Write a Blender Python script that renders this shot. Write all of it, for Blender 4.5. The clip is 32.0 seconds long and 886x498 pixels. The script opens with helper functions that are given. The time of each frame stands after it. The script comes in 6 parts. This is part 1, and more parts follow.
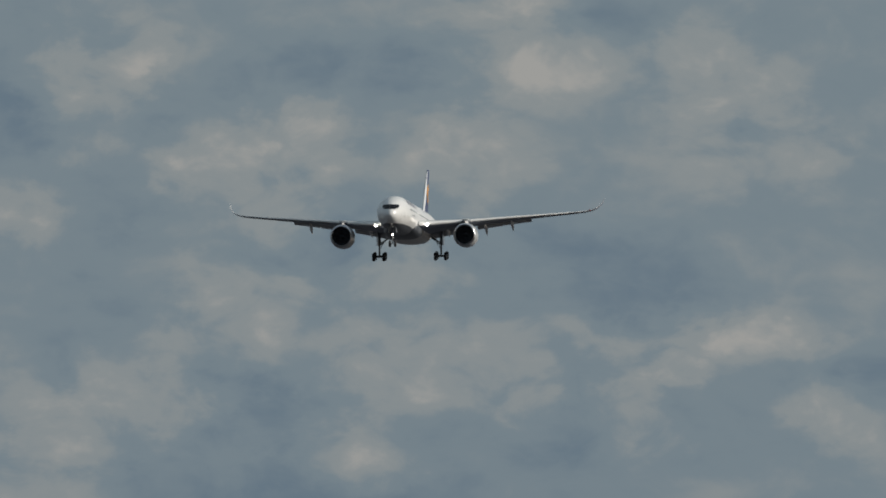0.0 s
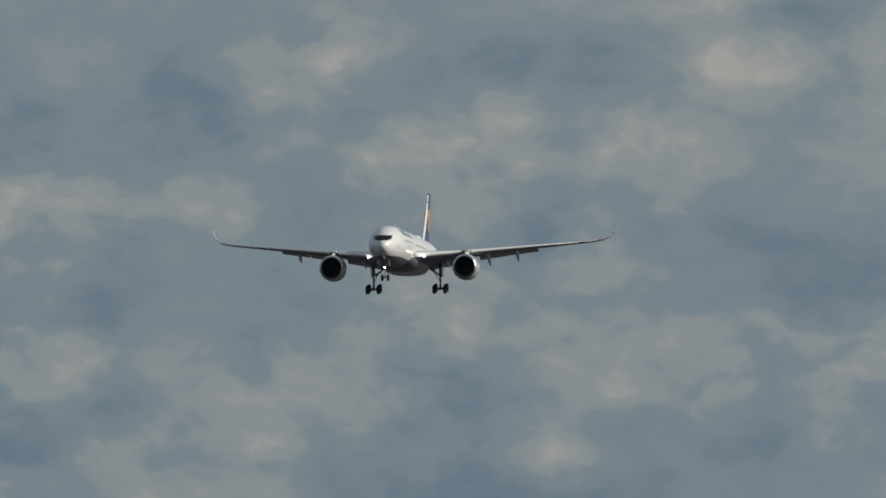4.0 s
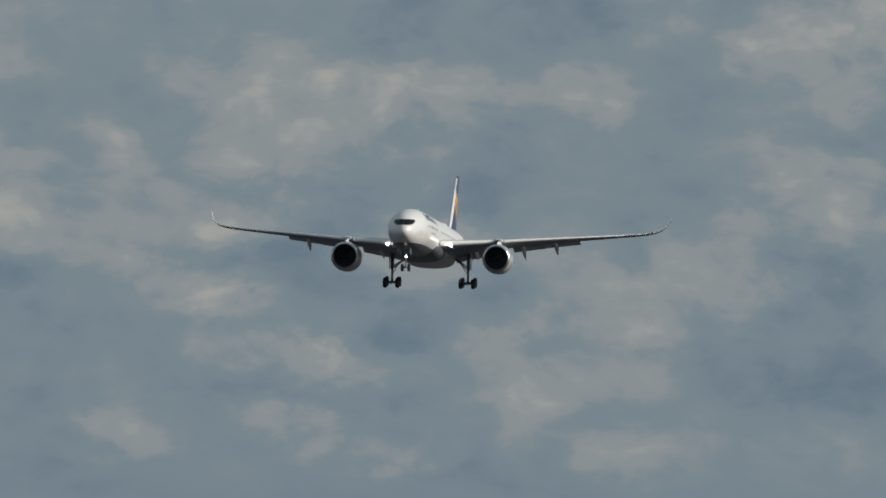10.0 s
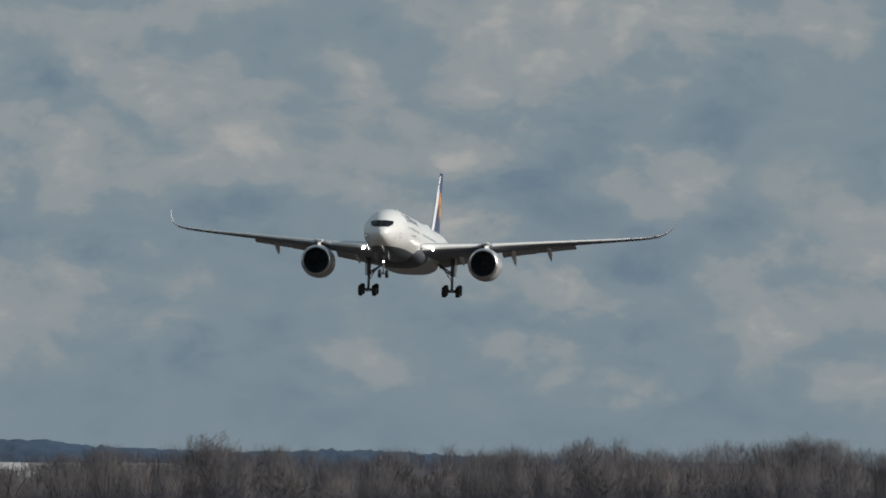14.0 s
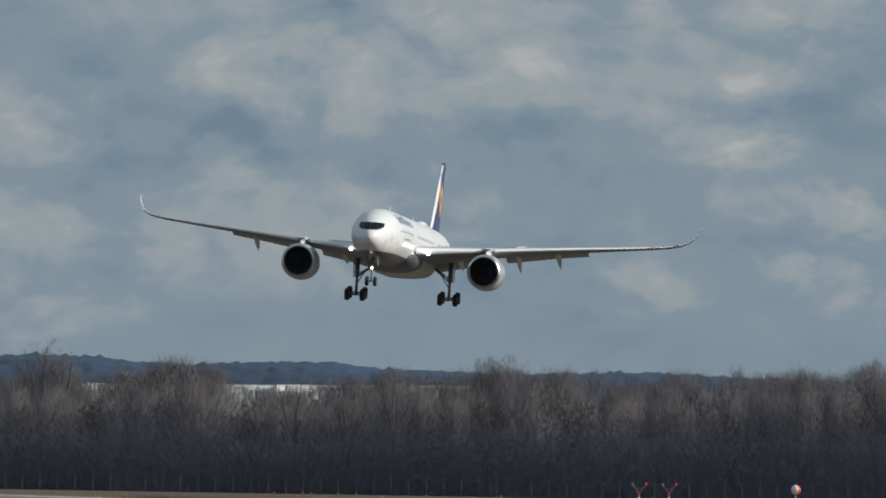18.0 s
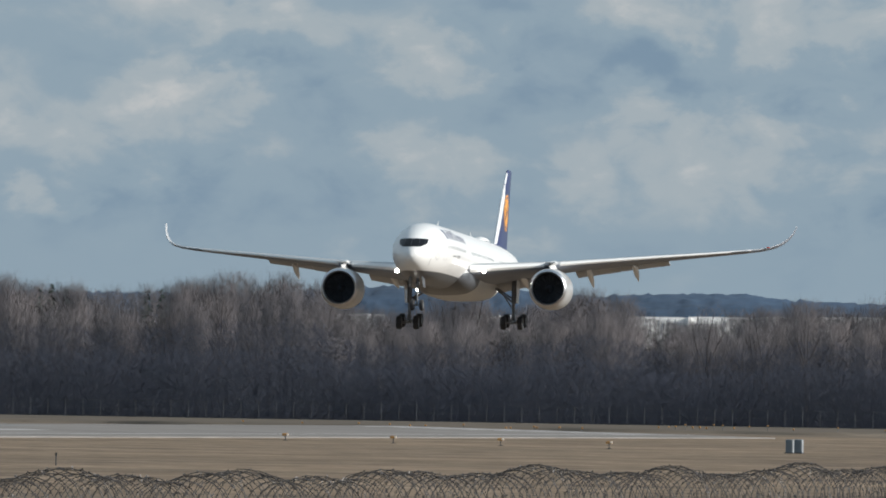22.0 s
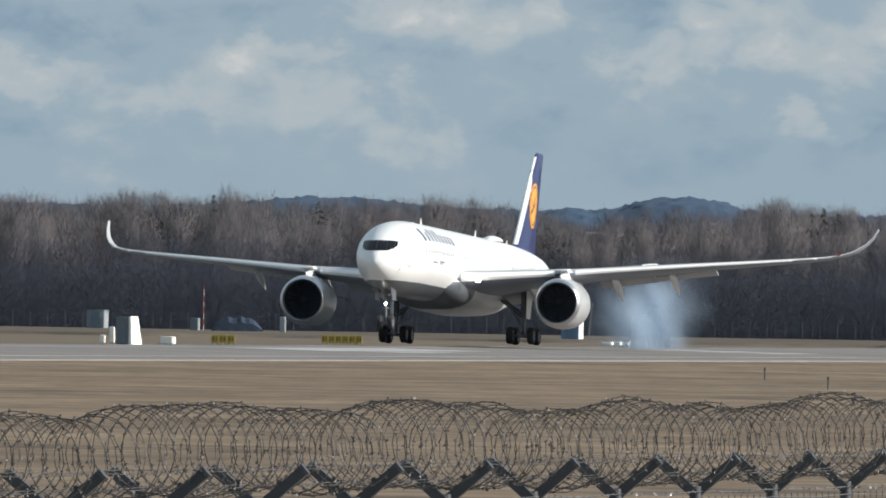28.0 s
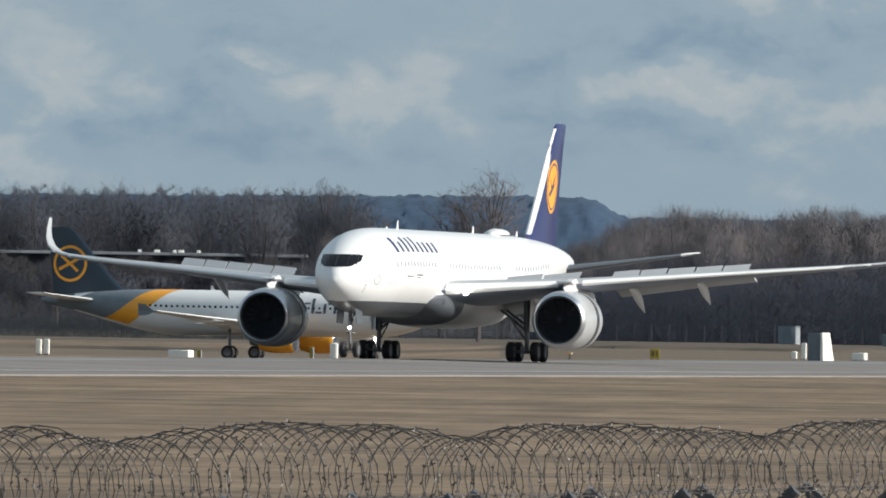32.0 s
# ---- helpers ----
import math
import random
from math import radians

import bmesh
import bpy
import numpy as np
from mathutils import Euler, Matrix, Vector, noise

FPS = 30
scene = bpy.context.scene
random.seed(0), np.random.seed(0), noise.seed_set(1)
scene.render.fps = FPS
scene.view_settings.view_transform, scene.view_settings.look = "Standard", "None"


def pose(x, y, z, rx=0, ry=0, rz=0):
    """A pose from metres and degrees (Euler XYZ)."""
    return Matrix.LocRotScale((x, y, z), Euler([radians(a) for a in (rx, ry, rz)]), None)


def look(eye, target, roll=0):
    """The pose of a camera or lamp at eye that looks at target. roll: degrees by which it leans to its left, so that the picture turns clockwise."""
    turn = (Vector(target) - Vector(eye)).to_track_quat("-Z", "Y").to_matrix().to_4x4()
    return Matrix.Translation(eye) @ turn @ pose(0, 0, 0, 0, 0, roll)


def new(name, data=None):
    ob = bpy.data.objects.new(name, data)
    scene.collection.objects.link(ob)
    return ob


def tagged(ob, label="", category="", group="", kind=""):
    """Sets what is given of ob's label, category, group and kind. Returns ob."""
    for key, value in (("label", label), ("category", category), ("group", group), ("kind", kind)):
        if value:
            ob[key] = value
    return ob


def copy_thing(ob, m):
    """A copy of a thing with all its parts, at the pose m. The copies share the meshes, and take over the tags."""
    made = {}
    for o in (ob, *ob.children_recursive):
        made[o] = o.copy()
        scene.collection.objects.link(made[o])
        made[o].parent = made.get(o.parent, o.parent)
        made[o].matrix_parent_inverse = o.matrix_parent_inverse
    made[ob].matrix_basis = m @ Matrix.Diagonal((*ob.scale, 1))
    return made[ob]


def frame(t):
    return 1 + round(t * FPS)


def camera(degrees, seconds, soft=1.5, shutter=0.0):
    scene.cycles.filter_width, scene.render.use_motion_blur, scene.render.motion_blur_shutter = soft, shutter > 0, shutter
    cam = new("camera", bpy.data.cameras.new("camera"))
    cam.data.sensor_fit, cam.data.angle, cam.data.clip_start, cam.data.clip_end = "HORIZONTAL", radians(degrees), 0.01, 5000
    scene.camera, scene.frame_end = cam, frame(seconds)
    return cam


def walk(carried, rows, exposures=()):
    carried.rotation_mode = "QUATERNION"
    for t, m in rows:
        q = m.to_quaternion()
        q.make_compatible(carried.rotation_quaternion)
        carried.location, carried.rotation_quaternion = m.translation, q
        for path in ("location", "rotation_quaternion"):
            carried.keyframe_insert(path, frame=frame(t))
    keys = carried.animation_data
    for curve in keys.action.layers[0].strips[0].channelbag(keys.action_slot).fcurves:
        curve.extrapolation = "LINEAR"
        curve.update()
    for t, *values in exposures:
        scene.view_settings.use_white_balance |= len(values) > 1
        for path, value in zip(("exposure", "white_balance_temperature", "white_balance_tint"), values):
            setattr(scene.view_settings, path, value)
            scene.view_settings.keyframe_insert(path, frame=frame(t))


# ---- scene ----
# The plan: the runway's centre line runs along y at x = RUNWAY_X; the aircraft lands towards -y.
# The camera stands on a tripod head at (0, 0, EYE_Z); z = 0 is the crown of the runway.
import itertools
EYE = Vector((0, 0, 3.9))
RUNWAY_X = -335.6
GROUND_Z = -0.65
cam = camera(2.4951, 32.0, soft=1.8)
ROLL = 0.945


def aim(az, el, roll=ROLL):
    """Camera pose from its bearing (radians, clockwise from +y) and elevation."""
    way = Vector((math.sin(az) * math.cos(el), math.cos(az) * math.cos(el), math.sin(el)))
    return look(EYE, EYE + way * 100, roll)


PATH = (
    (0, -9299.7, 2434.9), (0.5, -9410.4, 2410.9), (1, -9579.3, 2377.5), (1.5, -9723.8, 2380.7), (2, -9846.4, 2403.7),
    (2.5, -9919.3, 2441.4), (3, -9991.6, 2448.5), (3.5, -10099.6, 2424.5), (5.5, -10735.9, 2261.2), (6, -10831.8, 2181.8),
    (6.5, -10949.7, 2088.2), (7, -11125.7, 1979.7), (7.5, -11318.9, 1901.5), (8, -11487.5, 1848.8), (8.5, -11623.1, 1813.2),
    (9, -11767.3, 1796.9), (9.5, -11933.8, 1791.4), (10, -12106.4, 1808.0), (10.5, -12273.4, 1827.5),
    (11, -12409.6, 1830.8), (11.5, -12509.2, 1809.7), (12, -12622.4, 1763.4), (12.5, -12771.4, 1705.3),
    (13, -12970.0, 1615.9), (13.5, -13129.7, 1532.7), (15.5, -13797.1, 1232.8), (16, -14004.9, 1198.8),
    (16.5, -14173.9, 1168.2), (17, -14334.2, 1121.1), (17.5, -14503.0, 1076.7), (18, -14685.8, 1043.1),
    (18.5, -14882.5, 1012.1), (19, -15106.7, 961.1), (19.5, -15366.7, 890.2), (20, -15671.0, 812.9),
    (20.5, -15942.5, 769.5), (21, -16192.2, 748.8), (21.5, -16422.5, 728.3), (22, -16702.2, 676.4), (22.5, -16989.9, 599.5),
    (23, -17296.7, 508.3), (23.5, -17537.3, 440.4), (24, -17791.9, 380.6), (24.5, -18071.8, 337.1), (25, -18429.6, 303.4),
    (25.5, -18754.5, 292.5), (27.5, -20065.4, 268.1), (28, -20490.0, 241.7), (28.5, -20853.9, 238.4), (29, -21215.6, 271.4),
    (29.5, -21551.9, 279.7), (30, -21929.6, 273.5), (30.5, -22460.4, 281.4), (31, -22952.0, 273.3), (31.5, -23393.8, 277.1),
    (32, -23890.9, 266.1),
)
walk(cam, [(t, aim(az / 1e5, el / 1e5)) for t, az, el in PATH], exposures=[(0, -0.26, 6640, 10), (6, -0.23, 6640, 10), (9, -0.19, 6620, 10), (13, -0.13, 6540, 10), (16, 0.02, 6420, 10), (19, 0.14, 6340, 10), (21, 0.37, 6320, 10), (23, 0.47, 6300, 10), (25, 0.58, 6330, 10), (28, 0.62, 6400, 10), (32, 0.54, 6400, 10)])

# ---- world and sun ----
SUN_AZ, SUN_EL = 86.0, 24.0
world = bpy.data.worlds.new("sky")
scene.world = world
world.use_nodes = True
wn, wl = world.node_tree.nodes, world.node_tree.links
wn.clear()


def wmath(op, a, b=None):
    n = wn.new("ShaderNodeMath")
    n.operation = op
    for i, v in ((0, a), (1, b)):
        if v is None:
            continue
        if isinstance(v, (int, float)):
            n.inputs[i].default_value = v
        else:
            wl.new(v, n.inputs[i])
    return n.outputs[0]


sky = wn.new("ShaderNodeTexSky")
sky.sky_type = "NISHITA"
sky.sun_disc = False
sky.sun_elevation, sky.sun_rotation = radians(SUN_EL), radians(SUN_AZ)
sky.air_density, sky.dust_density = 1.2, 1.5
coord = wn.new("ShaderNodeTexCoord")
sep = wn.new("ShaderNodeSeparateXYZ")
wl.new(coord.outputs["Generated"], sep.inputs[0])
azim = wmath("ARCTAN2", sep.outputs[0], sep.outputs[1])
elev = wmath("ARCSINE", sep.outputs[2])


def cloud_noise(sx, sy, scale, detail, rough, distort, ox=0.0):
    c = wn.new("ShaderNodeCombineXYZ")
    wl.new(wmath("MULTIPLY", azim, sx), c.inputs[0])
    wl.new(wmath("MULTIPLY", elev, sy), c.inputs[1])
    c.inputs[2].default_value = ox
    n = wn.new("ShaderNodeTexNoise")
    n.inputs["Scale"].default_value = scale
    n.inputs["Detail"].default_value = detail
    n.inputs["Roughness"].default_value = rough
    n.inputs["Distortion"].default_value = distort
    wl.new(c.outputs[0], n.inputs["Vector"])
    return n.outputs["Fac"]


def wramp(fac, stops):
    r = wn.new("ShaderNodeValToRGB")
    r.color_ramp.interpolation = "EASE"
    while len(r.color_ramp.elements) < len(stops):
        r.color_ramp.elements.new(0.5)
    for e, (p, c) in zip(r.color_ramp.elements, stops):
        e.position, e.color = p, (*c, 1)
    wl.new(fac, r.inputs[0])
    return r.outputs[0]


def wmix(fac, a, b, kind="MIX"):
    m = wn.new("ShaderNodeMix")
    m.data_type = "RGBA"
    m.blend_type = kind
    for sock, v in ((0, fac), (6, a), (7, b)):
        if isinstance(v, (int, float)):
            m.inputs[sock].default_value = v
        elif isinstance(v, tuple):
            m.inputs[sock].default_value = (*v, 1)
        else:
            wl.new(v, m.inputs[sock])
    return m.outputs[2]


# broken stratocumulus: soft grey banks with warm lit heads and bluer gaps between them
# the larger heads and gaps: bearing, elevation, half width and half height in 1e-5 rad
HEADS_EARLY = ((-10291, 2894, 125, 125), (-10895, 3300, 125, 222), (-9024, 3553, 306, 167), (-7963, 3265, 222, 250), (-7792, 3018, 278, 167), (-10166, 2090, 167, 194), (-8190, 1845, 139, 83), (-7381, 1650, 222, 111), (-8353, 1620, 167, 167), (-8026, 2042, 556, 111), (-8968, 1860, 222, 167), (-9552, 1878, 333, 167), (-9179, 2856, 250, 194), (-9930, 2900, 167, 167), (-9684, 1459, 250, 111), (-11096, 3203, 194, 250), (-10437, 2852, 167, 139), (-12101, 1825, 194, 111), (-12280, 2544, 250, 139), (-11613, 2527, 306, 125), (-10410, 2047, 250, 194), (-9414, 2314, 278, 139), (-9017, 1792, 194, 139), (-9845, 1473, 250, 83))
HEADS_EARLY_B = ((-10681, 1654, 167, 139), (-10058, 2581, 222, 139), (-8904, 3378, 417, 167), (-11507, 1196, 333, 139))
GAPS_EARLY = ((-9324, 3243, 250, 167), (-11215, 3351, 250, 222), (-8308, 2287, 361, 167), (-8524, 1867, 278, 111), (-7990, 1543, 500, 167), (-10075, 1591, 278, 167), (-10103, 3286, 222, 167), (-11596, 3194, 222, 222), (-12230, 2934, 194, 167), (-11087, 2647, 333, 139), (-12745, 2120, 250, 222), (-11516, 1695, 417, 83), (-8600, 1799, 167, 111), (-9423, 1174, 833, 111))
HEADS_MIDDLE = ((-12179, 2515, 361, 167), (-11679, 2510, 250, 111), (-10518, 2848, 167, 139), (-13359, 1635, 250, 69), (-12715, 1284, 306, 83), (-11602, 1219, 222, 167), (-12290, 819, 222, 83), (-10505, 2098, 139, 167), (-12675, 2285, 333, 139), (-13311, 2108, 194, 111), (-11161, 1421, 222, 83), (-13180, 2582, 306, 222), (-15052, 2501, 250, 167), (-14610, 2675, 222, 139), (-12607, 2541, 250, 111), (-11829, 2499, 306, 153), (-12262, 1783, 208, 117), (-11065, 1650, 222, 139), (-14486, 1927, 306, 111), (-13125, 1922, 167, 111), (-11806, 1138, 250, 194), (-11301, 813, 194, 111), (-13690, 829, 194, 83), (-14861, 1032, 306, 139))
HEADS_MIDDLE_B = ((-13491, 2221, 417, 222),)
GAPS_MIDDLE = ((-12506, 2093, 556, 111), (-12833, 1754, 444, 97), (-11602, 2914, 278, 167), (-9930, 2552, 222, 222), (-11995, 1463, 556, 97), (-10465, 1321, 417, 139), (-13234, 775, 694, 167), (-11971, 2719, 278, 125), (-12489, 2127, 417, 167), (-11952, 1524, 333, 153), (-13187, 643, 1667, 139), (-14315, 1652, 417, 97), (-12583, 1042, 222, 111))
HEADS_LATE = ((-15557, 2159, 222, 139), (-15190, 1832, 361, 125), (-14275, 1930, 389, 167), (-14474, 2205, 444, 139), (-13082, 1978, 250, 111), (-13548, 1637, 222, 78), (-13213, 1545, 250, 50), (-14933, 1364, 194, 83), (-16037, 957, 222, 83), (-12244, 1742, 167, 139), (-13646, 857, 167, 97), (-12759, 955, 250, 69), (-15568, 1159, 278, 139), (-12820, 1288, 306, 83), (-17777, 1825, 361, 139), (-16662, 1622, 250, 111), (-16903, 1062, 167, 139), (-16571, 1123, 139, 125), (-15360, 1838, 611, 125), (-14991, 1344, 361, 111), (-15320, 1088, 306, 153), (-14110, 1858, 333, 167), (-17937, 1462, 361, 69), (-15770, 1414, 167, 97))
GAPS_LATE = ((-15196, 2165, 250, 125), (-16244, 1731, 306, 167), (-15408, 1523, 639, 125), (-12771, 1678, 333, 139), (-14015, 1324, 278, 111), (-12500, 2071, 250, 167), (-16359, 1766, 278, 194), (-15633, 1527, 556, 83), (-17440, 1609, 333, 111), (-17428, 914, 417, 139), (-14373, 965, 556, 167))
HEADS_LAST = ((-19484, 1217, 194, 111), (-17932, 1437, 306, 83), (-18177, 1183, 361, 181), (-16842, 1094, 194, 167), (-16564, 1070, 167, 111), (-15980, 1024, 208, 139), (-15733, 1195, 167, 139), (-18617, 870, 167, 56), (-16641, 680, 306, 97), (-19210, 1471, 222, 83), (-16600, 1584, 250, 42), (-22011, 858, 333, 181), (-20903, 1016, 222, 153), (-20407, 1302, 222, 111), (-20881, 1349, 167, 111), (-20047, 1349, 139, 111), (-19461, 1206, 167, 111), (-21295, 1204, 278, 83), (-18878, 1216, 250, 83), (-20622, 853, 222, 111), (-25637, 1046, 250, 139), (-24359, 1011, 306, 153), (-25965, 707, 222, 111), (-22199, 1436, 194, 111))
HEADS_LAST_B = ((-21967, 856, 306, 139), (-22748, 1066, 500, 97), (-24834, 1170, 167, 56))
GAPS_LAST = ((-19709, 1407, 306, 139), (-17207, 1282, 306, 139), (-17617, 914, 389, 139), (-17059, 729, 333, 111), (-17211, 1532, 278, 83), (-22463, 1295, 417, 111), (-21575, 1366, 222, 83), (-19769, 1312, 194, 139), (-19347, 986, 417, 111), (-19760, 784, 556, 139), (-21837, 1414, 250, 167), (-24965, 723, 639, 125), (-23577, 802, 556, 153), (-23583, 1135, 361, 111))
soft = cloud_noise(85, 190, 1.0, 4, 0.50, 0.15, 3.1)
puffs = cloud_noise(260, 400, 1.0, 6, 0.53, 0.30, 8.3)
push = cloud_noise(260, 380, 1.0, 5, 0.55, 0.0, 12.7)
push2 = cloud_noise(260, 380, 1.0, 5, 0.55, 0.0, 21.4)
azim2 = wmath("ADD", azim, wmath("MULTIPLY", wmath("ADD", push, -0.5), 0.0080))
elev2 = wmath("ADD", elev, wmath("MULTIPLY", wmath("ADD", push2, -0.5), 0.0055))


def masses(groups):
    """Soft-edged cloud masses, the largest at each place, their outlines pushed about by noise."""
    total = wmath("MULTIPLY", elev, 0.0)
    for az0, el0, w, h in itertools.chain(*groups):
        # the running total rides along as an unused third coordinate, so that the nodes are worked off one by one
        c = wn.new("ShaderNodeCombineXYZ")
        for k, v in enumerate((azim2, elev2, total)):
            wl.new(v, c.inputs[k])
        m = wn.new("ShaderNodeVectorMath")
        m.operation = "MULTIPLY_ADD"
        m.inputs[1].default_value = (1e5 / (w * 2.05), 1e5 / (h * 2.05), 0)
        m.inputs[2].default_value = (-az0 / (w * 2.05), -el0 / (h * 2.05), 0)
        wl.new(c.outputs[0], m.inputs[0])
        q = wn.new("ShaderNodeTexGradient")
        q.gradient_type = "SPHERICAL"
        wl.new(m.outputs[0], q.inputs[0])
        total = wmath("MAXIMUM", total, q.outputs["Fac"])
    r = wn.new("ShaderNodeMapRange")
    r.interpolation_type = "SMOOTHSTEP"
    r.inputs["From Max"].default_value = 0.80
    wl.new(total, r.inputs["Value"])
    return r.outputs[0]


lit_heads = masses((HEADS_EARLY, HEADS_EARLY_B, HEADS_MIDDLE, HEADS_MIDDLE_B, HEADS_LATE, HEADS_LAST, HEADS_LAST_B,))
blue_gaps = masses((GAPS_EARLY, GAPS_MIDDLE, GAPS_LATE, GAPS_LAST,))
clear = wmix(1.0, sky.outputs[0], (0.085, 0.085, 0.085), "MULTIPLY")
ground_fade = wn.new("ShaderNodeMapRange")
ground_fade.interpolation_type = "SMOOTHSTEP"
ground_fade.inputs["From Min"].default_value, ground_fade.inputs["From Max"].default_value = 0.0040, 0.0095
wl.new(elev, ground_fade.inputs["Value"])
field = wmath("ADD", wmath("MULTIPLY", wmath("ADD", soft, -0.5), 0.80), wmath("MULTIPLY", wmath("ADD", puffs, -0.5), 0.62))
field = wmath("MULTIPLY", field, wmath("ADD", wmath("MULTIPLY", ground_fade.outputs[0], 0.7), 0.3))
low_fade = wn.new("ShaderNodeMapRange")
low_fade.inputs["From Min"].default_value, low_fade.inputs["From Max"].default_value = 0.004, 0.020
low_fade.inputs["To Min"].default_value = 0.62
wl.new(elev, low_fade.inputs["Value"])
placed = wmath("SUBTRACT", wmath("MULTIPLY", lit_heads, wmath("ADD", wmath("MULTIPLY", puffs, 0.8), -0.14)), wmath("MULTIPLY", blue_gaps, 0.16))
field = wmath("ADD", wmath("ADD", field, 0.39), wmath("MULTIPLY", placed, low_fade.outputs[0]))
deck = wramp(field, [(0.05, (0.147, 0.214, 0.282)), (0.36, (0.207, 0.272, 0.322)), (0.62, (0.284, 0.326, 0.350)), (0.95, (0.405, 0.412, 0.408))])
overall = wmix(0.94, clear, deck)
bg = wn.new("ShaderNodeBackground")
bg.inputs[1].default_value = 1.0
wl.new(overall, bg.inputs[0])
wout = wn.new("ShaderNodeOutputWorld")
wl.new(bg.outputs[0], wout.inputs[0])

sun = new("sun", bpy.data.lights.new("sun", "SUN"))
sun.data.energy, sun.data.angle, sun.data.color = 4.1, radians(0.55), (1.0, 0.95, 0.86)
sa, se = radians(SUN_AZ), radians(SUN_EL)
sun.matrix_world = look((0, 0, 300), (-math.sin(sa) * math.cos(se) * 100, -math.cos(sa) * math.cos(se) * 100, 300 - math.sin(se) * 100))


# ---- materials ----
def material(name, base, rough=0.6, metal=0.0, vary=0.25, scale=1.0, fine=8.0, bump=0.0, spec=0.5, coat=0.0, tint=None, emit=0.0, per_object=0.0):
    """Principled material: base colour broken by a coarse and a fine noise (metres), optional relief."""
    m = bpy.data.materials.new(name)
    m.use_nodes = True
    nt = m.node_tree
    p = nt.nodes["Principled BSDF"]
    p.inputs["Roughness"].default_value = rough
    p.inputs["Metallic"].default_value = metal
    p.inputs["Specular IOR Level"].default_value = spec
    p.inputs["Coat Weight"].default_value = coat
    tc = nt.nodes.new("ShaderNodeTexCoord")
    n1 = nt.nodes.new("ShaderNodeTexNoise")
    n1.inputs["Scale"].default_value, n1.inputs["Detail"].default_value = scale, 4
    n2 = nt.nodes.new("ShaderNodeTexNoise")
    n2.inputs["Scale"].default_value, n2.inputs["Detail"].default_value = fine, 3
    for n in (n1, n2):
        nt.links.new(tc.outputs["Object"], n.inputs["Vector"])
    dark = tuple(c * (1 - vary) for c in base)
    light = tint if tint else tuple(min(1, c * (1 + vary)) for c in base)
    r = nt.nodes.new("ShaderNodeValToRGB")
    r.color_ramp.elements[0].position, r.color_ramp.elements[1].position = 0.32, 0.68
    r.color_ramp.elements[0].color, r.color_ramp.elements[1].color = (*dark, 1), (*light, 1)
    mixf = nt.nodes.new("ShaderNodeMath")
    mixf.operation = "MULTIPLY_ADD"
    mixf.inputs[1].default_value = 0.35
    nt.links.new(n2.outputs["Fac"], mixf.inputs[0])
    half = nt.nodes.new("ShaderNodeMath")
    half.operation = "MULTIPLY"
    half.inputs[1].default_value = 0.65
    nt.links.new(n1.outputs["Fac"], half.inputs[0])
    nt.links.new(half.outputs[0], mixf.inputs[2])
    nt.links.new(mixf.outputs[0], r.inputs[0])
    col = r.outputs[0]
    if per_object:
        oi = nt.nodes.new("ShaderNodeObjectInfo")
        hsv = nt.nodes.new("ShaderNodeHueSaturation")
        mr = nt.nodes.new("ShaderNodeMapRange")
        mr.inputs["To Min"].default_value, mr.inputs["To Max"].default_value = 1 - per_object, 1 + per_object
        nt.links.new(oi.outputs["Random"], mr.inputs["Value"])
        nt.links.new(mr.outputs[0], hsv.inputs["Value"])
        nt.links.new(col, hsv.inputs["Color"])
        col = hsv.outputs[0]
    nt.links.new(col, p.inputs["Base Color"])
    if bump:
        b = nt.nodes.new("ShaderNodeBump")
        b.inputs["Strength"].default_value = 0.6
        b.inputs["Distance"].default_value = bump
        nt.links.new(n2.outputs["Fac"], b.inputs["Height"])
        nt.links.new(b.outputs[0], p.inputs["Normal"])
    if emit:
        p.inputs["Emission Color"].default_value = (*base, 1)
        p.inputs["Emission Strength"].default_value = emit
    return m


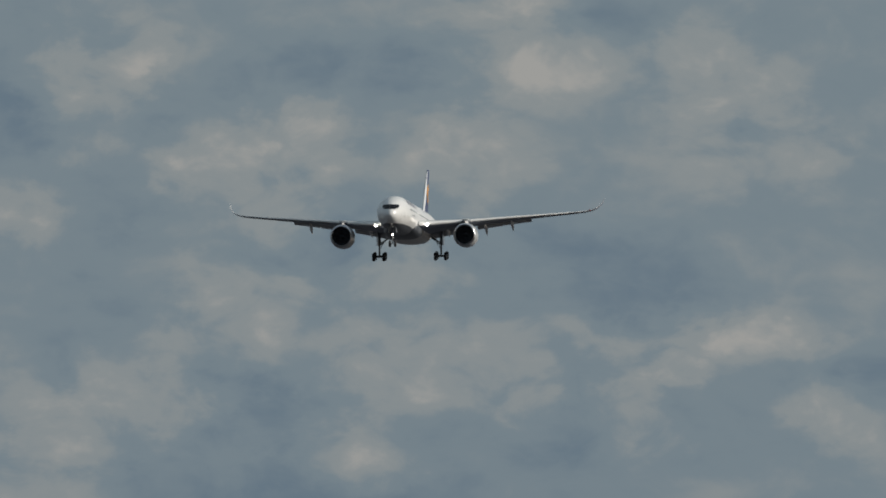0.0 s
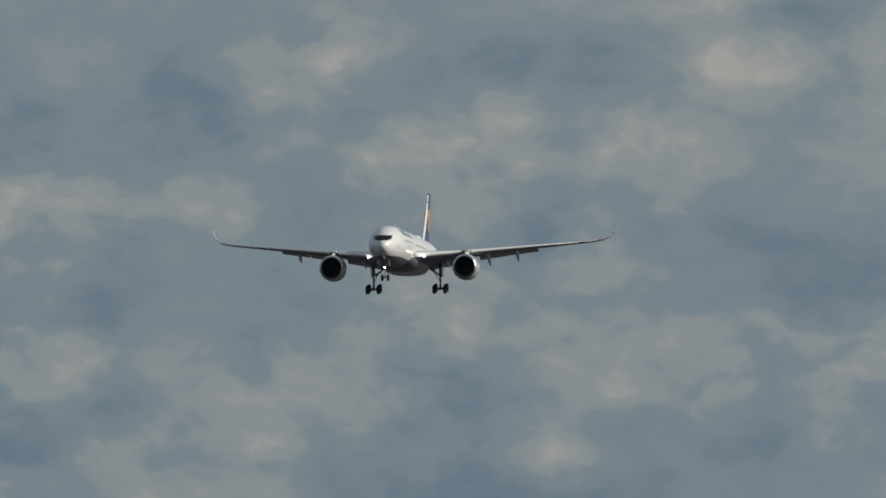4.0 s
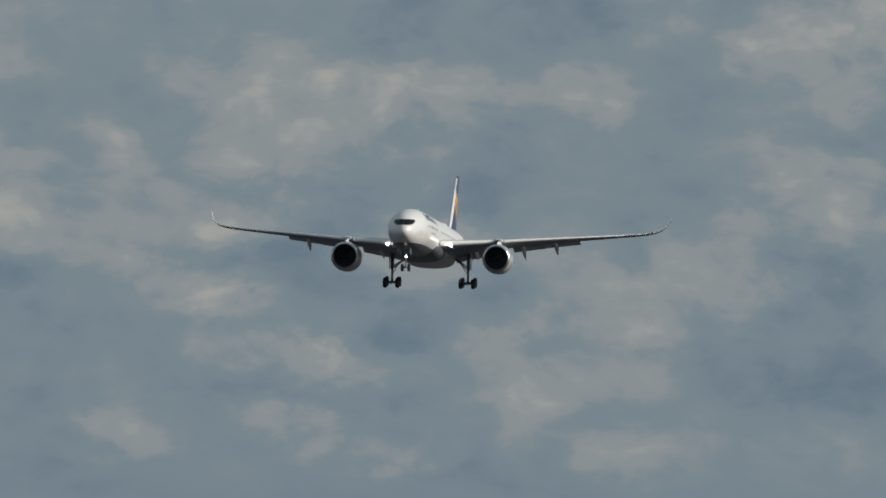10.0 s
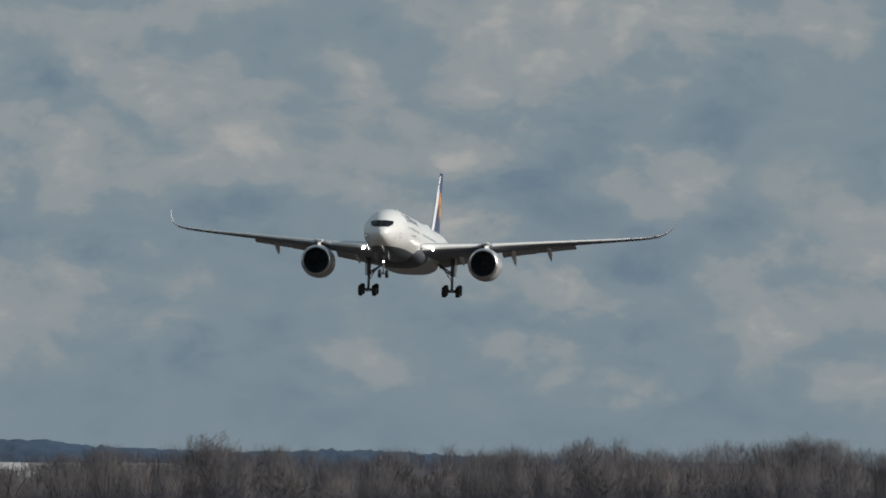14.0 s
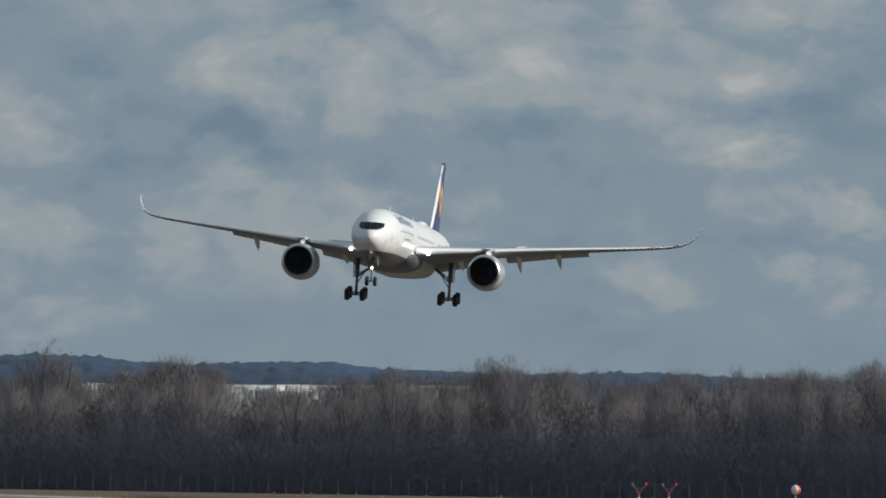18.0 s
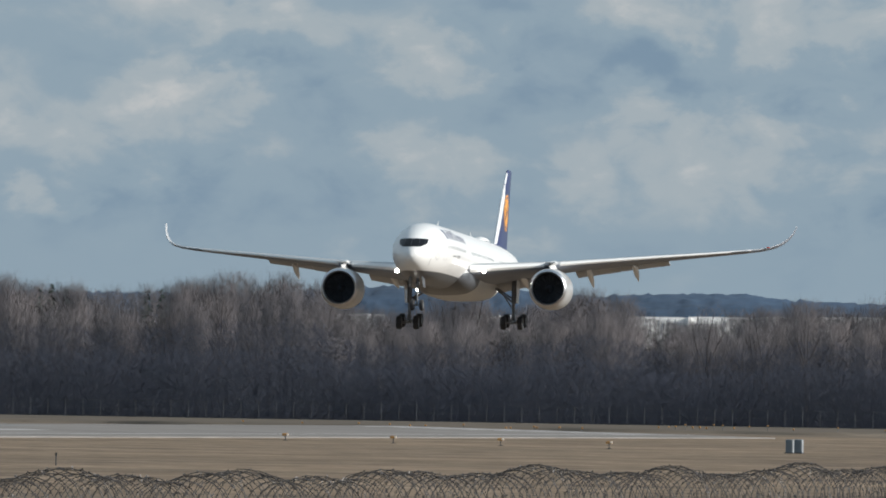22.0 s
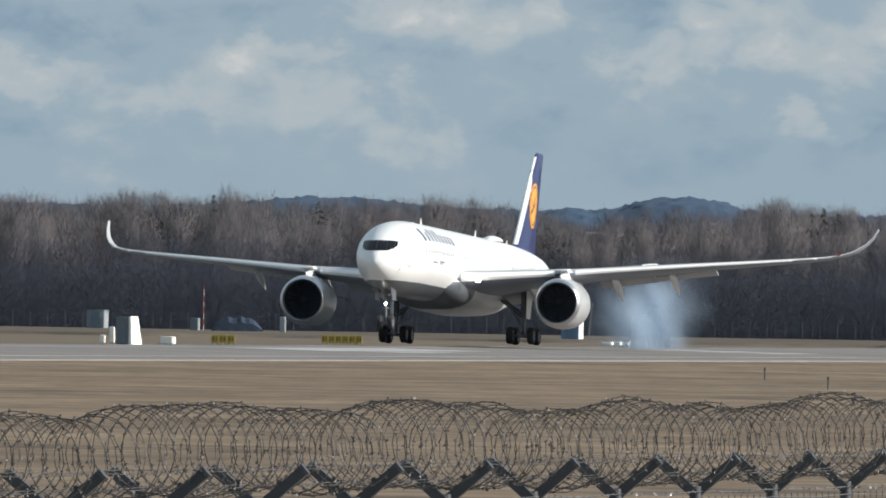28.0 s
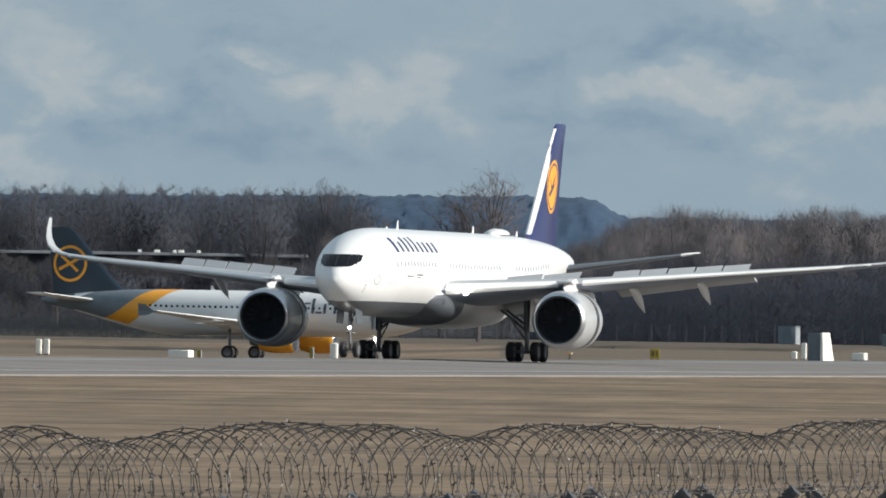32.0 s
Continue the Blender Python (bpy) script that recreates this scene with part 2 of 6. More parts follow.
M = {
    "white_paint": material("white_paint", (0.77, 0.77, 0.765), 0.30, 0, 0.03, 0.35, 5, 0, coat=0.3),
    "belly_grey": material("belly_grey", (0.085, 0.095, 0.11), 0.38, 0, 0.12, 0.4, 4, coat=0.2),
    "fairing": material("fairing_paint", (0.56, 0.56, 0.55), 0.40, 0, 0.06, 0.4, 4, coat=0.2),
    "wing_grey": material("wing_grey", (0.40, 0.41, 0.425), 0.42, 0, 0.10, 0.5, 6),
    # same wing grey with the underside's bluish shade put in
    "wing_under": material("wing_shaded_grey", (0.20, 0.225, 0.275), 0.45, 0, 0.12, 0.5, 6),
    "metal": material("bright_metal", (0.62, 0.63, 0.66), 0.34, 1.0, 0.05, 2, 20),
    # metal made near-white: the sun's glint on the fin is in its colour
    "fin_edge": material("glint_metal", (0.90, 0.90, 0.90), 0.34, 0.45, 0.05, 2, 20),
    "nacelle": material("nacelle_paint", (0.52, 0.53, 0.54), 0.28, 0.25, 0.07, 0.7, 9, coat=0.3),
    "dark": material("dark_metal", (0.045, 0.047, 0.054), 0.55, 0.3, 0.3, 2, 18),
    "fan": material("fan_blade", (0.022, 0.026, 0.034), 0.8, 0.0, 0.3, 3, 20),
    "tyre": material("tyre_rubber", (0.030, 0.030, 0.033), 0.85, 0, 0.3, 5, 40, 0.003),
    "gear": material("gear_steel", (0.17, 0.175, 0.185), 0.45, 0.5, 0.25, 4, 25),
    "glass": material("cockpit_glass", (0.008, 0.009, 0.012), 0.22, 0, 0.2, 1, 10, spec=0.25),
    "pane": material("cabin_pane", (0.30, 0.32, 0.34), 0.15, 0, 0.2, 3, 20),
    "blue": material("deep_blue_paint", (0.016, 0.022, 0.105), 0.32, 0, 0.10, 0.5, 8, coat=0.3),
    "orange": material("orange_yellow_paint", (0.85, 0.36, 0.025), 0.38, 0, 0.06, 0.8, 10, coat=0.2),
    "lamp": material("landing_light", (1.0, 0.95, 0.86), 0.3, 0, 0, emit=22.0),
    "beacon": material("red_beacon", (1.0, 0.05, 0.03), 0.3, 0, 0, emit=5.0),
    "tarmac": material("runway_concrete", (0.205, 0.188, 0.176), 0.95, 0, 0.18, 0.05, 0.5, 0.01, spec=0.15),
    "rubber_mark": material("tyre_marked_asphalt", (0.19, 0.185, 0.18), 0.85, 0, 0.25, 0.04, 0.6, 0.01),
    "line_white": material("runway_marking", (0.39, 0.38, 0.37), 0.85, 0, 0.2, 0.2, 3, spec=0.2),
    "bark": material("grey_brown_bark", (0.092, 0.080, 0.080), 0.9, 0, 0.3, 1.5, 12, 0.01, per_object=0.25),
    # grey-brown twigs with a little haze blue mixed into the colour
    "twig": material("bare_twigs_in_haze", (0.118, 0.112, 0.126), 0.9, 0, 0.15, 0.03, 0.2, 0, tint=(0.158, 0.134, 0.132), per_object=0.15),
    # twigs made bluer and darker to stand for haze over distance
    "far_twig": material("far_twigs_in_haze", (0.080, 0.084, 0.104), 0.9, 0, 0.2, 0.03, 0.4, 0, per_object=0.15),
    # darker and bluer than the twigs: shade and haze low in the wood, coloured in
    "under": material("shaded_stems", (0.060, 0.066, 0.092), 0.9, 0, 0.15, 0.04, 0.4, 0),
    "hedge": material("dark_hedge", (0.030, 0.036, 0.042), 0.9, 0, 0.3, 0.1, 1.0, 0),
    # litter darkened to stand for the shade inside the wood
    "litter": material("shaded_leaf_litter", (0.030, 0.030, 0.037), 0.95, 0, 0.25, 0.05, 0.6, 0.0),
    "conifer": material("conifer_needles", (0.022, 0.040, 0.028), 0.9, 0, 0.35, 0.3, 3),
    # the blue of the distance haze is put into this colour
    "far_wood": material("far_forest_in_haze", (0.032, 0.063, 0.112), 0.95, 0, 0.30, 0.03, 0.35),
    "snow": material("old_snow", (0.56, 0.55, 0.53), 0.8, 0, 0.25, 0.1, 1),
    "grey_box": material("grey_cabinet_paint", (0.15, 0.18, 0.205), 0.6, 0, 0.12, 1, 8),
    # blue-grey of a hut front in shade
    "blue_box": material("blue_grey_shaded_wall", (0.12, 0.19, 0.28), 0.6, 0, 0.12, 1, 8),
    "white_box": material("white_cabinet_paint", (0.84, 0.82, 0.76), 0.55, 0, 0.07, 1, 8),
    "yellow": material("sign_yellow", (0.25, 0.19, 0.02), 0.5, 0, 0.1, 1.5, 10),
    "sign_mark": material("faded_sign_mark", (0.085, 0.068, 0.018), 0.6, 0, 0.2, 2, 12),
    "black": material("sign_black", (0.02, 0.02, 0.02), 0.5, 0, 0.2, 2, 12),
    "red": material("warning_red", (0.55, 0.06, 0.04), 0.5, 0, 0.1, 2, 12),
    "wire": material("weathered_wire", (0.085, 0.078, 0.075), 0.55, 0.4, 0.35, 2, 14),
    "roof_edge": material("weathered_roof_edge", (0.22, 0.23, 0.25), 0.7, 0, 0.35, 0.15, 1.2),
    "post": material("galvanised_post", (0.080, 0.085, 0.095), 0.55, 0.35, 0.25, 2, 12),
    "tarp": material("dark_blue_cover", (0.018, 0.034, 0.062), 0.7, 0, 0.3, 0.6, 5, 0.03),
    "tail_navy": material("navy_paint", (0.018, 0.035, 0.055), 0.35, 0, 0.1, 0.5, 8, coat=0.2),
}


def grass_material():
    """Winter-dry grass: straw, olive and bare brown in drifts from a metre to a hundred metres."""
    m = bpy.data.materials.new("winter_grass")
    m.use_nodes = True
    nt = m.node_tree
    p = nt.nodes["Principled BSDF"]
    p.inputs["Roughness"].default_value, p.inputs["Specular IOR Level"].default_value = 0.95, 0.15
    tc = nt.nodes.new("ShaderNodeTexCoord")
    prev = None
    for scale, detail, lo, hi, a, b in ((0.018, 3, 0.35, 0.65, (0.150, 0.107, 0.072), (0.240, 0.176, 0.118)),
                                        (0.05, 2, 0.42, 0.70, None, (0.100, 0.075, 0.055)),
                                        (0.16, 2, 0.46, 0.74, None, (0.255, 0.192, 0.134))):
        n = nt.nodes.new("ShaderNodeTexNoise")
        n.inputs["Scale"].default_value, n.inputs["Detail"].default_value = scale, detail
        nt.links.new(tc.outputs["Object"], n.inputs["Vector"])
        mr = nt.nodes.new("ShaderNodeMapRange")
        mr.inputs["From Min"].default_value, mr.inputs["From Max"].default_value = lo, hi
        nt.links.new(n.outputs["Fac"], mr.inputs["Value"])
        mx = nt.nodes.new("ShaderNodeMix")
        mx.data_type = "RGBA"
        nt.links.new(mr.outputs[0], mx.inputs[0])
        if prev is None:
            mx.inputs[6].default_value = (*a, 1)
        else:
            nt.links.new(prev, mx.inputs[6])
        mx.inputs[7].default_value = (*b, 1)
        prev = mx.outputs[2]
    # tussocks and laid grass, drawn out by the wind
    lay = nt.nodes.new("ShaderNodeMapping")
    lay.inputs["Rotation"].default_value = (0, 0, -0.19)
    nt.links.new(tc.outputs["Object"], lay.inputs["Vector"])
    for sx, sy, lo, hi in ((0.35, 0.03, 0.84, 1.16), (1.5, 0.12, 0.90, 1.10)):
        mp = nt.nodes.new("ShaderNodeMapping")
        mp.inputs["Scale"].default_value = (sx, sy, 1.0)
        n = nt.nodes.new("ShaderNodeTexNoise")
        n.inputs["Scale"].default_value, n.inputs["Detail"].default_value = 1.0, 5
        mr = nt.nodes.new("ShaderNodeMapRange")
        mr.inputs["From Min"].default_value, mr.inputs["From Max"].default_value = 0.3, 0.7
        mr.inputs["To Min"].default_value, mr.inputs["To Max"].default_value = lo, hi
        hsv = nt.nodes.new("ShaderNodeHueSaturation")
        nt.links.new(lay.outputs[0], mp.inputs["Vector"])
        nt.links.new(mp.outputs[0], n.inputs["Vector"])
        nt.links.new(n.outputs["Fac"], mr.inputs["Value"])
        nt.links.new(mr.outputs[0], hsv.inputs["Value"])
        nt.links.new(prev, hsv.inputs["Color"])
        prev = hsv.outputs[0]
    nt.links.new(prev, p.inputs["Base Color"])
    return m


M["grass"] = grass_material()
M["rough_grass"] = material("rough_grass", (0.112, 0.092, 0.072), 0.95, 0, 0.30, 0.03, 0.25, 0, spec=0.15)

M["strip_grass"] = material("strip_grass", (0.150, 0.118, 0.088), 0.95, 0, 0.22, 0.04, 0.3, 0, spec=0.15)


def smoke_material(name, rx, rz, most):
    """Thin smoke: a soft-edged, uneven veil, densest in the middle of each layer; rx and rz are its reach."""
    m = bpy.data.materials.new(name)
    m.use_nodes = True
    nt = m.node_tree
    p = nt.nodes["Principled BSDF"]
    p.inputs["Base Color"].default_value = (0.66, 0.81, 1.0, 1)
    p.inputs["Roughness"].default_value, p.inputs["Specular IOR Level"].default_value = 1.0, 0.0
    tc = nt.nodes.new("ShaderNodeTexCoord")
    n = nt.nodes.new("ShaderNodeTexNoise")
    n.inputs["Scale"].default_value, n.inputs["Detail"].default_value = 0.34, 4
    ln = nt.nodes.new("ShaderNodeVectorMath")
    ln.operation = "LENGTH"
    sc = nt.nodes.new("ShaderNodeVectorMath")
    sc.operation = "MULTIPLY"
    sc.inputs[1].default_value = (1 / rx, 0.0, 1 / rz)
    off = nt.nodes.new("ShaderNodeObjectInfo")
    far = nt.nodes.new("ShaderNodeVectorMath")
    far.operation = "MULTIPLY_ADD"
    far.inputs[1].default_value = (40, 40, 40)
    nt.links.new(off.outputs["Random"], far.inputs[0])
    nt.links.new(tc.outputs["Object"], far.inputs[2])
    nt.links.new(far.outputs[0], n.inputs["Vector"])
    nt.links.new(tc.outputs["Object"], sc.inputs[0])
    nt.links.new(sc.outputs[0], ln.inputs[0])
    wob = nt.nodes.new("ShaderNodeMath")
    wob.operation = "MULTIPLY_ADD"
    wob.inputs[1].default_value = -0.8
    nt.links.new(n.outputs["Fac"], wob.inputs[0])
    nt.links.new(ln.outputs["Value"], wob.inputs[2])
    mr = nt.nodes.new("ShaderNodeMapRange")
    mr.interpolation_type = "SMOOTHSTEP"
    mr.inputs["From Min"].default_value, mr.inputs["From Max"].default_value = 0.6, -0.36
    mr.inputs["To Min"].default_value, mr.inputs["To Max"].default_value = 0.0, most
    nt.links.new(wob.outputs[0], mr.inputs["Value"])
    nt.links.new(mr.outputs[0], p.inputs["Alpha"])
    return m


M["smoke_column"] = smoke_material("tyre_smoke_column", 3.3, 6.6, 0.36)
M["smoke_fan"] = smoke_material("tyre_smoke_fan", 5.6, 4.6, 0.24)


# ---- mesh helpers ----
class Geo:
    """Vertices and faces of one mesh; each face may carry a material slot."""

    def __init__(self):
        self.v, self.f, self.s = [], [], []

    def face(self, idx, slot=0):
        self.f.append(tuple(idx))
        self.s.append(slot)

    def loft(self, rings, closed=True, cap0=True, cap1=True, slot=0, slots=None):
        n, base = len(rings[0]), len(self.v)
        for r in rings:
            self.v.extend(tuple(p) for p in r)
        for i in range(len(rings) - 1):
            for j in range(n if closed else n - 1):
                k = (j + 1) % n
                a, b = base + i * n, base + (i + 1) * n
                self.face((a + j, a + k, b + k, b + j), slots(i, j) if slots else slot)
        if cap0:
            self.face(tuple(base + j for j in range(n))[::-1], slot)
        if cap1:
            self.face(tuple(base + (len(rings) - 1) * n + j for j in range(n)), slot)
        return self

    def tube(self, a, b, r0, r1=None, n=8, slot=0, caps=True):
        a, b = Vector(a), Vector(b)
        r1 = r0 if r1 is None else r1
        d = (b - a).normalized()
        u = d.orthogonal().normalized()
        w = d.cross(u)
        ring = lambda c, r: [c + (u * math.cos(2 * math.pi * k / n) + w * math.sin(2 * math.pi * k / n)) * r for k in range(n)]
        return self.loft([ring(a, r0), ring(b, r1)], True, caps, caps, slot)

    def box(self, c, size, slot=0, bevel=0.0, rz=0.0, top=1.0):
        """Box with chamfered upright edges; top scales the upper end."""
        x, y, z = (s / 2 for s in size)
        b = min(bevel, x * 0.9, y * 0.9)
        pts = [(-x + b, -y), (x - b, -y), (x, -y + b), (x, y - b), (x - b, y), (-x + b, y), (-x, y - b), (-x, -y + b)] if b else [(-x, -y), (x, -y), (x, y), (-x, y)]
        co, si = math.cos(rz), math.sin(rz)
        def ring(h, k):
            return [(c[0] + (px * co - py * si) * k, c[1] + (px * si + py * co) * k, c[2] + h) for px, py in pts]
        rings = [ring(-z, top if top > 1 else 1), ring(z - b, 1 if top > 1 else top), ring(z, (1 - 2 * b / max(size[0], size[1])) * (1 if top > 1 else top))] if b else [ring(-z, 1), ring(z, top)]
        return self.loft(rings, True, True, True, slot)

    def revolve(self, profile, c, axis="y", n=28, slot=0, slots=None, cap0=False, cap1=False):
        rings = []
        for h, r in profile:
            ring = []
            for k in range(n):
                a = 2 * math.pi * k / n
                p, q = r * math.cos(a), r * math.sin(a)
                ring.append((c[0] + p, c[1] + h, c[2] + q) if axis == "y" else (c[0] + h, c[1] + p, c[2] + q) if axis == "x" else (c[0] + p, c[1] + q, c[2] + h))
            rings.append(ring)
        return self.loft(rings, True, cap0, cap1, slot, slots)

    def mesh(self, name, mats, smooth=True, angle=38):
        me = bpy.data.meshes.new(name)
        me.from_pydata(self.v, [], self.f)
        for m in mats:
            me.materials.append(m)
        me.polygons.foreach_set("material_index", self.s)
        bm = bmesh.new()
        bm.from_mesh(me)
        bmesh.ops.recalc_face_normals(bm, faces=bm.faces)
        bm.to_mesh(me)
        bm.free()
        if smooth:
            me.shade_smooth()
            me.set_sharp_from_angle(angle=radians(angle))
        return me


def part(name, geo, mats, parent=None, label="", smooth=True, angle=38, at=None):
    """Links a Geo as one mesh object under a thing or a part."""
    mats = mats if isinstance(mats, (list, tuple)) else [mats]
    me = geo if isinstance(geo, bpy.types.Mesh) else geo.mesh(name, mats, smooth, angle)
    ob = new(name, me)
    if parent is not None:
        ob.parent = parent
    if at is not None:
        ob.matrix_basis = at
    if label:
        tagged(ob, label)
    return ob


def empty(name):
    ob = new(name)
    ob.empty_display_size = 0.5
    return ob


def smooth_curve(xs, ys):
    """Monotone-ish cubic through given points."""
    xs, ys = np.array(xs, float), np.array(ys, float)
    d = np.diff(ys) / np.diff(xs)
    m = np.concatenate([[d[0]], np.where(d[:-1] * d[1:] > 0, 2 * d[:-1] * d[1:] / (d[:-1] + d[1:] + 1e-12), 0), [d[-1]]])

    def at(x):
        i = int(np.clip(np.searchsorted(xs, x) - 1, 0, len(xs) - 2))
        h = xs[i + 1] - xs[i]
        t = min(1, max(0, (x - xs[i]) / h))
        return float((2 * t**3 - 3 * t**2 + 1) * ys[i] + (t**3 - 2 * t**2 + t) * h * m[i] + (-2 * t**3 + 3 * t**2) * ys[i + 1] + (t**3 - t**2) * h * m[i + 1])
    return at


# ---- ground, runway, distance ----
def polar(az, d, z=0.0):
    return Vector((math.sin(az) * d, math.cos(az) * d, z))


def rise(az, d):
    """Height of the land: flat airfield, then a slow rise behind the wood, and wooded ridges far off."""
    z = GROUND_Z
    # a shallow hollow beside the taxiway's end
    k = max(0, min(1, (-0.232 - az) / 0.008)) * max(0, min(1, (d - 1590) / 110, (2480 - d) / 200))
    z -= 0.98 * k * k * (3 - 2 * k) if az > -0.33 else 0
    if d > 2780:
        k = min(1, (d - 2780) / 1300)
        z += 13.5 * k * k * (3 - 2 * k)
    return z


RADII = [0.5, 8, 30, 70, 120, 180, 260, 400, 600, 800, 1000, 1200, 1400, 1590, 1620, 1660, 1700, 1760, 1830, 1900, 2000, 2100, 2200, 2400, 2600, 2780, 2950, 3100, 3300, 3500, 3700, 3900, 4080, 4400, 4950]
g = Geo()
azs = [radians(a) for a in range(-180, -24, 6)] + [radians(-20 + 0.5 * k) for k in range(0, 41)] + [radians(a) for a in range(6, 180, 6)]
rings = []
for r in RADII:
    rings.append([(*polar(a, r)[:2], rise(a, r)) for a in azs])
g.loft(rings, True, True, False)
ground = part("ground", g, M["grass"], smooth=True, angle=60)
tagged(ground, "flat airfield of dry straw-coloured winter grass", "ground", kind="structure")

# runway with its crown, shoulders and markings
g = Geo()
RUN_Y0, RUN_Y1 = -900.0, 1965.0
cross = [(-37.6, -0.70), (-37.5, -0.555), (-30, -0.44), (-15, -0.21), (0, 0.0), (15, -0.21), (30, -0.44), (37.5, -0.555), (37.6, -0.70)]
rings = [[(RUNWAY_X + dx, RUN_Y0 + (RUN_Y1 - RUN_Y0) * k / 60, dz) for dx, dz in cross] for k in range(61)]
g.loft(rings, False, False, False)
runway = part("runway", g, M["tarmac"], smooth=False)
tagged(runway, "pale grey concrete runway with a slight crown", "runway", kind="structure")


def crown(dx):
    return -0.014 * abs(dx) * (0.555 / 0.525)


def marking(name, dx, y0, y1, w, mat, label=""):
    g = Geo()
    for a, b in ((y0, y1),):
        g.loft([[(RUNWAY_X + dx - w / 2, y, crown(dx - w / 2) + 0.012), (RUNWAY_X + dx, y, crown(dx) + 0.014), (RUNWAY_X + dx + w / 2, y, crown(dx + w / 2) + 0.012)] for y in (a, b)], False, False, False)
    return part(name, g, mat, runway, label, smooth=False)


for k in range(22):
    marking("centre_stripe", 0, 1880 - 60 * k, 1850 - 60 * k, 0.9, M["line_white"])
for side in (-1, 1):
    marking("edge_line", side * 29.3, RUN_Y0, RUN_Y1, 0.9, M["line_white"])
    for k in range(6):
        marking("touchdown_bar", side * (9 + 4.5 * (k % 3)), 1680 - 150 * (k // 3), 1657 - 150 * (k // 3), 3.0, M["line_white"])
    marking("aiming_block", side * 11, 1560, 1500, 9.0, M["line_white"])
    for k in range(8):
        marking("threshold_bar", side * (3.2 + 3.4 * k), 1955, 1925, 1.8, M["line_white"])
marking("tyre_mark_band", -5.3, 1750, 1150, 4.2, M["rubber_mark"], "dark rubber streaks left by landing wheels")
marking("tyre_mark_band", 5.3, 1750, 1150, 4.2, M["rubber_mark"], "dark rubber streaks left by landing wheels")


# ---- trees ----
def branches(rnd, h, spread, lean=0.0, levels=4, forks=(7, 5, 5), thin=1.0):
    """Segments of a bare broadleaf tree: lists of (a, b, ra, rb) for the wood and for the twigs. A short bole forks into rising limbs."""
    wood, twigs = [], []

    def grow(p, d, length, r, level):
        steps = 4 if level < 2 else 3 if level < 3 else 2
        pts = [p]
        for i in range(steps):
            d = (d + Vector((rnd.uniform(-1, 1), rnd.uniform(-1, 1), rnd.uniform(-0.25, 0.5))) * (0.06 if level == 0 else 0.20)).normalized()
            q = pts[-1] + d * (length / steps)
            ra, rb = r * (1 - 0.55 * i / steps), r * (1 - 0.55 * (i + 1) / steps)
            (wood if level < 2 else twigs).append((pts[-1], q, ra, rb))
            pts.append(q)
        if level >= levels - 1:
            return
        n = forks[min(level, len(forks) - 1)]
        turn = rnd.uniform(0, 6.28)
        for k in range(n):
            f = (0.45 if level == 0 else 0.22) + (0.55 if level == 0 else 0.78) * (k + rnd.random()) / n
            i = min(steps - 1, int(f * steps))
            base = pts[i].lerp(pts[i + 1], f * steps - i)
            a = turn + k * 2.4 + rnd.uniform(-0.5, 0.5)
            out = Vector((math.cos(a), math.sin(a), 0)) * spread * (rnd.uniform(0.25, 0.85) if level == 0 else rnd.uniform(0.6, 1.1))
            nd = (out + Vector((0, 0, rnd.uniform(0.75, 1.0) if level == 0 else rnd.uniform(0.2, 0.9))) + d * 0.35).normalized()
            reach = h * rnd.uniform(0.40, 0.58) if level == 0 else length * rnd.uniform(0.34, 0.55) * (1.15 - 0.35 * f)
            grow(base, nd, reach, r * (0.50 - 0.12 * f) if level == 0 else r * (0.55 - 0.2 * f) * 0.8, level + 1)

    grow(Vector((0, 0, 0)), Vector((lean, 0, 1)).normalized(), h * 0.46, 0.018 * h * thin, 0)
    return wood, twigs


def segs(g, lst, n, rmin):
    for a, b, ra, rb in lst:
        d = (b - a)
        if d.length < 1e-4:
            continue
        d.normalize()
        u = d.orthogonal().normalized()
        w = d.cross(u)
        base = len(g.v)
        for c, r in ((a, max(ra, rmin)), (b, max(rb, rmin * 0.7))):
            for k in range(n):
                q = 2 * math.pi * k / n
                v = c + (u * math.cos(q) + w * math.sin(q)) * r
                g.v.append((v.x, v.y, v.z))
        for k in range(n):
            j = (k + 1) % n
            g.face((base + k, base + j, base + n + j, base + n + k))


def quick_mesh(name, g, mat):
    me = bpy.data.meshes.new(name)
    me.from_pydata(g.v, [], g.f)
    me.materials.append(mat)
    return me


def sliver_mesh(name, a, b, r, mat, out):
    """Many thin twigs as one mesh: tapering slivers from points a to points b (arrays), shaded like round twigs of a mass whose surface faces out."""
    n = len(a)
    d = b - a
    side = np.stack([-d[:, 1], d[:, 0], np.zeros(n)], 1) + 1e-6
    side /= np.linalg.norm(side, axis=1)[:, None]
    turn = np.random.default_rng(n).uniform(0, math.pi, n)[:, None]
    other = np.cross(d, side)
    other /= np.linalg.norm(other, axis=1)[:, None]
    side = side * np.cos(turn) + other * np.sin(turn)
    flip = np.where((np.cross(-2 * side, d - side) * out).sum(1) < 0, -1.0, 1.0)[:, None]
    side = side * flip
    k = 3
    v = np.stack([a + side * r[:, None], a - side * r[:, None], b], 1).reshape(-1, 3)
    me = bpy.data.meshes.new(name)
    me.vertices.add(len(v))
    me.vertices.foreach_set("co", v.ravel())
    me.loops.add(k * n)
    me.loops.foreach_set("vertex_index", np.arange(k * n))
    me.polygons.add(k * n // 3)
    me.polygons.foreach_set("loop_start", np.arange(0, k * n, 3))
    me.update(calc_edges=True)
    me.normals_split_custom_set_from_vertices(np.repeat(out / np.linalg.norm(out, axis=1)[:, None], 3, 0))
    me.materials.append(mat)
    return me


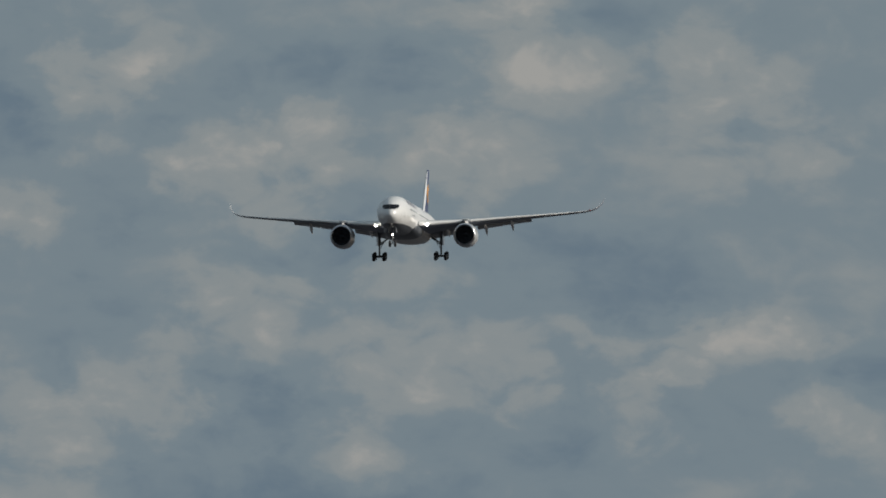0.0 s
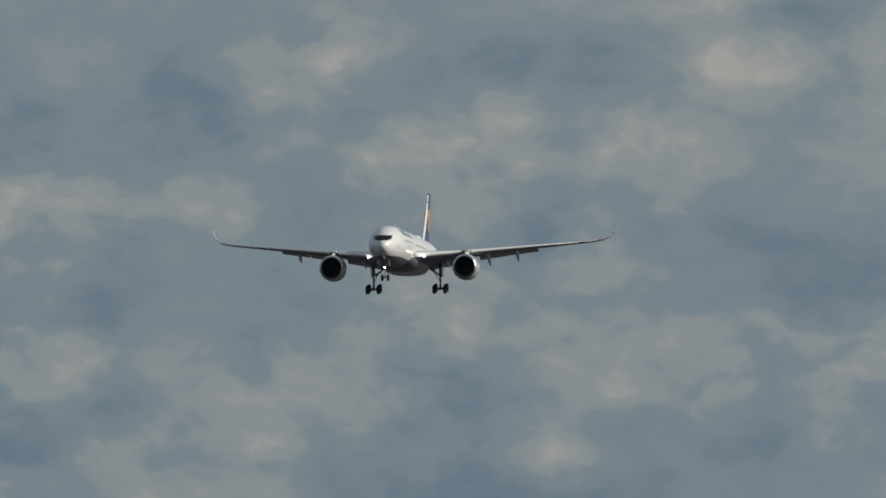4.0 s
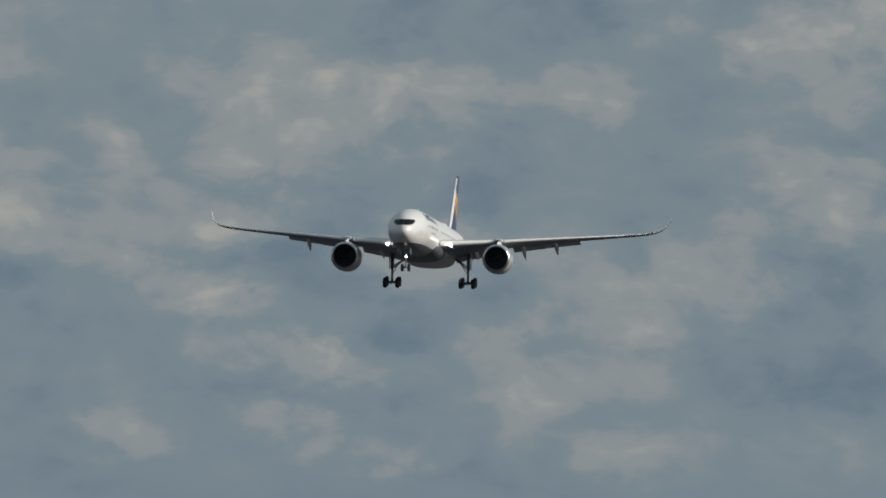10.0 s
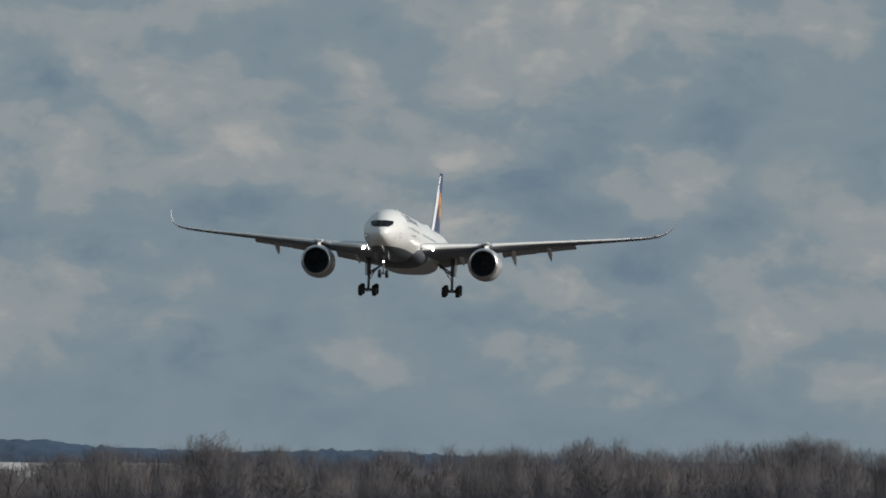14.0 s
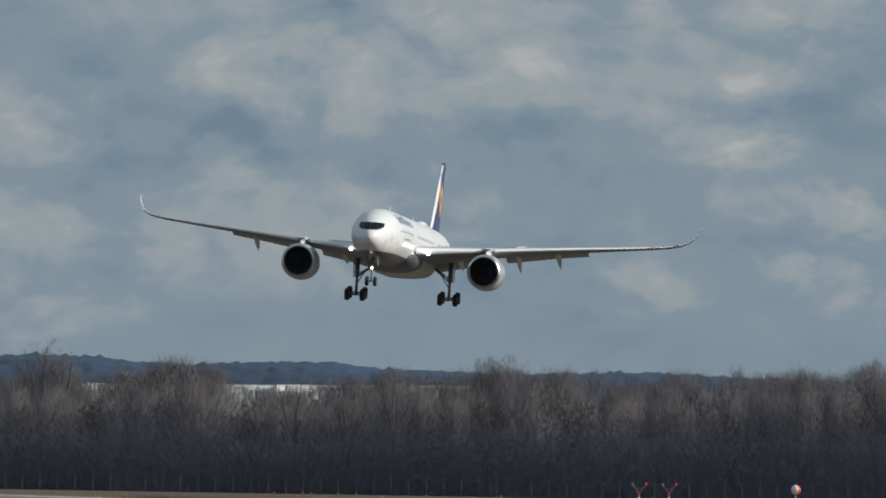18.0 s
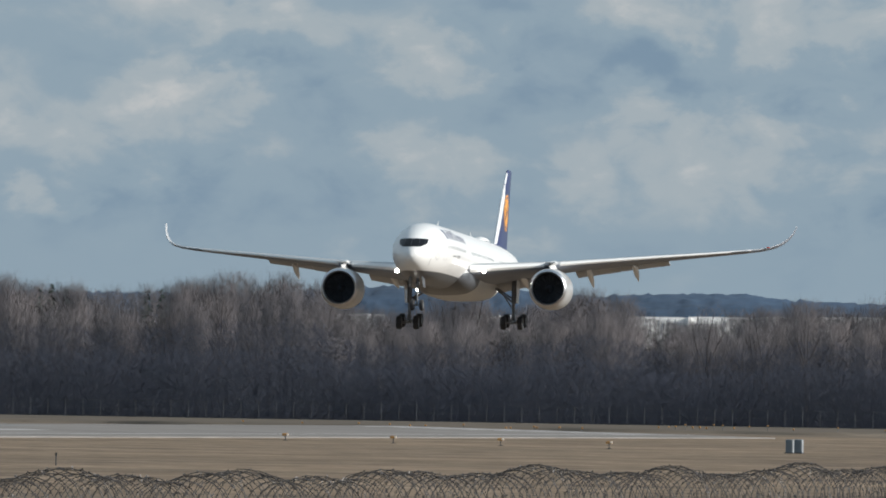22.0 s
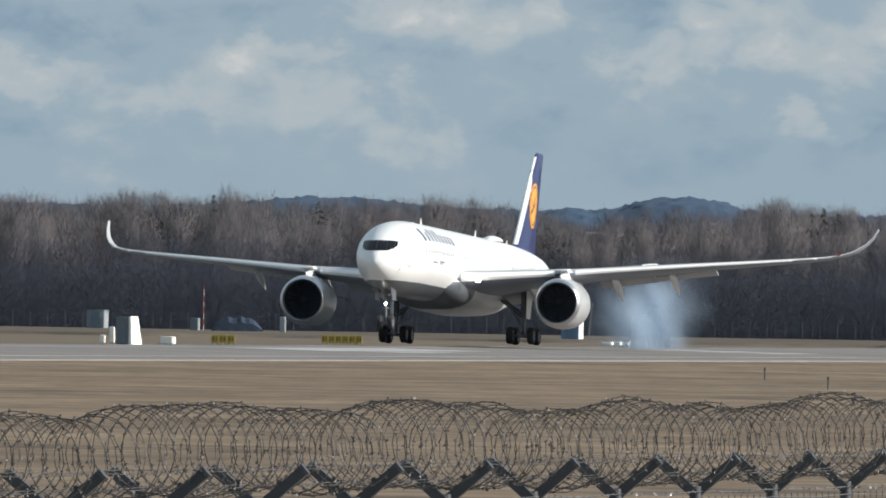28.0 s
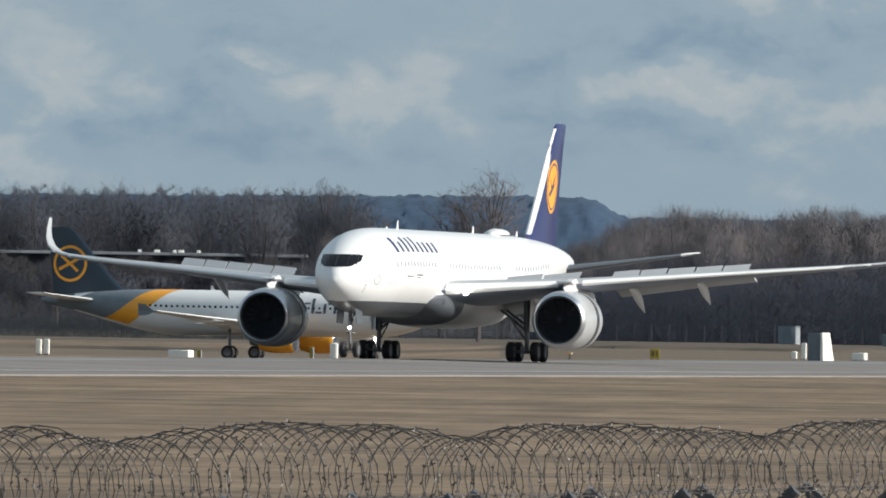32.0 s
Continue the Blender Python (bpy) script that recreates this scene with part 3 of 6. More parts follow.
def twig_stuff(name, a, b, r, mat, label, category, out=0.0):
    out = out + np.stack([0.0 * a[:, 0], 0.0 * a[:, 0] - 0.7, 0.0 * a[:, 0] + 0.6], 1) + np.random.default_rng(3).normal(0, 0.12, a.shape)
    return tagged(new(name, sliver_mesh(name, a, b, r, mat, out)), label, category, kind="stuff")


def bare_tree(seed, h, spread, forks, name="bare_tree", thin=0.75, round_crown=0.30, spray=6, mat="twig", fine=0.010, stout=0.8):
    """Leafless tree: trunk and limbs, and a crown of branches with sprays of fine twigs inside a rounded outline."""
    rnd = random.Random(seed)
    gen = np.random.default_rng(seed)
    wood, twigs = branches(rnd, h, spread, rnd.uniform(-0.06, 0.06), 4, forks, thin)
    wob = [rnd.uniform(0, 6.28) for _ in range(3)]

    def inside(q):
        an = math.atan2(q.y, q.x)
        r = round_crown * h * (1 + 0.16 * math.sin(2 * an + wob[0]) + 0.12 * math.sin(5 * an + wob[1] + q.z))
        return (q.x * q.x + q.y * q.y) / r**2 + ((q.z - 0.62 * h) / (0.40 * h)) ** 2 < 1 + 0.12 * math.sin(3 * an + q.z * 1.3 + wob[2])
    wood = [w for w in wood if inside(w[1]) or w[1].z < 0.35 * h]
    twigs = [w for w in twigs if inside(w[1])]
    t = empty(name)
    g = Geo()
    segs(g, wood, 5, 0.035)
    part("trunk", quick_mesh("trunk", g, M["bark"]), [], t)
    a = np.array([tuple(w[0]) for w in twigs])
    b = np.array([tuple(w[1]) for w in twigs])
    r = np.array([max(w[2] * stout, 0.014 * stout) for w in twigs])
    n = len(a) * spray
    pick = gen.integers(0, len(a), n)
    f = gen.uniform(0.1, 1.0, n)[:, None]
    c = a[pick] * (1 - f) + b[pick] * f
    d = (b - a)[pick]
    d = d / np.linalg.norm(d, axis=1)[:, None] + gen.normal(0, 0.62, (n, 3)) + np.array([0, 0, 0.25])
    d *= (gen.uniform(0.35, 1.25, n) / np.linalg.norm(d, axis=1))[:, None]
    a, b = np.concatenate([a, c]), np.concatenate([b, c + d])
    out = (a - np.array([0, 0, 0.52 * h])) / h * 0.7 + gen.normal(0, 0.15, a.shape) + np.array([0.1, -0.6, 0.45])
    part("crown", sliver_mesh("crown", a, b, np.concatenate([r, gen.uniform(0.6 * fine, 1.5 * fine, n)]), M[mat], out), [], t)
    return t


WOOD_AZ0, WOOD_AZ1 = -0.2345, -0.088


# how tall the wood stands along its length: bearing in 1e-5 rad, height in decimetres
WOOD_NEAR_END = ((-23016, 157), (-22877, 167), (-22739, 178), (-22672, 172), (-22533, 176), (-22394, 170), (-22283, 166), (-22172, 178), (-22061, 184), (-21989, 184), (-21850, 179), (-21700, 173), (-21561, 179), (-21422, 178), (-21283, 173), (-21144, 169), (-21005, 172), (-20839, 176), (-20727, 175), (-20616, 172), (-20450, 178), (-20311, 179), (-20227, 175), (-19949, 164), (-19809, 144), (-19726, 148), (-19616, 166), (-19554, 161), (-19360, 164), (-19199, 167), (-19110, 165), (-19027, 169), (-18916, 181), (-18839, 187))
WOOD_MIDDLE = ((-18727, 180), (-18644, 175), (-18582, 171), (-18505, 178), (-18415, 168), (-18305, 172), (-18193, 170), (-18110, 175), (-17861, 187), (-17695, 192), (-17583, 183), (-17478, 195), (-17389, 189), (-17311, 183), (-17198, 158), (-17003, 146), (-16914, 147), (-16775, 153), (-16420, 152), (-16309, 156), (-16170, 162), (-16082, 171), (-15999, 179), (-15915, 170), (-15810, 168), (-15613, 141), (-15336, 142), (-15197, 154), (-15128, 159), (-15059, 154), (-14962, 165), (-14851, 167), (-14781, 164), (-14642, 161))
WOOD_FAR_END = ((-14556, 160), (-14407, 177), (-14296, 172), (-14212, 163), (-14129, 170), (-14018, 166), (-13878, 159), (-13739, 157), (-13584, 164), (-13501, 172), (-13407, 170), (-13295, 161), (-13212, 174), (-13129, 166), (-13018, 174), (-12907, 180), (-12824, 176), (-12712, 171), (-12630, 184), (-12547, 191), (-12463, 184), (-12351, 177), (-12213, 179), (-12073, 174), (-11935, 184), (-11796, 188), (-11657, 184), (-11519, 199), (-11408, 194), (-11296, 185), (-11185, 182), (-11018, 184), (-10908, 194), (-10796, 184))
WOOD_TOPS = ((-23450, 70), (-23180, 138)) + WOOD_NEAR_END + WOOD_MIDDLE + WOOD_FAR_END + ((-8800, 186),)


def wood_height(az):
    """Height of the wood at a bearing, as a share of its usual height."""
    return float(np.interp(az * 1e5, [p[0] for p in WOOD_TOPS], [p[1] for p in WOOD_TOPS])) / 169


def plant(protos, spots, seed):
    """Set copies of the trees at the spots (bearing, distance, height factor)."""
    rnd = random.Random(seed)
    first = set()
    for az, d, s in spots:
        i = rnd.randrange(len(protos))
        m = Matrix.LocRotScale(polar(az, d, rise(az, d) - 0.1), Euler((0, 0, rnd.uniform(0, 6.28))), (1, 1, 1))
        if i not in first:
            first.add(i)
            t = protos[i]
            t.matrix_basis = m
        else:
            t = copy_thing(protos[i], m)
        t.scale = (s * rnd.uniform(0.85, 1.15), s * rnd.uniform(0.85, 1.15), s)


protos = []
for k in range(9):
    t = bare_tree(100 + k, 16.6, (0.75, 0.95, 1.15)[k % 3], ((10, 8, 5), (11, 8, 5), (9, 9, 5))[k % 3], round_crown=(0.26, 0.30, 0.33)[k % 3])
    tagged(t, "leafless grey-brown broadleaf tree at the edge of the wood", "tree", "trees of the wood")
    protos.append(t)
rnd = random.Random(42)
spots = []
for d0, n, s0, s1 in ((2612, 74, 0.66, 0.88), (2650, 84, 0.86, 0.98), (2700, 84, 0.92, 1.03)):
    for k in range(n):
        az = WOOD_AZ0 + (WOOD_AZ1 - WOOD_AZ0) * (k + rnd.uniform(0.1, 0.9)) / n
        spots.append((az, d0 + rnd.uniform(-18, 18), rnd.uniform(s0, s1) * wood_height(az)))
plant(protos, spots, 43)

# the farther wood behind the long building, its hazy dark blue in the twig colour
far_protos = []
for k in range(3):
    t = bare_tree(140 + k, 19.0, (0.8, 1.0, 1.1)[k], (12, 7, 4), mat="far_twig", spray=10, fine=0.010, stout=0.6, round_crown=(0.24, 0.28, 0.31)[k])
    tagged(t, "leafless tree of the farther wood, haze in its colour", "tree", "trees of the farther wood")
    far_protos.append(t)
spots = []
for d0, n, s0, s1 in ((3130, 40, 0.83, 0.98), (3190, 40, 0.90, 1.04)):
    for k in range(n):
        az = -0.2760 + 0.0330 * (k + rnd.uniform(0.1, 0.9)) / n
        spots.append((az, d0 + rnd.uniform(-20, 20), rnd.uniform(s0, s1)))
plant(far_protos, spots, 44)

# low young trees in the scrub before the long building
scrub_protos = []
for k in range(3):
    t = bare_tree(160 + k, 10.0, 1.0, (11, 7, 4), mat="under", spray=6, fine=0.012, round_crown=0.40)
    tagged(t, "low young leafless tree in the scrub", "tree", "young trees in the scrub")
    scrub_protos.append(t)
spots = []
for d0, n in ((2598, 26), (2635, 24)):
    for k in range(n):
        spots.append((-0.2740 + 0.0405 * (k + rnd.uniform(0.1, 0.9)) / n, d0 + rnd.uniform(-14, 14), rnd.uniform(0.70, 0.98)))
plant(scrub_protos, spots, 45)

# leaf litter under and behind the wood, near-black for the shade between the trunks
g = Geo()
faz = [-0.34 + 0.30 * k / 60 for k in range(61)]
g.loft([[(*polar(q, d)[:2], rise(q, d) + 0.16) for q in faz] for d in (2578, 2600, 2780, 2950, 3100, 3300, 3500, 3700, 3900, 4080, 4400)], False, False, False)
tagged(part("forest_floor", g, M["litter"], smooth=True, angle=60), "leaf litter and scrub, the wood's inner shade in their colour", "ground", kind="structure")

# undergrowth and brush that fill the wood, each one object of stuff
gen = np.random.default_rng(7)


def thicket(name, n, az0, az1, d0, d1, low, high, ln0, ln1, r0, r1, mat, label, tall, top=0.95, loose=0.34):
    az = gen.uniform(az0, az1, n)
    dist = gen.uniform(d0, d1, n)
    hh = np.array([tall(q) for q in az])
    z0 = np.array([rise(az0, q) for q in (d0, (d0 + d1) / 2, d1)])
    z = np.interp(dist, (d0, (d0 + d1) / 2, d1), z0) + hh * (low + (high - low) * gen.beta(0.95, top, n)) - 0.4
    a = np.stack([np.sin(az) * dist, np.cos(az) * dist, z], 1)
    ln = gen.uniform(ln0, ln1, n)
    b = a + np.stack([gen.normal(0, loose, n) * ln, gen.normal(0, loose, n) * ln, gen.uniform(0.4, 1.1, n) * ln], 1)
    twig_stuff(name, a, b, gen.uniform(r0, r1, n), mat, label, "brush")


def lumpy(q):
    return 17.5 * wood_height(q) * (1 + 0.018 * math.sin(q * 3700 + 1) + 0.014 * math.sin(q * 8300))


def crowns(name, n, stems, az0, az1, d0, d1, mat, label, tall):
    """A wood of slender leafless crowns: twigs that fan up and out round many stems, low ones in front of tall ones."""
    az = gen.uniform(az0, az1, stems)
    deep = gen.uniform(0, 1, stems)
    hh = np.array([tall(q) for q in az]) * (0.74 + 0.25 * deep + gen.uniform(-0.05, 0.05, stems))
    wide = gen.uniform(1.1, 2.7, stems)
    base = gen.uniform(0.30, 0.55, stems)
    pick = gen.integers(0, stems, n)
    t = gen.beta(1.15, 1.0, n)
    reach = wide[pick] * (0.22 + 0.78 * np.sqrt(np.clip(1 - ((t - 0.58) / 0.58) ** 2, 0, 1))) * np.sqrt(gen.uniform(0, 1, n))
    turn = gen.uniform(0, 2 * math.pi, n)
    off = np.stack([reach * np.cos(turn), reach * np.sin(turn), 0 * t], 1)
    ln = gen.uniform(0.6, 1.9, n)
    dist = d0 + (d1 - d0) * deep[pick]
    root = np.stack([np.sin(az[pick]) * dist, np.cos(az[pick]) * dist, 0 * t], 1)
    z = GROUND_Z + hh[pick] * (base[pick] + (1 - base[pick]) * t) - 0.7 * ln
    a = root + off + np.stack([0 * t, 0 * t, z], 1)
    way = off / wide[pick][:, None] * 0.55 + gen.normal(0, 0.20, (n, 3)) + np.array([0, 0, 1.0])
    out = off / wide[pick][:, None] * 0.5 + np.stack([0 * t, 0 * t, 0.7 * (t - 0.5)], 1)
    twig_stuff(name, a, a + way * ln[:, None], gen.uniform(0.010, 0.026, n), mat, label, "brush", out)


crowns("tree_crowns", 760000, 1250, WOOD_AZ0, WOOD_AZ1, 2590, 2735, M["twig"], "slender leafless crowns of the wood, fanning upwards", lumpy)
crowns("tree_crowns", 45000, 110, -0.2450, WOOD_AZ0 + 0.0008, 2600, 2690, M["twig"], "low open brown crowns where the wood thins out", lambda q: 13.6 + 0.9 * math.sin(q * 2300) + 0.6 * math.sin(q * 6100))
thicket("brush", 380000, WOOD_AZ0, WOOD_AZ1, 2640, 2745, 0.12, 0.93, 0.7, 2.0, 0.010, 0.026, M["twig"], "dense leafless brush and young stems of the wood", lumpy, 1.0)
# the shade at the wood's foot is in the undergrowth's colour
thicket("undergrowth", 260000, WOOD_AZ0, WOOD_AZ1, 2562, 2572, 0.0, 0.46, 0.6, 1.8, 0.010, 0.024, M["under"], "undergrowth along the edge of the wood, shade in its colour", lumpy, 1.2, 0.75)
thicket("undergrowth", 520000, WOOD_AZ0, WOOD_AZ1, 2572, 2625, 0.0, 0.64, 0.5, 1.6, 0.010, 0.024, M["under"], "undergrowth at the foot of the wood, shade in its colour", lumpy, 1.3, 0.75)
thicket("far_brush", 240000, -0.2760, -0.2440, 3110, 3210, 0.0, 0.96, 0.6, 1.6, 0.012, 0.028, M["far_twig"], "leafless brush of the farther wood, haze in its colour", lambda q: 18.7 * (1 + 0.03 * math.sin(q * 2900) + 0.03 * math.sin(q * 7100)))
thicket("low_scrub", 110000, -0.2760, -0.2325, 2595, 2720, 0.0, 1.0, 0.5, 1.4, 0.012, 0.026, M["bark"], "low brown scrub before the long building", lambda q: 9.7 + 0.5 * math.sin(q * 1900) + 0.4 * math.sin(q * 5200))
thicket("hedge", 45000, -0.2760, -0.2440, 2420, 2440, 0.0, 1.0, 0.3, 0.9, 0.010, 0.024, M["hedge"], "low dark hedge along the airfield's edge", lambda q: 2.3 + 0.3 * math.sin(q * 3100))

# the one big tree that stands clear of the wood, and others of that kind
for az, d, h, seed, lab in ((-0.2371, 2440, 21.2, 900, "large leafless tree with an open fan-shaped crown"), (-0.2478, 2700, 19.6, 901, "tall narrow leafless tree in a row"), (-0.2450, 2710, 20.2, 902, "tall leafless tree with a round crown"),
                             (-0.2432, 2705, 19.0, 903, "leafless tree with a round crown in a row"), (-0.1664, 2668, 19.2, 904, "broad leafless tree standing above the wood"), (-0.1438, 2668, 18.6, 905, "broad dense leafless tree standing above the wood"),
                             (-0.1540, 2590, 16.7, 906, "slender open leafless tree before the snowy fields"), (-0.1490, 2590, 16.9, 907, "slender open leafless tree before the snowy fields"), (-0.1515, 2600, 15.6, 908, "slender open leafless tree before the snowy fields")):
    big, slim = seed == 900, seed > 905
    t = bare_tree(seed, h, 1.2 if big else 0.9, (14, 10, 7) if big else (10, 7, 5) if slim else (14, 8, 6), thin=0.75 if big else 0.7, round_crown=0.36 if big else 0.16 if slim else 0.30, spray=3 if big else 2 if slim else 7, mat="far_twig" if 901 <= seed <= 903 else "twig", fine=0.015 if big else 0.014, stout=2.2 if big else 1.3)
    t.matrix_basis = Matrix.Translation(polar(az, d, GROUND_Z - 0.1))
    tagged(t, lab, "tree")

# a few conifers between them
def conifer(az, d, h, seed):
    rnd = random.Random(seed)
    t = empty("conifer")
    g = Geo()
    g.tube((0, 0, 0), (0, 0, h), 0.22, 0.03, 6)
    part("trunk", g, M["bark"], t)
    g = Geo()
    for k in range(150):
        f = rnd.uniform(0.22, 1.0)
        r = (1 - f) * h * 0.24 + 0.25
        a = rnd.uniform(0, 6.28)
        z = f * h
        tip = Vector((math.cos(a) * r, math.sin(a) * r, z - 0.25 * r))
        side = Vector((-math.sin(a), math.cos(a), 0)) * r * 0.34
        b = len(g.v)
        g.v += [(0, 0, z + 0.15), tuple(tip + side), tuple(tip * 1.12 + Vector((0, 0, -0.1 - 0.12 * z))), tuple(tip - side)]
        g.face((b, b + 1, b + 2))
        g.face((b, b + 2, b + 3))
    part("crown", quick_mesh("needles", g, M["conifer"]), [], t)
    t.matrix_basis = Matrix.Translation(polar(az, d, GROUND_Z))
    tagged(t, "dark green conifer among bare trees", "tree", "conifers in the wood")


for k, (az, h) in enumerate(((-0.1868, 16.6), (-0.1862, 17.2), (-0.1855, 16.4), (-0.1815, 16.6), (-0.1808, 16.9), (-0.2162, 17.6), (-0.2110, 17.0))):
    conifer(az, 2672, h, 50 + k)


# ---- far wooded hills ----
def hill_height(az):
    """Skyline of the far hills: a long low ridge, one flat-topped hill with a steep end, and rounded rises."""
    z = 23.7 - 1.2 * max(0, min(1, (az + 0.135) / 0.02))
    k = max(0, min(1, (-0.2297 - az) / 0.0022))
    z += 4.4 * k * k * (3 - 2 * k) - 1.2 * max(0, min(1, (-0.236 - az) / 0.02))
    for c, w, h in ((-0.2105, 0.0040, 2.3), (-0.1932, 0.0027, 3.5), (-0.1986, 0.0007, 0.7), (-0.1675, 0.0060, 2.5), (-0.1540, 0.0040, 1.7), (-0.1370, 0.0030, 0.7)):
        u = (az - c) / w
        z += h / (1 + u * u * u * u)
    return z


g = Geo()
rnd = random.Random(5)
HA0, HA1, HD = -0.32, -0.05, 4560
n = int((HA1 - HA0) * HD / 1.1)
rings = []
for j in range(25):
    f = j / 24
    heap = [rnd.gauss(0, 0.17) for _ in range(n + 4)]
    bumps = [abs(heap[k] + heap[k + 1]) + 0.6 * (heap[k + 2] + heap[k + 3]) for k in range(n + 1)]
    ring = []
    for k in range(n + 1):
        az = HA0 + (HA1 - HA0) * k / n
        z = 4 + (hill_height(az) - 4) * (1 - (1 - f) ** 2) + (bumps[k] + (rnd.uniform(0.15, 0.5) if j > 22 and rnd.random() < 0.3 else 0) if j else -4)
        ring.append((*polar(az, HD + 70 * f + (rnd.uniform(-0.9, 0.9) if j else 0))[:2], z))
    rings.append(ring)
rings.append([(*polar(HA0 + (HA1 - HA0) * k / n, HD + 160)[:2], 2) for k in range(n + 1)])
g.loft(rings, False, False, False)
# no haze in the air: the hills' blue is in their material
tagged(part("hills", g, M["far_wood"], smooth=True, angle=180), "far wooded hills with a flat-topped end, haze blue in their colour", "hill", kind="structure")

# a low rough bank and dull scrubby ground between the field and the wood
g = Geo()
baz = [radians(-20 + 0.1 * k) for k in range(0, 176)]
edge = [2150 + 9 * math.sin(q * 260) + 7 * math.sin(q * 611 + 1) + 4 * math.sin(q * 1700) for q in baz]
rings = []
for dd, dz in ((0, -0.3), (3, 0.30), (12, 0.42), (60, 0.22)):
    rings.append([(*polar(q, e + dd)[:2], rise(q, e + dd) + dz + (0.06 * math.sin(q * 2300 + dd) if dz > 0 else 0)) for q, e in zip(baz, edge)])
for d in (2300, 2400, 2600):
    rings.append([(*polar(q, d)[:2], rise(q, d) + 0.12) for q in baz])
g.loft(rings, False, False, False)
tagged(part("rough_verge", g, M["rough_grass"], smooth=True, angle=60), "low bank and dull rough ground before the wood", "grass", kind="structure")


# dull trampled strip between the runway and the bank
g = Geo()
rings = []
for f in (0.0, 0.12, 0.5, 1.0):
    ring = []
    for q, e in zip(baz, edge):
        d0 = max(1560, min(2080, (-RUNWAY_X + 52) / math.sin(-q) if q < -0.01 else 2080)) + 5 * math.sin(q * 900)
        d = d0 + (e + 1 - d0) * f
        ring.append((*polar(q, d)[:2], rise(q, d) + (-0.04 if f == 0 else 0.05)))
    rings.append(ring)
g.loft(rings, False, False, False)
tagged(part("field_strip", g, M["strip_grass"], smooth=True, angle=60), "dull brown trampled grass beyond the runway", "grass", kind="structure")


# ---- aircraft ----
def airfoil(n=11):
    """Closed outline (chord 0..1, height) from the trailing edge over the top to the nose and back."""
    xs = [0.5 * (1 + math.cos(math.pi * k / n)) for k in range(n + 1)]
    th = lambda x: 5 * (0.2969 * math.sqrt(x) - 0.126 * x - 0.3516 * x**2 + 0.2843 * x**3 - 0.1015 * x**4)
    cam_ = lambda x: 0.12 * x * (1 - x)
    up = [(x, th(x) + cam_(x) * 0.12) for x in xs]
    lo = [(x, -th(x) * 0.85 + cam_(x) * 0.12) for x in reversed(xs[1:-1])]
    return up + lo


FOIL = airfoil()


def surface(g, stations, vertical=False, slot=0, slots=None, tip_axis=0.0):
    """Loft of airfoil sections: (span, leading edge, chord, height, thickness, incidence in degrees)."""
    rings = []
    for sp, le, ch, z, tc, inc in stations:
        ci, si = math.cos(radians(inc)), math.sin(radians(inc))
        ring = []
        for x, h in FOIL:
            a, b = x * ch, h * ch * tc
            ring.append((b, le + a, sp) if vertical else (sp, le + a * ci + b * si, z - a * si + b * ci))
        rings.append(ring)
    g.loft(rings, True, True, True, slot, slots)
    return g


class Body:
    """Fuselage form: half width, top and bottom along the length (station from the nose)."""

    def __init__(self, st, w, top, bot):
        self.w, self.t, self.b = smooth_curve(st, w), smooth_curve(st, top), smooth_curve(st, bot)
        self.st = st

    def point(self, y, th, off=0.0):
        w, t, b = self.w(y), self.t(y), self.b(y)
        return Vector(((w + off) * math.cos(th), y, (t + b) / 2 + ((t - b) / 2 + off) * math.sin(th)))

    def on_nose(self, x, z, off=0.02, lo=0.02, hi=9.0):
        """Point of the nose at lateral place x and height z."""
        for _ in range(40):
            m = (lo + hi) / 2
            t, b = self.t(m), self.b(m)
            q = (z - (t + b) / 2) / max((t - b) / 2, 1e-3)
            hw = self.w(m) * math.sqrt(max(0, 1 - q * q)) if abs(q) < 1 else -1
            if hw < abs(x):
                lo = m
            else:
                hi = m
        y = (lo + hi) / 2
        k = 1 + off / 3
        return Vector((x * k, y - off, z + (z - (self.t(y) + self.b(y)) / 2) * (k - 1)))

    def skin(self, stations, n=40, slot_of=None):
        g = Geo()
        rings = [[self.point(y, 2 * math.pi * k / n) for k in range(n)] for y in stations]
        g.loft(rings, True, True, True, 0, slot_of)
        return g

    def two_tone(self, stations, level, n_up=36, n_low=14):
        """Skin whose lower colour ends at one level along the body, and follows the rising tail behind."""
        g = Geo()
        rings = []
        for y in stations:
            t, b = self.t(y), self.b(y)
            q = (level - (t + b) / 2) / ((t - b) / 2) if y < 42 else (level - 5.91) / 3.04
            th = math.asin(max(-0.985, min(0.9, q)))
            angles = [th + (math.pi - 2 * th) * k / n_up for k in range(n_up)] + [math.pi - th + (math.pi + 2 * th) * k / n_low for k in range(n_low)]
            rings.append([self.point(y, q2) for q2 in angles])
        g.loft(rings, True, True, True, 0, lambda i, j: 1 if j >= n_up and self.b(stations[i]) < level - 0.02 or j >= n_up and stations[i] > 42 else 0)
        return g

    def patch(self, y0, y1, a0, a1, ny, na, off=0.012, slant=0.0):
        g = Geo()
        rings = [[self.point(y0 + (y1 - y0) * i / ny + slant * j / na, radians(a0 + (a1 - a0) * j / na), off) for j in range(na + 1)] for i in range(ny + 1)]
        g.loft(rings, False, False, False)
        return g


def shift(g, y0):
    g.v = [(x, y - y0, z) for x, y, z in g.v]
    return g


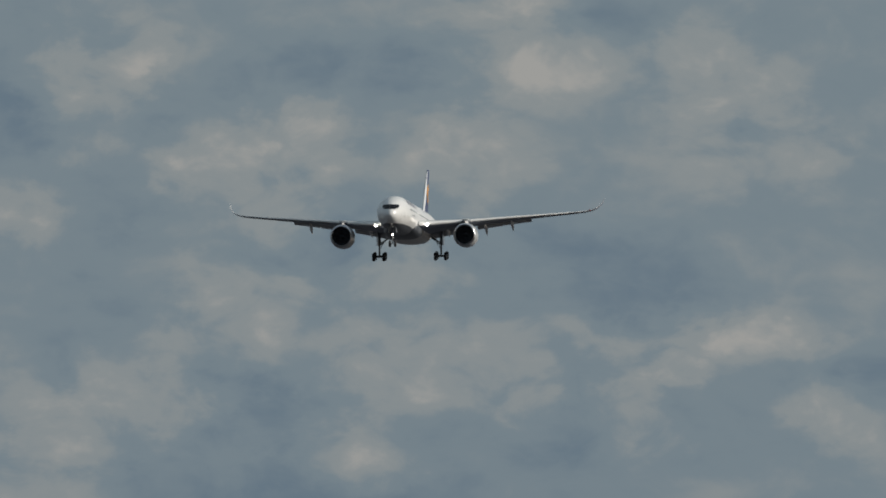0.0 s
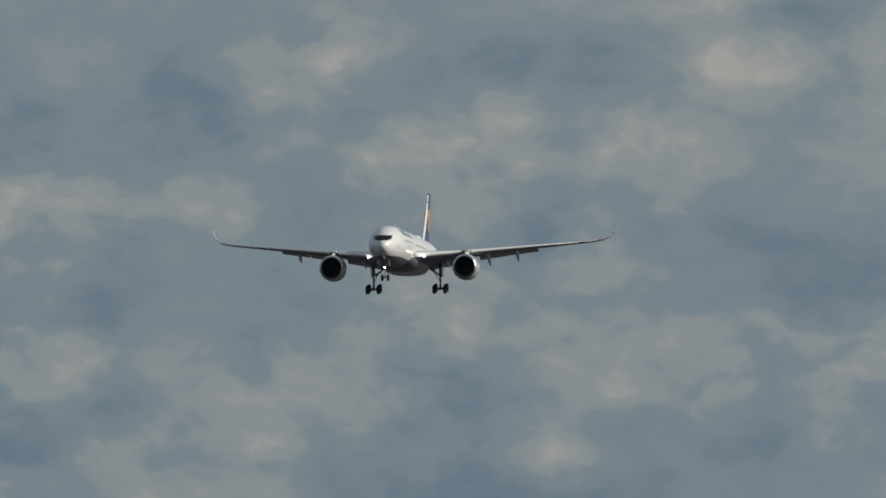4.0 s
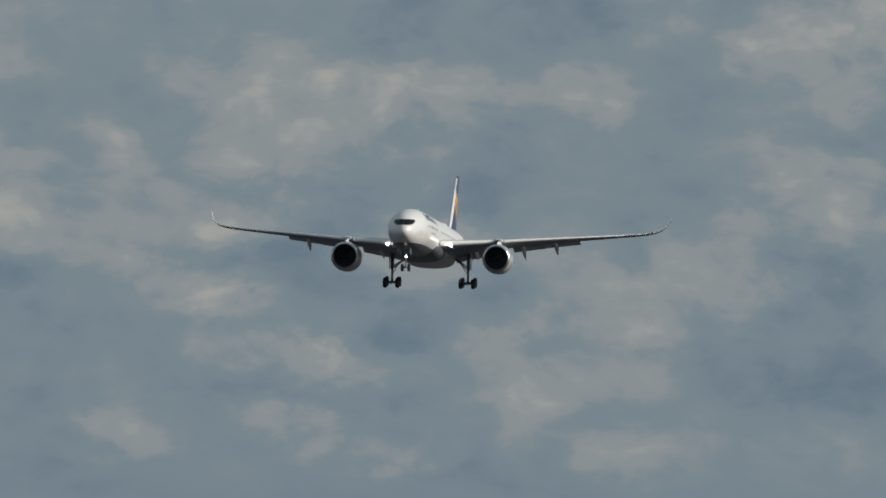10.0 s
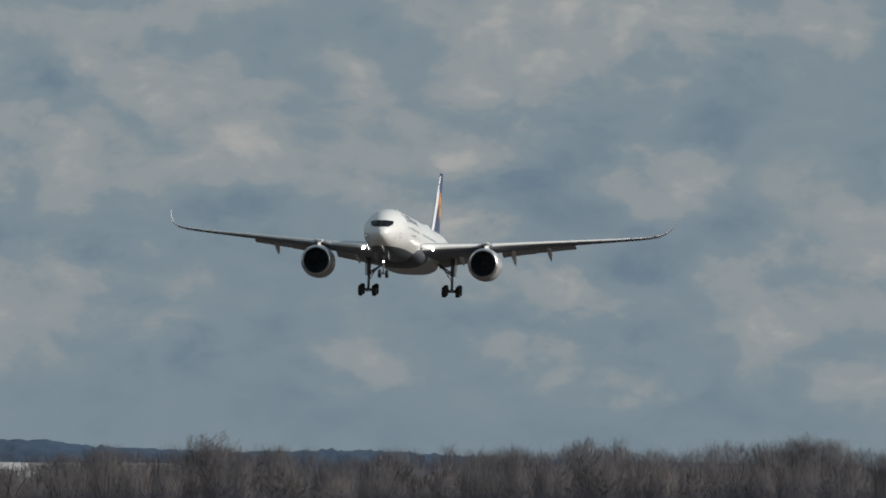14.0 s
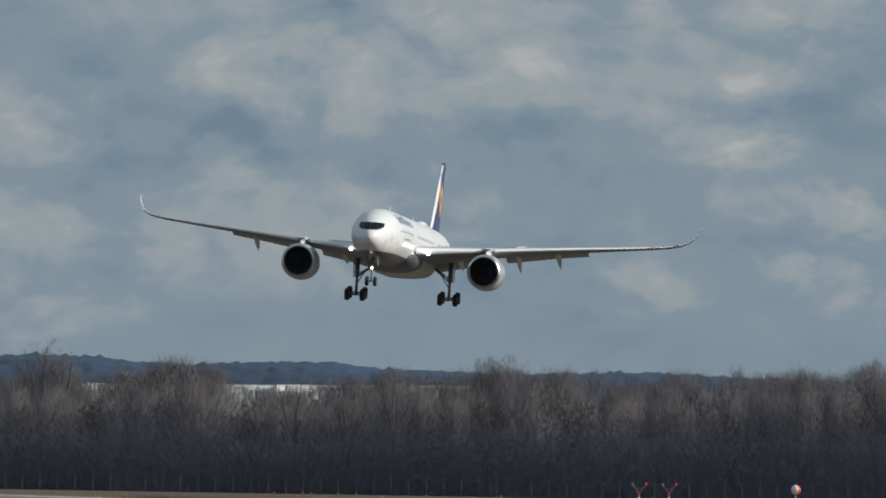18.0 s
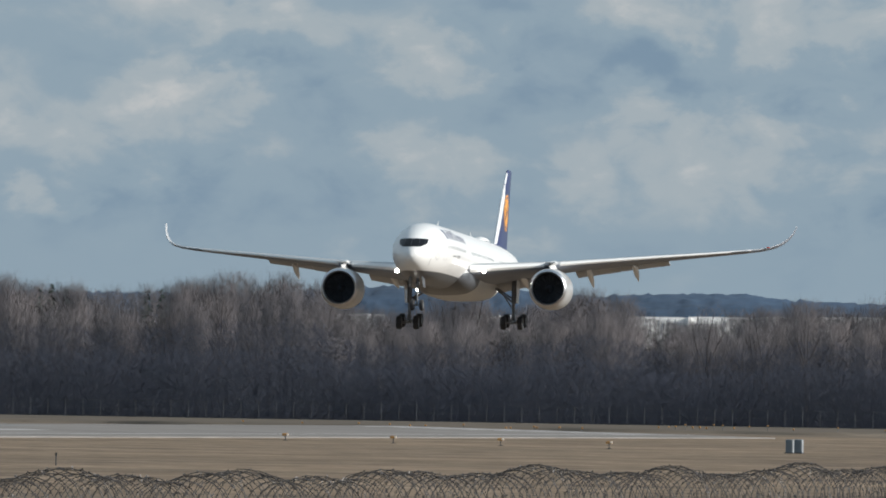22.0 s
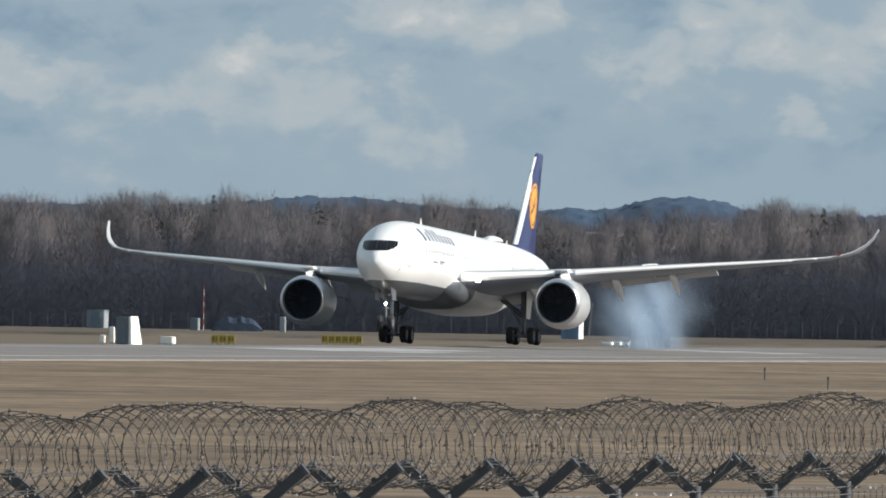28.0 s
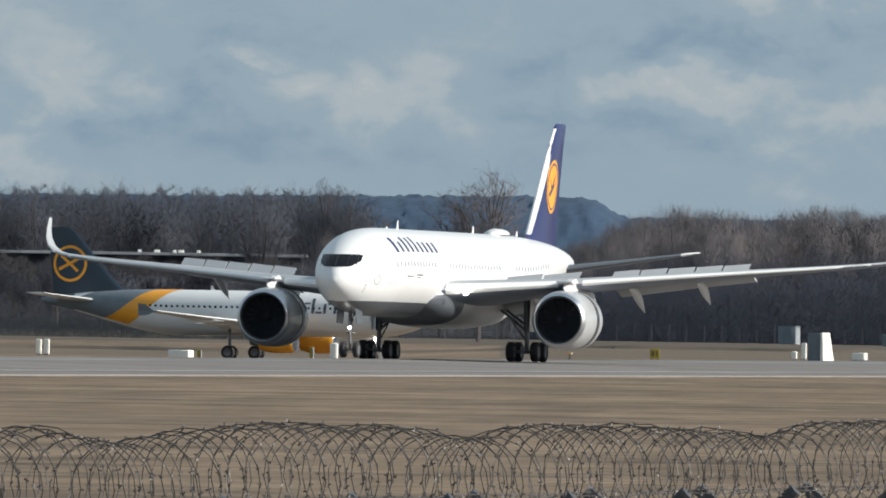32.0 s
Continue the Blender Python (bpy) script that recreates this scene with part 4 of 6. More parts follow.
def wheel(parent, x, y, z, r, w, name="wheel"):
    t = Geo().revolve([(-w / 2, r * 0.58), (-w / 2, r * 0.86), (-w * 0.36, r * 0.97), (0, r), (w * 0.36, r * 0.97), (w / 2, r * 0.86), (w / 2, r * 0.58)], (0, 0, 0), "x", 24)
    ob = part(name, t, M["tyre"], parent, at=Matrix.Translation((x, y, z)))
    rim = Geo().revolve([(-w * 0.30, 0.02), (-w * 0.30, r * 0.30), (-w * 0.46, r * 0.55), (-w * 0.46, r * 0.60), (w * 0.46, r * 0.60), (w * 0.46, r * 0.55), (w * 0.30, r * 0.30), (w * 0.30, 0.02)], (0, 0, 0), "x", 18)
    part("rim", rim, M["gear"], ob, "grey metal wheel rim")
    return ob


GEAR_Y = 33.5  # station of the main gear, the origin of the big aircraft


def wide_body():
    """Twin-engined long-haul airliner, white with grey belly and a dark blue fin."""
    a = empty("airliner")
    Y = GEAR_Y
    st = [0, 0.15, 0.5, 1, 1.6, 2.3, 3.2, 4.3, 5.6, 7, 9, 12, 20, 30, 42, 47, 52, 57, 61, 64.5, 66.4, 66.8]
    w = [0.05, 0.40, 0.80, 1.15, 1.46, 1.74, 2.05, 2.36, 2.64, 2.83, 2.95, 2.98, 2.98, 2.98, 2.98, 2.90, 2.62, 2.12, 1.55, 0.92, 0.45, 0.2]
    top = [5.30, 5.70, 6.10, 6.52, 6.96, 7.38, 7.80, 8.19, 8.51, 8.73, 8.89, 8.95, 8.95, 8.95, 8.95, 8.93, 8.83, 8.61, 8.31, 7.88, 7.50, 7.27]
    bot = [5.20, 4.85, 4.52, 4.22, 3.95, 3.70, 3.46, 3.26, 3.10, 2.99, 2.90, 2.87, 2.87, 2.87, 2.92, 3.37, 4.24, 5.20, 5.90, 6.46, 6.82, 7.0]
    B = Body(st, w, top, bot)
    stations = sorted(set([0, 0.05, 0.15, 0.3, 0.5, 0.75, 1, 1.3, 1.6, 2, 2.4, 2.8, 3.2, 3.7, 4.3, 5, 5.8, 6.6, 7.6, 9, 10.5, 12] + [14 + 2 * k for k in range(15)] + [43 + k for k in range(24)] + [66.4, 66.8]))
    part("fuselage", shift(B.two_tone(stations, 3.86), Y), [M["white_paint"], M["belly_grey"]], a, "white fuselage with a dark grey belly", angle=70)

    # wing-to-body fairing
    g = Geo()
    rings = []
    for y, ww, hh in ((16.5, 2.0, 0.5), (18, 2.55, 1.0), (20, 3.05, 1.5), (23, 3.45, 1.85), (27, 3.60, 2.0), (33, 3.55, 2.0), (37, 3.3, 1.8), (40, 2.8, 1.4), (43, 2.1, 0.7)):
        rings.append([(ww * math.copysign(abs(math.cos(q)) ** 0.75, math.cos(q)), y - Y, 4.22 + hh * math.copysign(abs(math.sin(q)) ** 0.8, math.sin(q)) * (1.0 if math.sin(q) < 0 else 0.75)) for q in [2 * math.pi * k / 32 for k in range(32)]])
    # lower front rings in belly grey stand for the shadow there
    g.loft(rings, slots=lambda i, j: 0 if math.sin(2 * math.pi * (j + 0.5) / 32) > 0.22 else 2 if i < 3 else 1)
    part("belly_fairing", g, [M["white_paint"], M["fairing"], M["belly_grey"]], a, "wing root fairing, white above, pale below, front shadow in belly grey", angle=70)

    # dark windscreen band, as two rows of panes in one black mask
    g = Geo()
    rings = []
    for k in range(25):
        x = -1.40 + 2.80 * k / 24
        f = abs(x) / 1.40
        z0, z1 = 6.14 + 0.06 * f * f + 0.34 * max(0, f - 0.66) / 0.34, 7.00 - 0.04 * max(0, f - 0.85) / 0.15
        rings.append([B.on_nose(x, z0 + (z1 - z0) * j / 5, 0.03) for j in range(6)])
    g.loft(rings, False, False, False)
    part("windscreen", shift(g, Y), M["glass"], a, "black windscreen band round the flight deck")
    for s in (-1, 1):
        for x in (0.02, 0.72, 1.22):
            g = Geo()
            p = [B.on_nose(s * x, 6.24 + 0.70 * j / 5, 0.05) for j in range(6)]
            g.loft([[q + Vector((dx, 0, 0)) for q in p] for dx in (-0.025, 0.025)], False, False, False)
            part("window_bar", shift(g, Y), M["dark"], a)

    # cabin windows, doors, lettering bars on both sides
    pane = Geo()
    pane.loft([[(0.0, 0.13 * math.copysign(abs(math.cos(q)) ** 0.6, math.cos(q)), 0.19 * math.copysign(abs(math.sin(q)) ** 0.6, math.sin(q))) for q in [2 * math.pi * k / 12 for k in range(12)]],
               [(0.02, 0.10 * math.cos(2 * math.pi * k / 12), 0.15 * math.sin(2 * math.pi * k / 12)) for k in range(12)]], True, True, True)
    pane_me = pane.mesh("cabin_window", [M["pane"]])
    for s in (-1, 1):
        runs = [(6.9, 17.5), (21.0, 35.6), (39.8, 50.4)]
        for y0, y1 in runs:
            y = y0
            while y < y1:
                q = B.point(y, radians(11.0), 0.005)
                m = Matrix.Translation((s * q.x, q.y - Y, q.z)) @ pose(0, 0, 0, 0, -11.0 if s > 0 else 11.0, 0 if s > 0 else 180)
                part("cabin_window", pane_me, [], a, at=m)
                y += 0.82
        for y0, y1, a0, a1 in ((5.3, 6.37, -16, 25), (18.5, 19.57, -16, 25), (37.0, 38.0, -16, 25), (51.4, 52.4, -12, 30)):
            ring = Geo()
            for (ya, yb, ta, tb) in ((y0, y0 + 0.06, a0, a1), (y1 - 0.06, y1, a0, a1), (y0, y1, a0, a0 + 1.0), (y0, y1, a1 - 1.0, a1)):
                p = B.patch(ya, yb, ta, tb, 2, 6, 0.012)
                base = len(ring.v)
                ring.v += [(s * v[0], v[1] - Y, v[2]) for v in p.v]
                for f in p.f:
                    ring.face([base + i for i in f])
            part("door_outline", ring, M["fairing"], a, "faint grey outline of a cabin door")
        # airline name in plain bars
        y = 7.6
        for hi in (53, 44, 52, 51, 53, 44, 44, 44, 44):
            p = B.patch(y, y + 0.56, 28, hi, 2, 5, 0.014)
            gg = Geo()
            gg.v = [(s * v[0], v[1] - Y, v[2]) for v in p.v]
            for f in p.f:
                gg.face(f)
            part("name_bar", gg, M["blue"], a, "dark blue bar of the airline's lettering")
            y += 1.31
        for ya, yb, ta, tb in ((9.0, 10.6, -6, -4), (11.4, 13.2, -4, -2), (11.4, 12.6, -7, -5.5), (2.35, 2.45, -12, -10), (2.35, 2.45, -20, -17), (2.35, 2.45, -28, -25), (2.35, 2.45, -35, -33)):
            p = B.patch(ya, yb, ta, tb, 2, 2, 0.014)
            gg = Geo()
            gg.v = [(s * v[0], v[1] - Y, v[2]) for v in p.v]
            for f in p.f:
                gg.face(f)
            part("small_marking", gg, M["belly_grey"], a)
        gg = Geo()
        rr = []
        for rad in (0.34, 0.42):
            rr.append([tuple(B.point(3.7 + rad * math.cos(q), radians(-9) + rad * math.sin(q) / 2.7, 0.016)) for q in [2 * math.pi * k / 20 for k in range(20)]])
        rr = [[(s * x, y_ - Y, z_) for x, y_, z_ in ring] for ring in rr]
        gg.loft(rr, True, False, False)
        part("round_emblem", gg, M["wing_grey"], a, "thin dark ring on the forward fuselage")

    # wings
    root = [(2.2, 18.7, 15.6, 4.75, 0.125, 3.5), (4.5, 20.6, 13.6, 4.98, 0.12, 3.0), (7.5, 22.7, 11.7, 5.28, 0.112, 2.4), (10.6, 24.8, 9.9, 5.58, 0.105, 1.8), (15, 27.8, 8.1, 6.10, 0.10, 1.2), (20, 31.2, 6.4, 6.68, 0.098, 0.6), (24.5, 34.2, 4.9, 7.18, 0.096, 0.2), (28, 36.6, 3.8, 7.60, 0.095, 0), (29.4, 37.85, 3.2, 7.82, 0.095, 0), (30.45, 39.3, 2.6, 8.12, 0.095, 0), (31.2, 40.8, 2.1, 8.56, 0.095, 0), (31.72, 42.3, 1.6, 9.12, 0.095, 0), (32.07, 43.8, 1.2, 9.78, 0.095, 0), (32.25, 45.1, 0.8, 10.55, 0.095, 0)]
    def wing_at(x):
        xs = [r[0] for r in root]
        return [float(np.interp(x, xs, [r[k] for r in root])) for k in range(1, 6)]
    spoilers, sleeves, wings, blade_me = [], [], [], None
    for s in (-1, 1):
        flip = lambda L_: [(s * r[0], *r[1:]) for r in L_]
        # upper faces plain grey, lower faces with their shade in the colour
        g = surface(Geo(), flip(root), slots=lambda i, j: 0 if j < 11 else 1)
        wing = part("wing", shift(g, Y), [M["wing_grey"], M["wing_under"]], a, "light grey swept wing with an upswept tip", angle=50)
        wings.append((wing, s))
        # bright leading edge strips
        for x0, x1 in ((3.0, 9.75), (11.2, 28.8)):
            g = Geo()
            rings = []
            for k in range(9):
                x = x0 + (x1 - x0) * k / 8
                le, ch, z, tc, inc = wing_at(x)
                ci, si = math.cos(radians(inc)), math.sin(radians(inc))
                ring = []
                for fx, fh in ((0.034, 1), (0.018, 1), (0.006, 1), (0.0, 0), (0.006, -1), (0.018, -1)):
                    th = 5 * (0.2969 * math.sqrt(fx) - 0.126 * fx - 0.3516 * fx**2)
                    hh = (th if fh > 0 else -0.85 * th if fh < 0 else 0) * ch * tc
                    aa = fx * ch - 0.02
                    ring.append((s * x, le + aa * ci + hh * si - Y, z - aa * si + hh * ci + 0.008 * fh))
                rings.append(ring)
            g.loft(rings, False, False, False)
            part("slat", g, M["white_paint"], wing, "pale leading-edge slat")
        # flaps lowered behind the wing
        for x0, x1, drop in ((3.4, 9.6, 17), (11.4, 15.65, 16), (15.7, 20.4, 15)):
            g = Geo()
            secs = []
            for k in range(4):
                x = x0 + (x1 - x0) * k / 3
                le, ch, z, tc, inc = wing_at(x)
                fc = 0.15 * ch + 0.50
                secs.append((s * x, le + ch * 0.955, fc, z - ch * math.sin(radians(inc)) - 0.05, 0.12, drop))
            surface(g, secs, slots=lambda i, j: 0 if j < 11 else 1)
            part("flap", shift(g, Y), [M["wing_grey"], M["wing_grey"]], wing, "lowered grey trailing-edge flap")
        # flap track fairings
        for x, ln, tip in ((6.6, 5.2, 1.3), (12.95, 4.8, 2.2), (17.3, 4.1, 1.95)):
            le, ch, z, tc, inc = wing_at(x)
            y0 = le + ch * 0.62
            z0 = z - ch * 0.62 * math.sin(radians(inc)) - 0.32
            rings = []
            for f, r in ((0, 0.04), (0.12, 0.18), (0.3, 0.27), (0.5, 0.29), (0.68, 0.23), (0.86, 0.12), (1, 0.02)):
                rings.append([(s * (x + r * math.cos(q)), y0 + ln * f - Y, z0 - tip * max(0, f - 0.25) ** 1.1 + r * 1.25 * math.sin(q)) for q in [2 * math.pi * k / 12 for k in range(12)]])
            part("flap_track_fairing", Geo().loft(rings), M["white_paint"], wing, angle=60)
        # spoilers, hinged at their front edge
        for x0, x1 in ((4.2, 6.6), (6.7, 9.2), (11.4, 13.1), (13.2, 14.9), (15.0, 16.7), (16.8, 18.5), (18.6, 20.3)):
            x = (x0 + x1) / 2
            le, ch, z, tc, inc = wing_at(x)
            le0, ch0, z0, _, i0 = wing_at(x0)
            le1, ch1, z1, _, i1 = wing_at(x1)
            f = 0.74
            hinge = Vector((s * x, le + ch * f - Y, z - ch * f * math.sin(radians(inc)) + 0.030 * ch))
            dep = 0.15 * ch + 0.30
            sy = ((le1 + ch1 * f) - (le0 + ch0 * f)) / 2
            sz = ((z1 - ch1 * f * math.sin(radians(i1)) + 0.03 * ch1) - (z0 - ch0 * f * math.sin(radians(i0)) + 0.03 * ch0)) / 2
            hw = (x1 - x0) / 2
            g = Geo()
            tilt = -math.tan(radians(inc + 4))
            g.loft([[(s * -hw, -sy, -sz), (s * hw, sy, sz), (s * hw, sy + dep, sz + tilt * dep), (s * -hw, -sy + dep, -sz + tilt * dep)],
                    [(s * -hw, -sy, -sz + 0.05), (s * hw, sy, sz + 0.05), (s * hw, sy + dep, sz + 0.02 + tilt * dep), (s * -hw, -sy + dep, -sz + 0.02 + tilt * dep)]])
            ob = part("spoiler", g, M["wing_grey"], wing, "grey spoiler panel on the wing's upper side", at=Matrix.Translation(hinge))
            spoilers.append((ob, Vector((hw, s * sy, s * sz)).normalized()))
        # engine
        ex, ez, ey = s * 10.55, 3.06, 21.3
        e = part("nacelle", Geo().revolve([(1.55, 1.50), (0.9, 1.50), (0.35, 1.53), (0.08, 1.60), (0.0, 1.68), (0.06, 1.78), (0.3, 1.90), (0.9, 2.01), (1.8, 2.06), (3.0, 2.06)], (ex, ey - Y, ez), "y", 40,
                 slots=lambda i, j: 1 if 1 < i < 6 else 2 if i <= 1 else 0), [M["nacelle"], M["metal"], M["dark"]], wing, "grey engine nacelle with a bright metal lip", angle=60)
        sl = part("reverser_sleeve", Geo().revolve([(0.0, 1.92), (0.02, 2.055), (1.0, 2.0), (2.0, 1.78), (2.4, 1.62), (2.38, 1.58), (1.2, 1.70)], (0, 0, 0), "y", 40), M["nacelle"], wing, "sliding rear cowl of the engine", angle=60, at=Matrix.Translation((ex, ey + 3.03 - Y, ez)))
        sleeves.append(sl)
        part("reverser_cascade", Geo().revolve([(2.95, 1.88), (3.6, 1.86), (4.6, 1.74)], (ex, ey - Y, ez), "y", 32), M["dark"], wing, "dark cascade behind the sliding cowl")
        part("core_nozzle", Geo().revolve([(3.0, 1.15), (4.6, 1.12), (5.8, 0.95), (6.6, 0.72), (6.6, 0.62), (7.4, 0.12)], (ex, ey - Y, ez), "y", 24), M["gear"], wing, "hot-section nozzle and cone")
        part("fan_duct", Geo().revolve([(1.56, 0.0), (1.56, 1.52)], (ex, ey - Y, ez), "y", 32), M["dark"], wing, "dark fan duct")
        part("spinner", Geo().revolve([(0.75, 0.01), (0.95, 0.16), (1.25, 0.32), (1.5, 0.42)], (ex, ey - Y, ez), "y", 20), M["fan"], wing, "dark fan spinner")
        if blade_me is None:
            g = Geo()
            g.loft([[(r, sg * 0.10, wd * sg) for sg in (-1, 1)] for r, wd in ((0.4, 0.05), (0.9, 0.10), (1.48, 0.13))], False, False, False)
            blade_me = g.mesh("fan_blade", [M["fan"]])
        for k in range(22):
            part("fan_blade", blade_me, [], wing, at=Matrix.Translation((ex, ey - Y + 1.38, ez)) @ pose(0, 0, 0, 0, 360 / 22 * k))
        # pylon
        g = Geo()
        g.loft([[(ex + dx * wd, y - Y, z) for dx, z in ((-1, zb), (1, zb), (0.8, zt), (-0.8, zt))] for y, wd, zb, zt in ((22.6, 0.05, 5.15, 5.28), (23.5, 0.22, 5.0, 5.62), (25.0, 0.30, 4.7, 5.95), (27, 0.30, 4.2, 5.75), (29.5, 0.22, 4.2, 5.2), (31.5, 0.06, 4.7, 4.9))])
        part("pylon", g, M["white_paint"], wing, "white engine pylon")
        g = Geo().box((ex + 0.0, 23.6 - Y, 5.72), (1.15, 1.7, 0.16), 0, 0.05)
        part("strake", g, M["white_paint"], wing)
        # tailplane
        g = surface(Geo(), [(s * r[0], *r[1:]) for r in ((0.6, 57.6, 6.9, 6.50, 0.10, -2), (5.2, 61.0, 4.4, 7.22, 0.095, -2), (9.3, 64.0, 2.3, 7.90, 0.09, -2), (9.75, 64.8, 1.4, 8.00, 0.08, -2))], slots=lambda i, j: 0 if j < 11 else 1)
        part("tailplane", shift(g, Y), [M["belly_grey"], M["belly_grey"]], a, "dark grey tailplane", angle=50)
        g = surface(Geo(), [(s * r[0], *r[1:]) for r in ((8.9, 63.68, 2.55, 7.83, 0.10, -2), (9.3, 63.98, 2.34, 7.91, 0.10, -2), (9.77, 64.78, 1.42, 8.01, 0.09, -2))])
        part("tailplane_tip", shift(g, Y), M["white_paint"], a, "white tip of the tailplane")
        # wing root landing lights
        g = Geo().revolve([(-0.03, 0.02), (0.0, 0.17), (0.14, 0.20)], (s * 4.4, 19.45 - Y, 4.66), "y", 16)
        part("landing_light", g, M["lamp"], a, "lit landing light at the wing root")
        # wing tip position light
        g = Geo().box((s * 30.3, 38.65 - Y, 8.10), (0.30, 0.25, 0.12), 0, 0.03)
        part("tip_light", g, M["red"] if s > 0 else M["pane"], wing)

    # fin and rudder
    fin = [(8.0, 53.0, 9.4, 0, 0.085, 0), (9.2, 54.3, 8.5, 0, 0.085, 0), (12.5, 57.5, 6.2, 0, 0.092, 0), (15.5, 60.4, 4.3, 0, 0.098, 0), (16.8, 61.9, 3.4, 0, 0.10, 0), (17.05, 62.5, 2.7, 0, 0.09, 0)]
    part("fin", shift(surface(Geo(), fin, vertical=True), Y), M["blue"], a, "dark blue tail fin", angle=50)
    # strip widens upwards in the shape of the sun's glint
    g = Geo()
    rings = []
    for k in range(9):
        z = 9.1 + 7.6 * k / 8
        wide = 0.35 + 0.65 * min(1, k / 5)
        le, ch = float(np.interp(z, [r[0] for r in fin], [r[1] for r in fin])), float(np.interp(z, [r[0] for r in fin], [r[2] for r in fin]))
        ring = []
        for full, sg in ((0.15, 1), (0.09, 1), (0.05, 1), (0.02, 1), (0.006, 1), (0, 0), (0.006, -1), (0.02, -1), (0.05, -1), (0.09, -1), (0.15, -1)):
            fx = full * wide
            th = 5 * (0.2969 * math.sqrt(fx) - 0.126 * fx - 0.3516 * fx**2) * ch * 0.088 * (1 if sg >= 0 else 0.85) + 0.012
            ring.append((th * sg, le + fx * ch - 0.015 - Y, z))
        rings.append(ring)
    g.loft(rings, False, False, False)
    part("fin_leading_edge", g, M["fin_edge"], a, "metal leading edge of the fin, whitened for the sun's glint")
    for s in (-1, 1):
        zc, yc = 12.55, 60.65
        def fin_side(y, z, off):
            le, ch = float(np.interp(z, [r[0] for r in fin], [r[1] for r in fin])), float(np.interp(z, [r[0] for r in fin], [r[2] for r in fin]))
            x = min(1, max(0.001, (y - le) / ch))
            th = 5 * (0.2969 * math.sqrt(x) - 0.126 * x - 0.3516 * x**2 + 0.2843 * x**3 - 0.1015 * x**4) * ch * 0.087
            return (s * (th + off), y - Y, z)
        g = Geo()
        rr = [[fin_side(yc + (r * math.cos(q)) + (0.30 * r * math.sin(q)), zc + r * math.sin(q) * 1.05, 0.03) for q in [2 * math.pi * k / 32 for k in range(32)]] for r in (0.05, 0.7, 1.3, 1.82)]
        g.loft(rr, True, True, False)
        disc = part("tail_disc", g, M["orange"], a, "orange-yellow disc on the fin", angle=80)
        g = Geo()
        rr = [[fin_side(yc + (r * math.cos(q)) + (0.30 * r * math.sin(q)), zc + r * math.sin(q) * 1.05, 0.045) for q in [2 * math.pi * k / 32 for k in range(32)]] for r in (1.46, 1.60)]
        g.loft(rr, True, False, False)
        part("disc_ring", g, M["blue"], disc, "blue ring on the disc")
        g = Geo()
        for p0, p1, wd in (((-1.2, -0.6), (1.1, 0.35), 0.16), ((-0.3, -0.2), (0.9, 1.0), 0.12), ((-0.2, -0.25), (-0.9, 0.5), 0.10)):
            d = Vector((p1[0] - p0[0], p1[1] - p0[1])).normalized()
            nn = Vector((-d.y, d.x)) * wd
            q = [(p0[0] + nn.x, p0[1] + nn.y), (p0[0] - nn.x, p0[1] - nn.y), (p1[0], p1[1])]
            g.loft([[fin_side(yc + u, zc + v, 0.05) for u, v in q], [fin_side(yc + u, zc + v, 0.06) for u, v in q]])
        part("disc_mark", g, M["blue"], disc, "plain dark strokes on the disc")
        # rudder hinge line
        g = Geo()
        g.loft([[fin_side(float(np.interp(z, [r[0] for r in fin], [r[1] + r[2] * f for r in fin])), z, 0.015) for f in (0.72, 0.727)] for z in (9.4, 11, 13, 15, 16.7)], False, False, False)
        part("rudder_gap", g, M["black"], a)

    # antennas and radome on the back
    part("radome", Geo().loft([[(ww * math.cos(q), y - Y, 8.93 + hh * max(0, math.sin(q))) for q in [math.pi * k / 10 for k in range(11)]] for y, ww, hh in ((43.6, 0.05, 0.02), (44.2, 0.6, 0.32), (45.2, 0.75, 0.45), (46.6, 0.7, 0.42), (47.8, 0.1, 0.03))], False, False, False), M["white_paint"], a, "white antenna dome")
    for y, h in ((17.2, 0.6), (14.2, 0.15), (38.4, 0.55), (51.0, 0.35)):
        part("blade_antenna", Geo().loft([[(-0.03, y - Y, 8.91), (0.03, y - Y, 8.91), (0.03, y + 0.5 - Y, 8.91), (-0.03, y + 0.5 - Y, 8.91)], [(-0.01, y + 0.3 - Y, 8.93 + h), (0.01, y + 0.3 - Y, 8.93 + h), (0.01, y + 0.5 - Y, 8.93 + h), (-0.01, y + 0.5 - Y, 8.93 + h)]]), M["white_paint"], a)
    part("beacon", Geo().revolve([(0, 0.10), (0.1, 0.10), (0.2, 0.05)], (0, 27 - Y, 2.22), "z", 10), M["red"], a, "red belly beacon")

    # nose gear
    ng = empty("nose_gear")
    ng.parent = a
    ny = 4.9 - Y
    part("strut", Geo().tube((0, ny, 4.0), (0, ny, 2.0), 0.13, n=10).tube((0, ny, 2.0), (0, ny, 0.55), 0.09, n=10).tube((-0.42, ny, 0.55), (0.42, ny, 0.55), 0.07), M["gear"], ng)
    part("drag_brace", Geo().tube((0, ny + 1.7, 3.4), (0, ny, 2.1), 0.07).tube((-0.3, ny + 0.1, 1.7), (0.3, ny + 0.1, 1.7), 0.06), M["gear"], ng)
    for x in (-0.46, 0.46):
        wheel(ng, x, ny, 0.55, 0.55, 0.36)
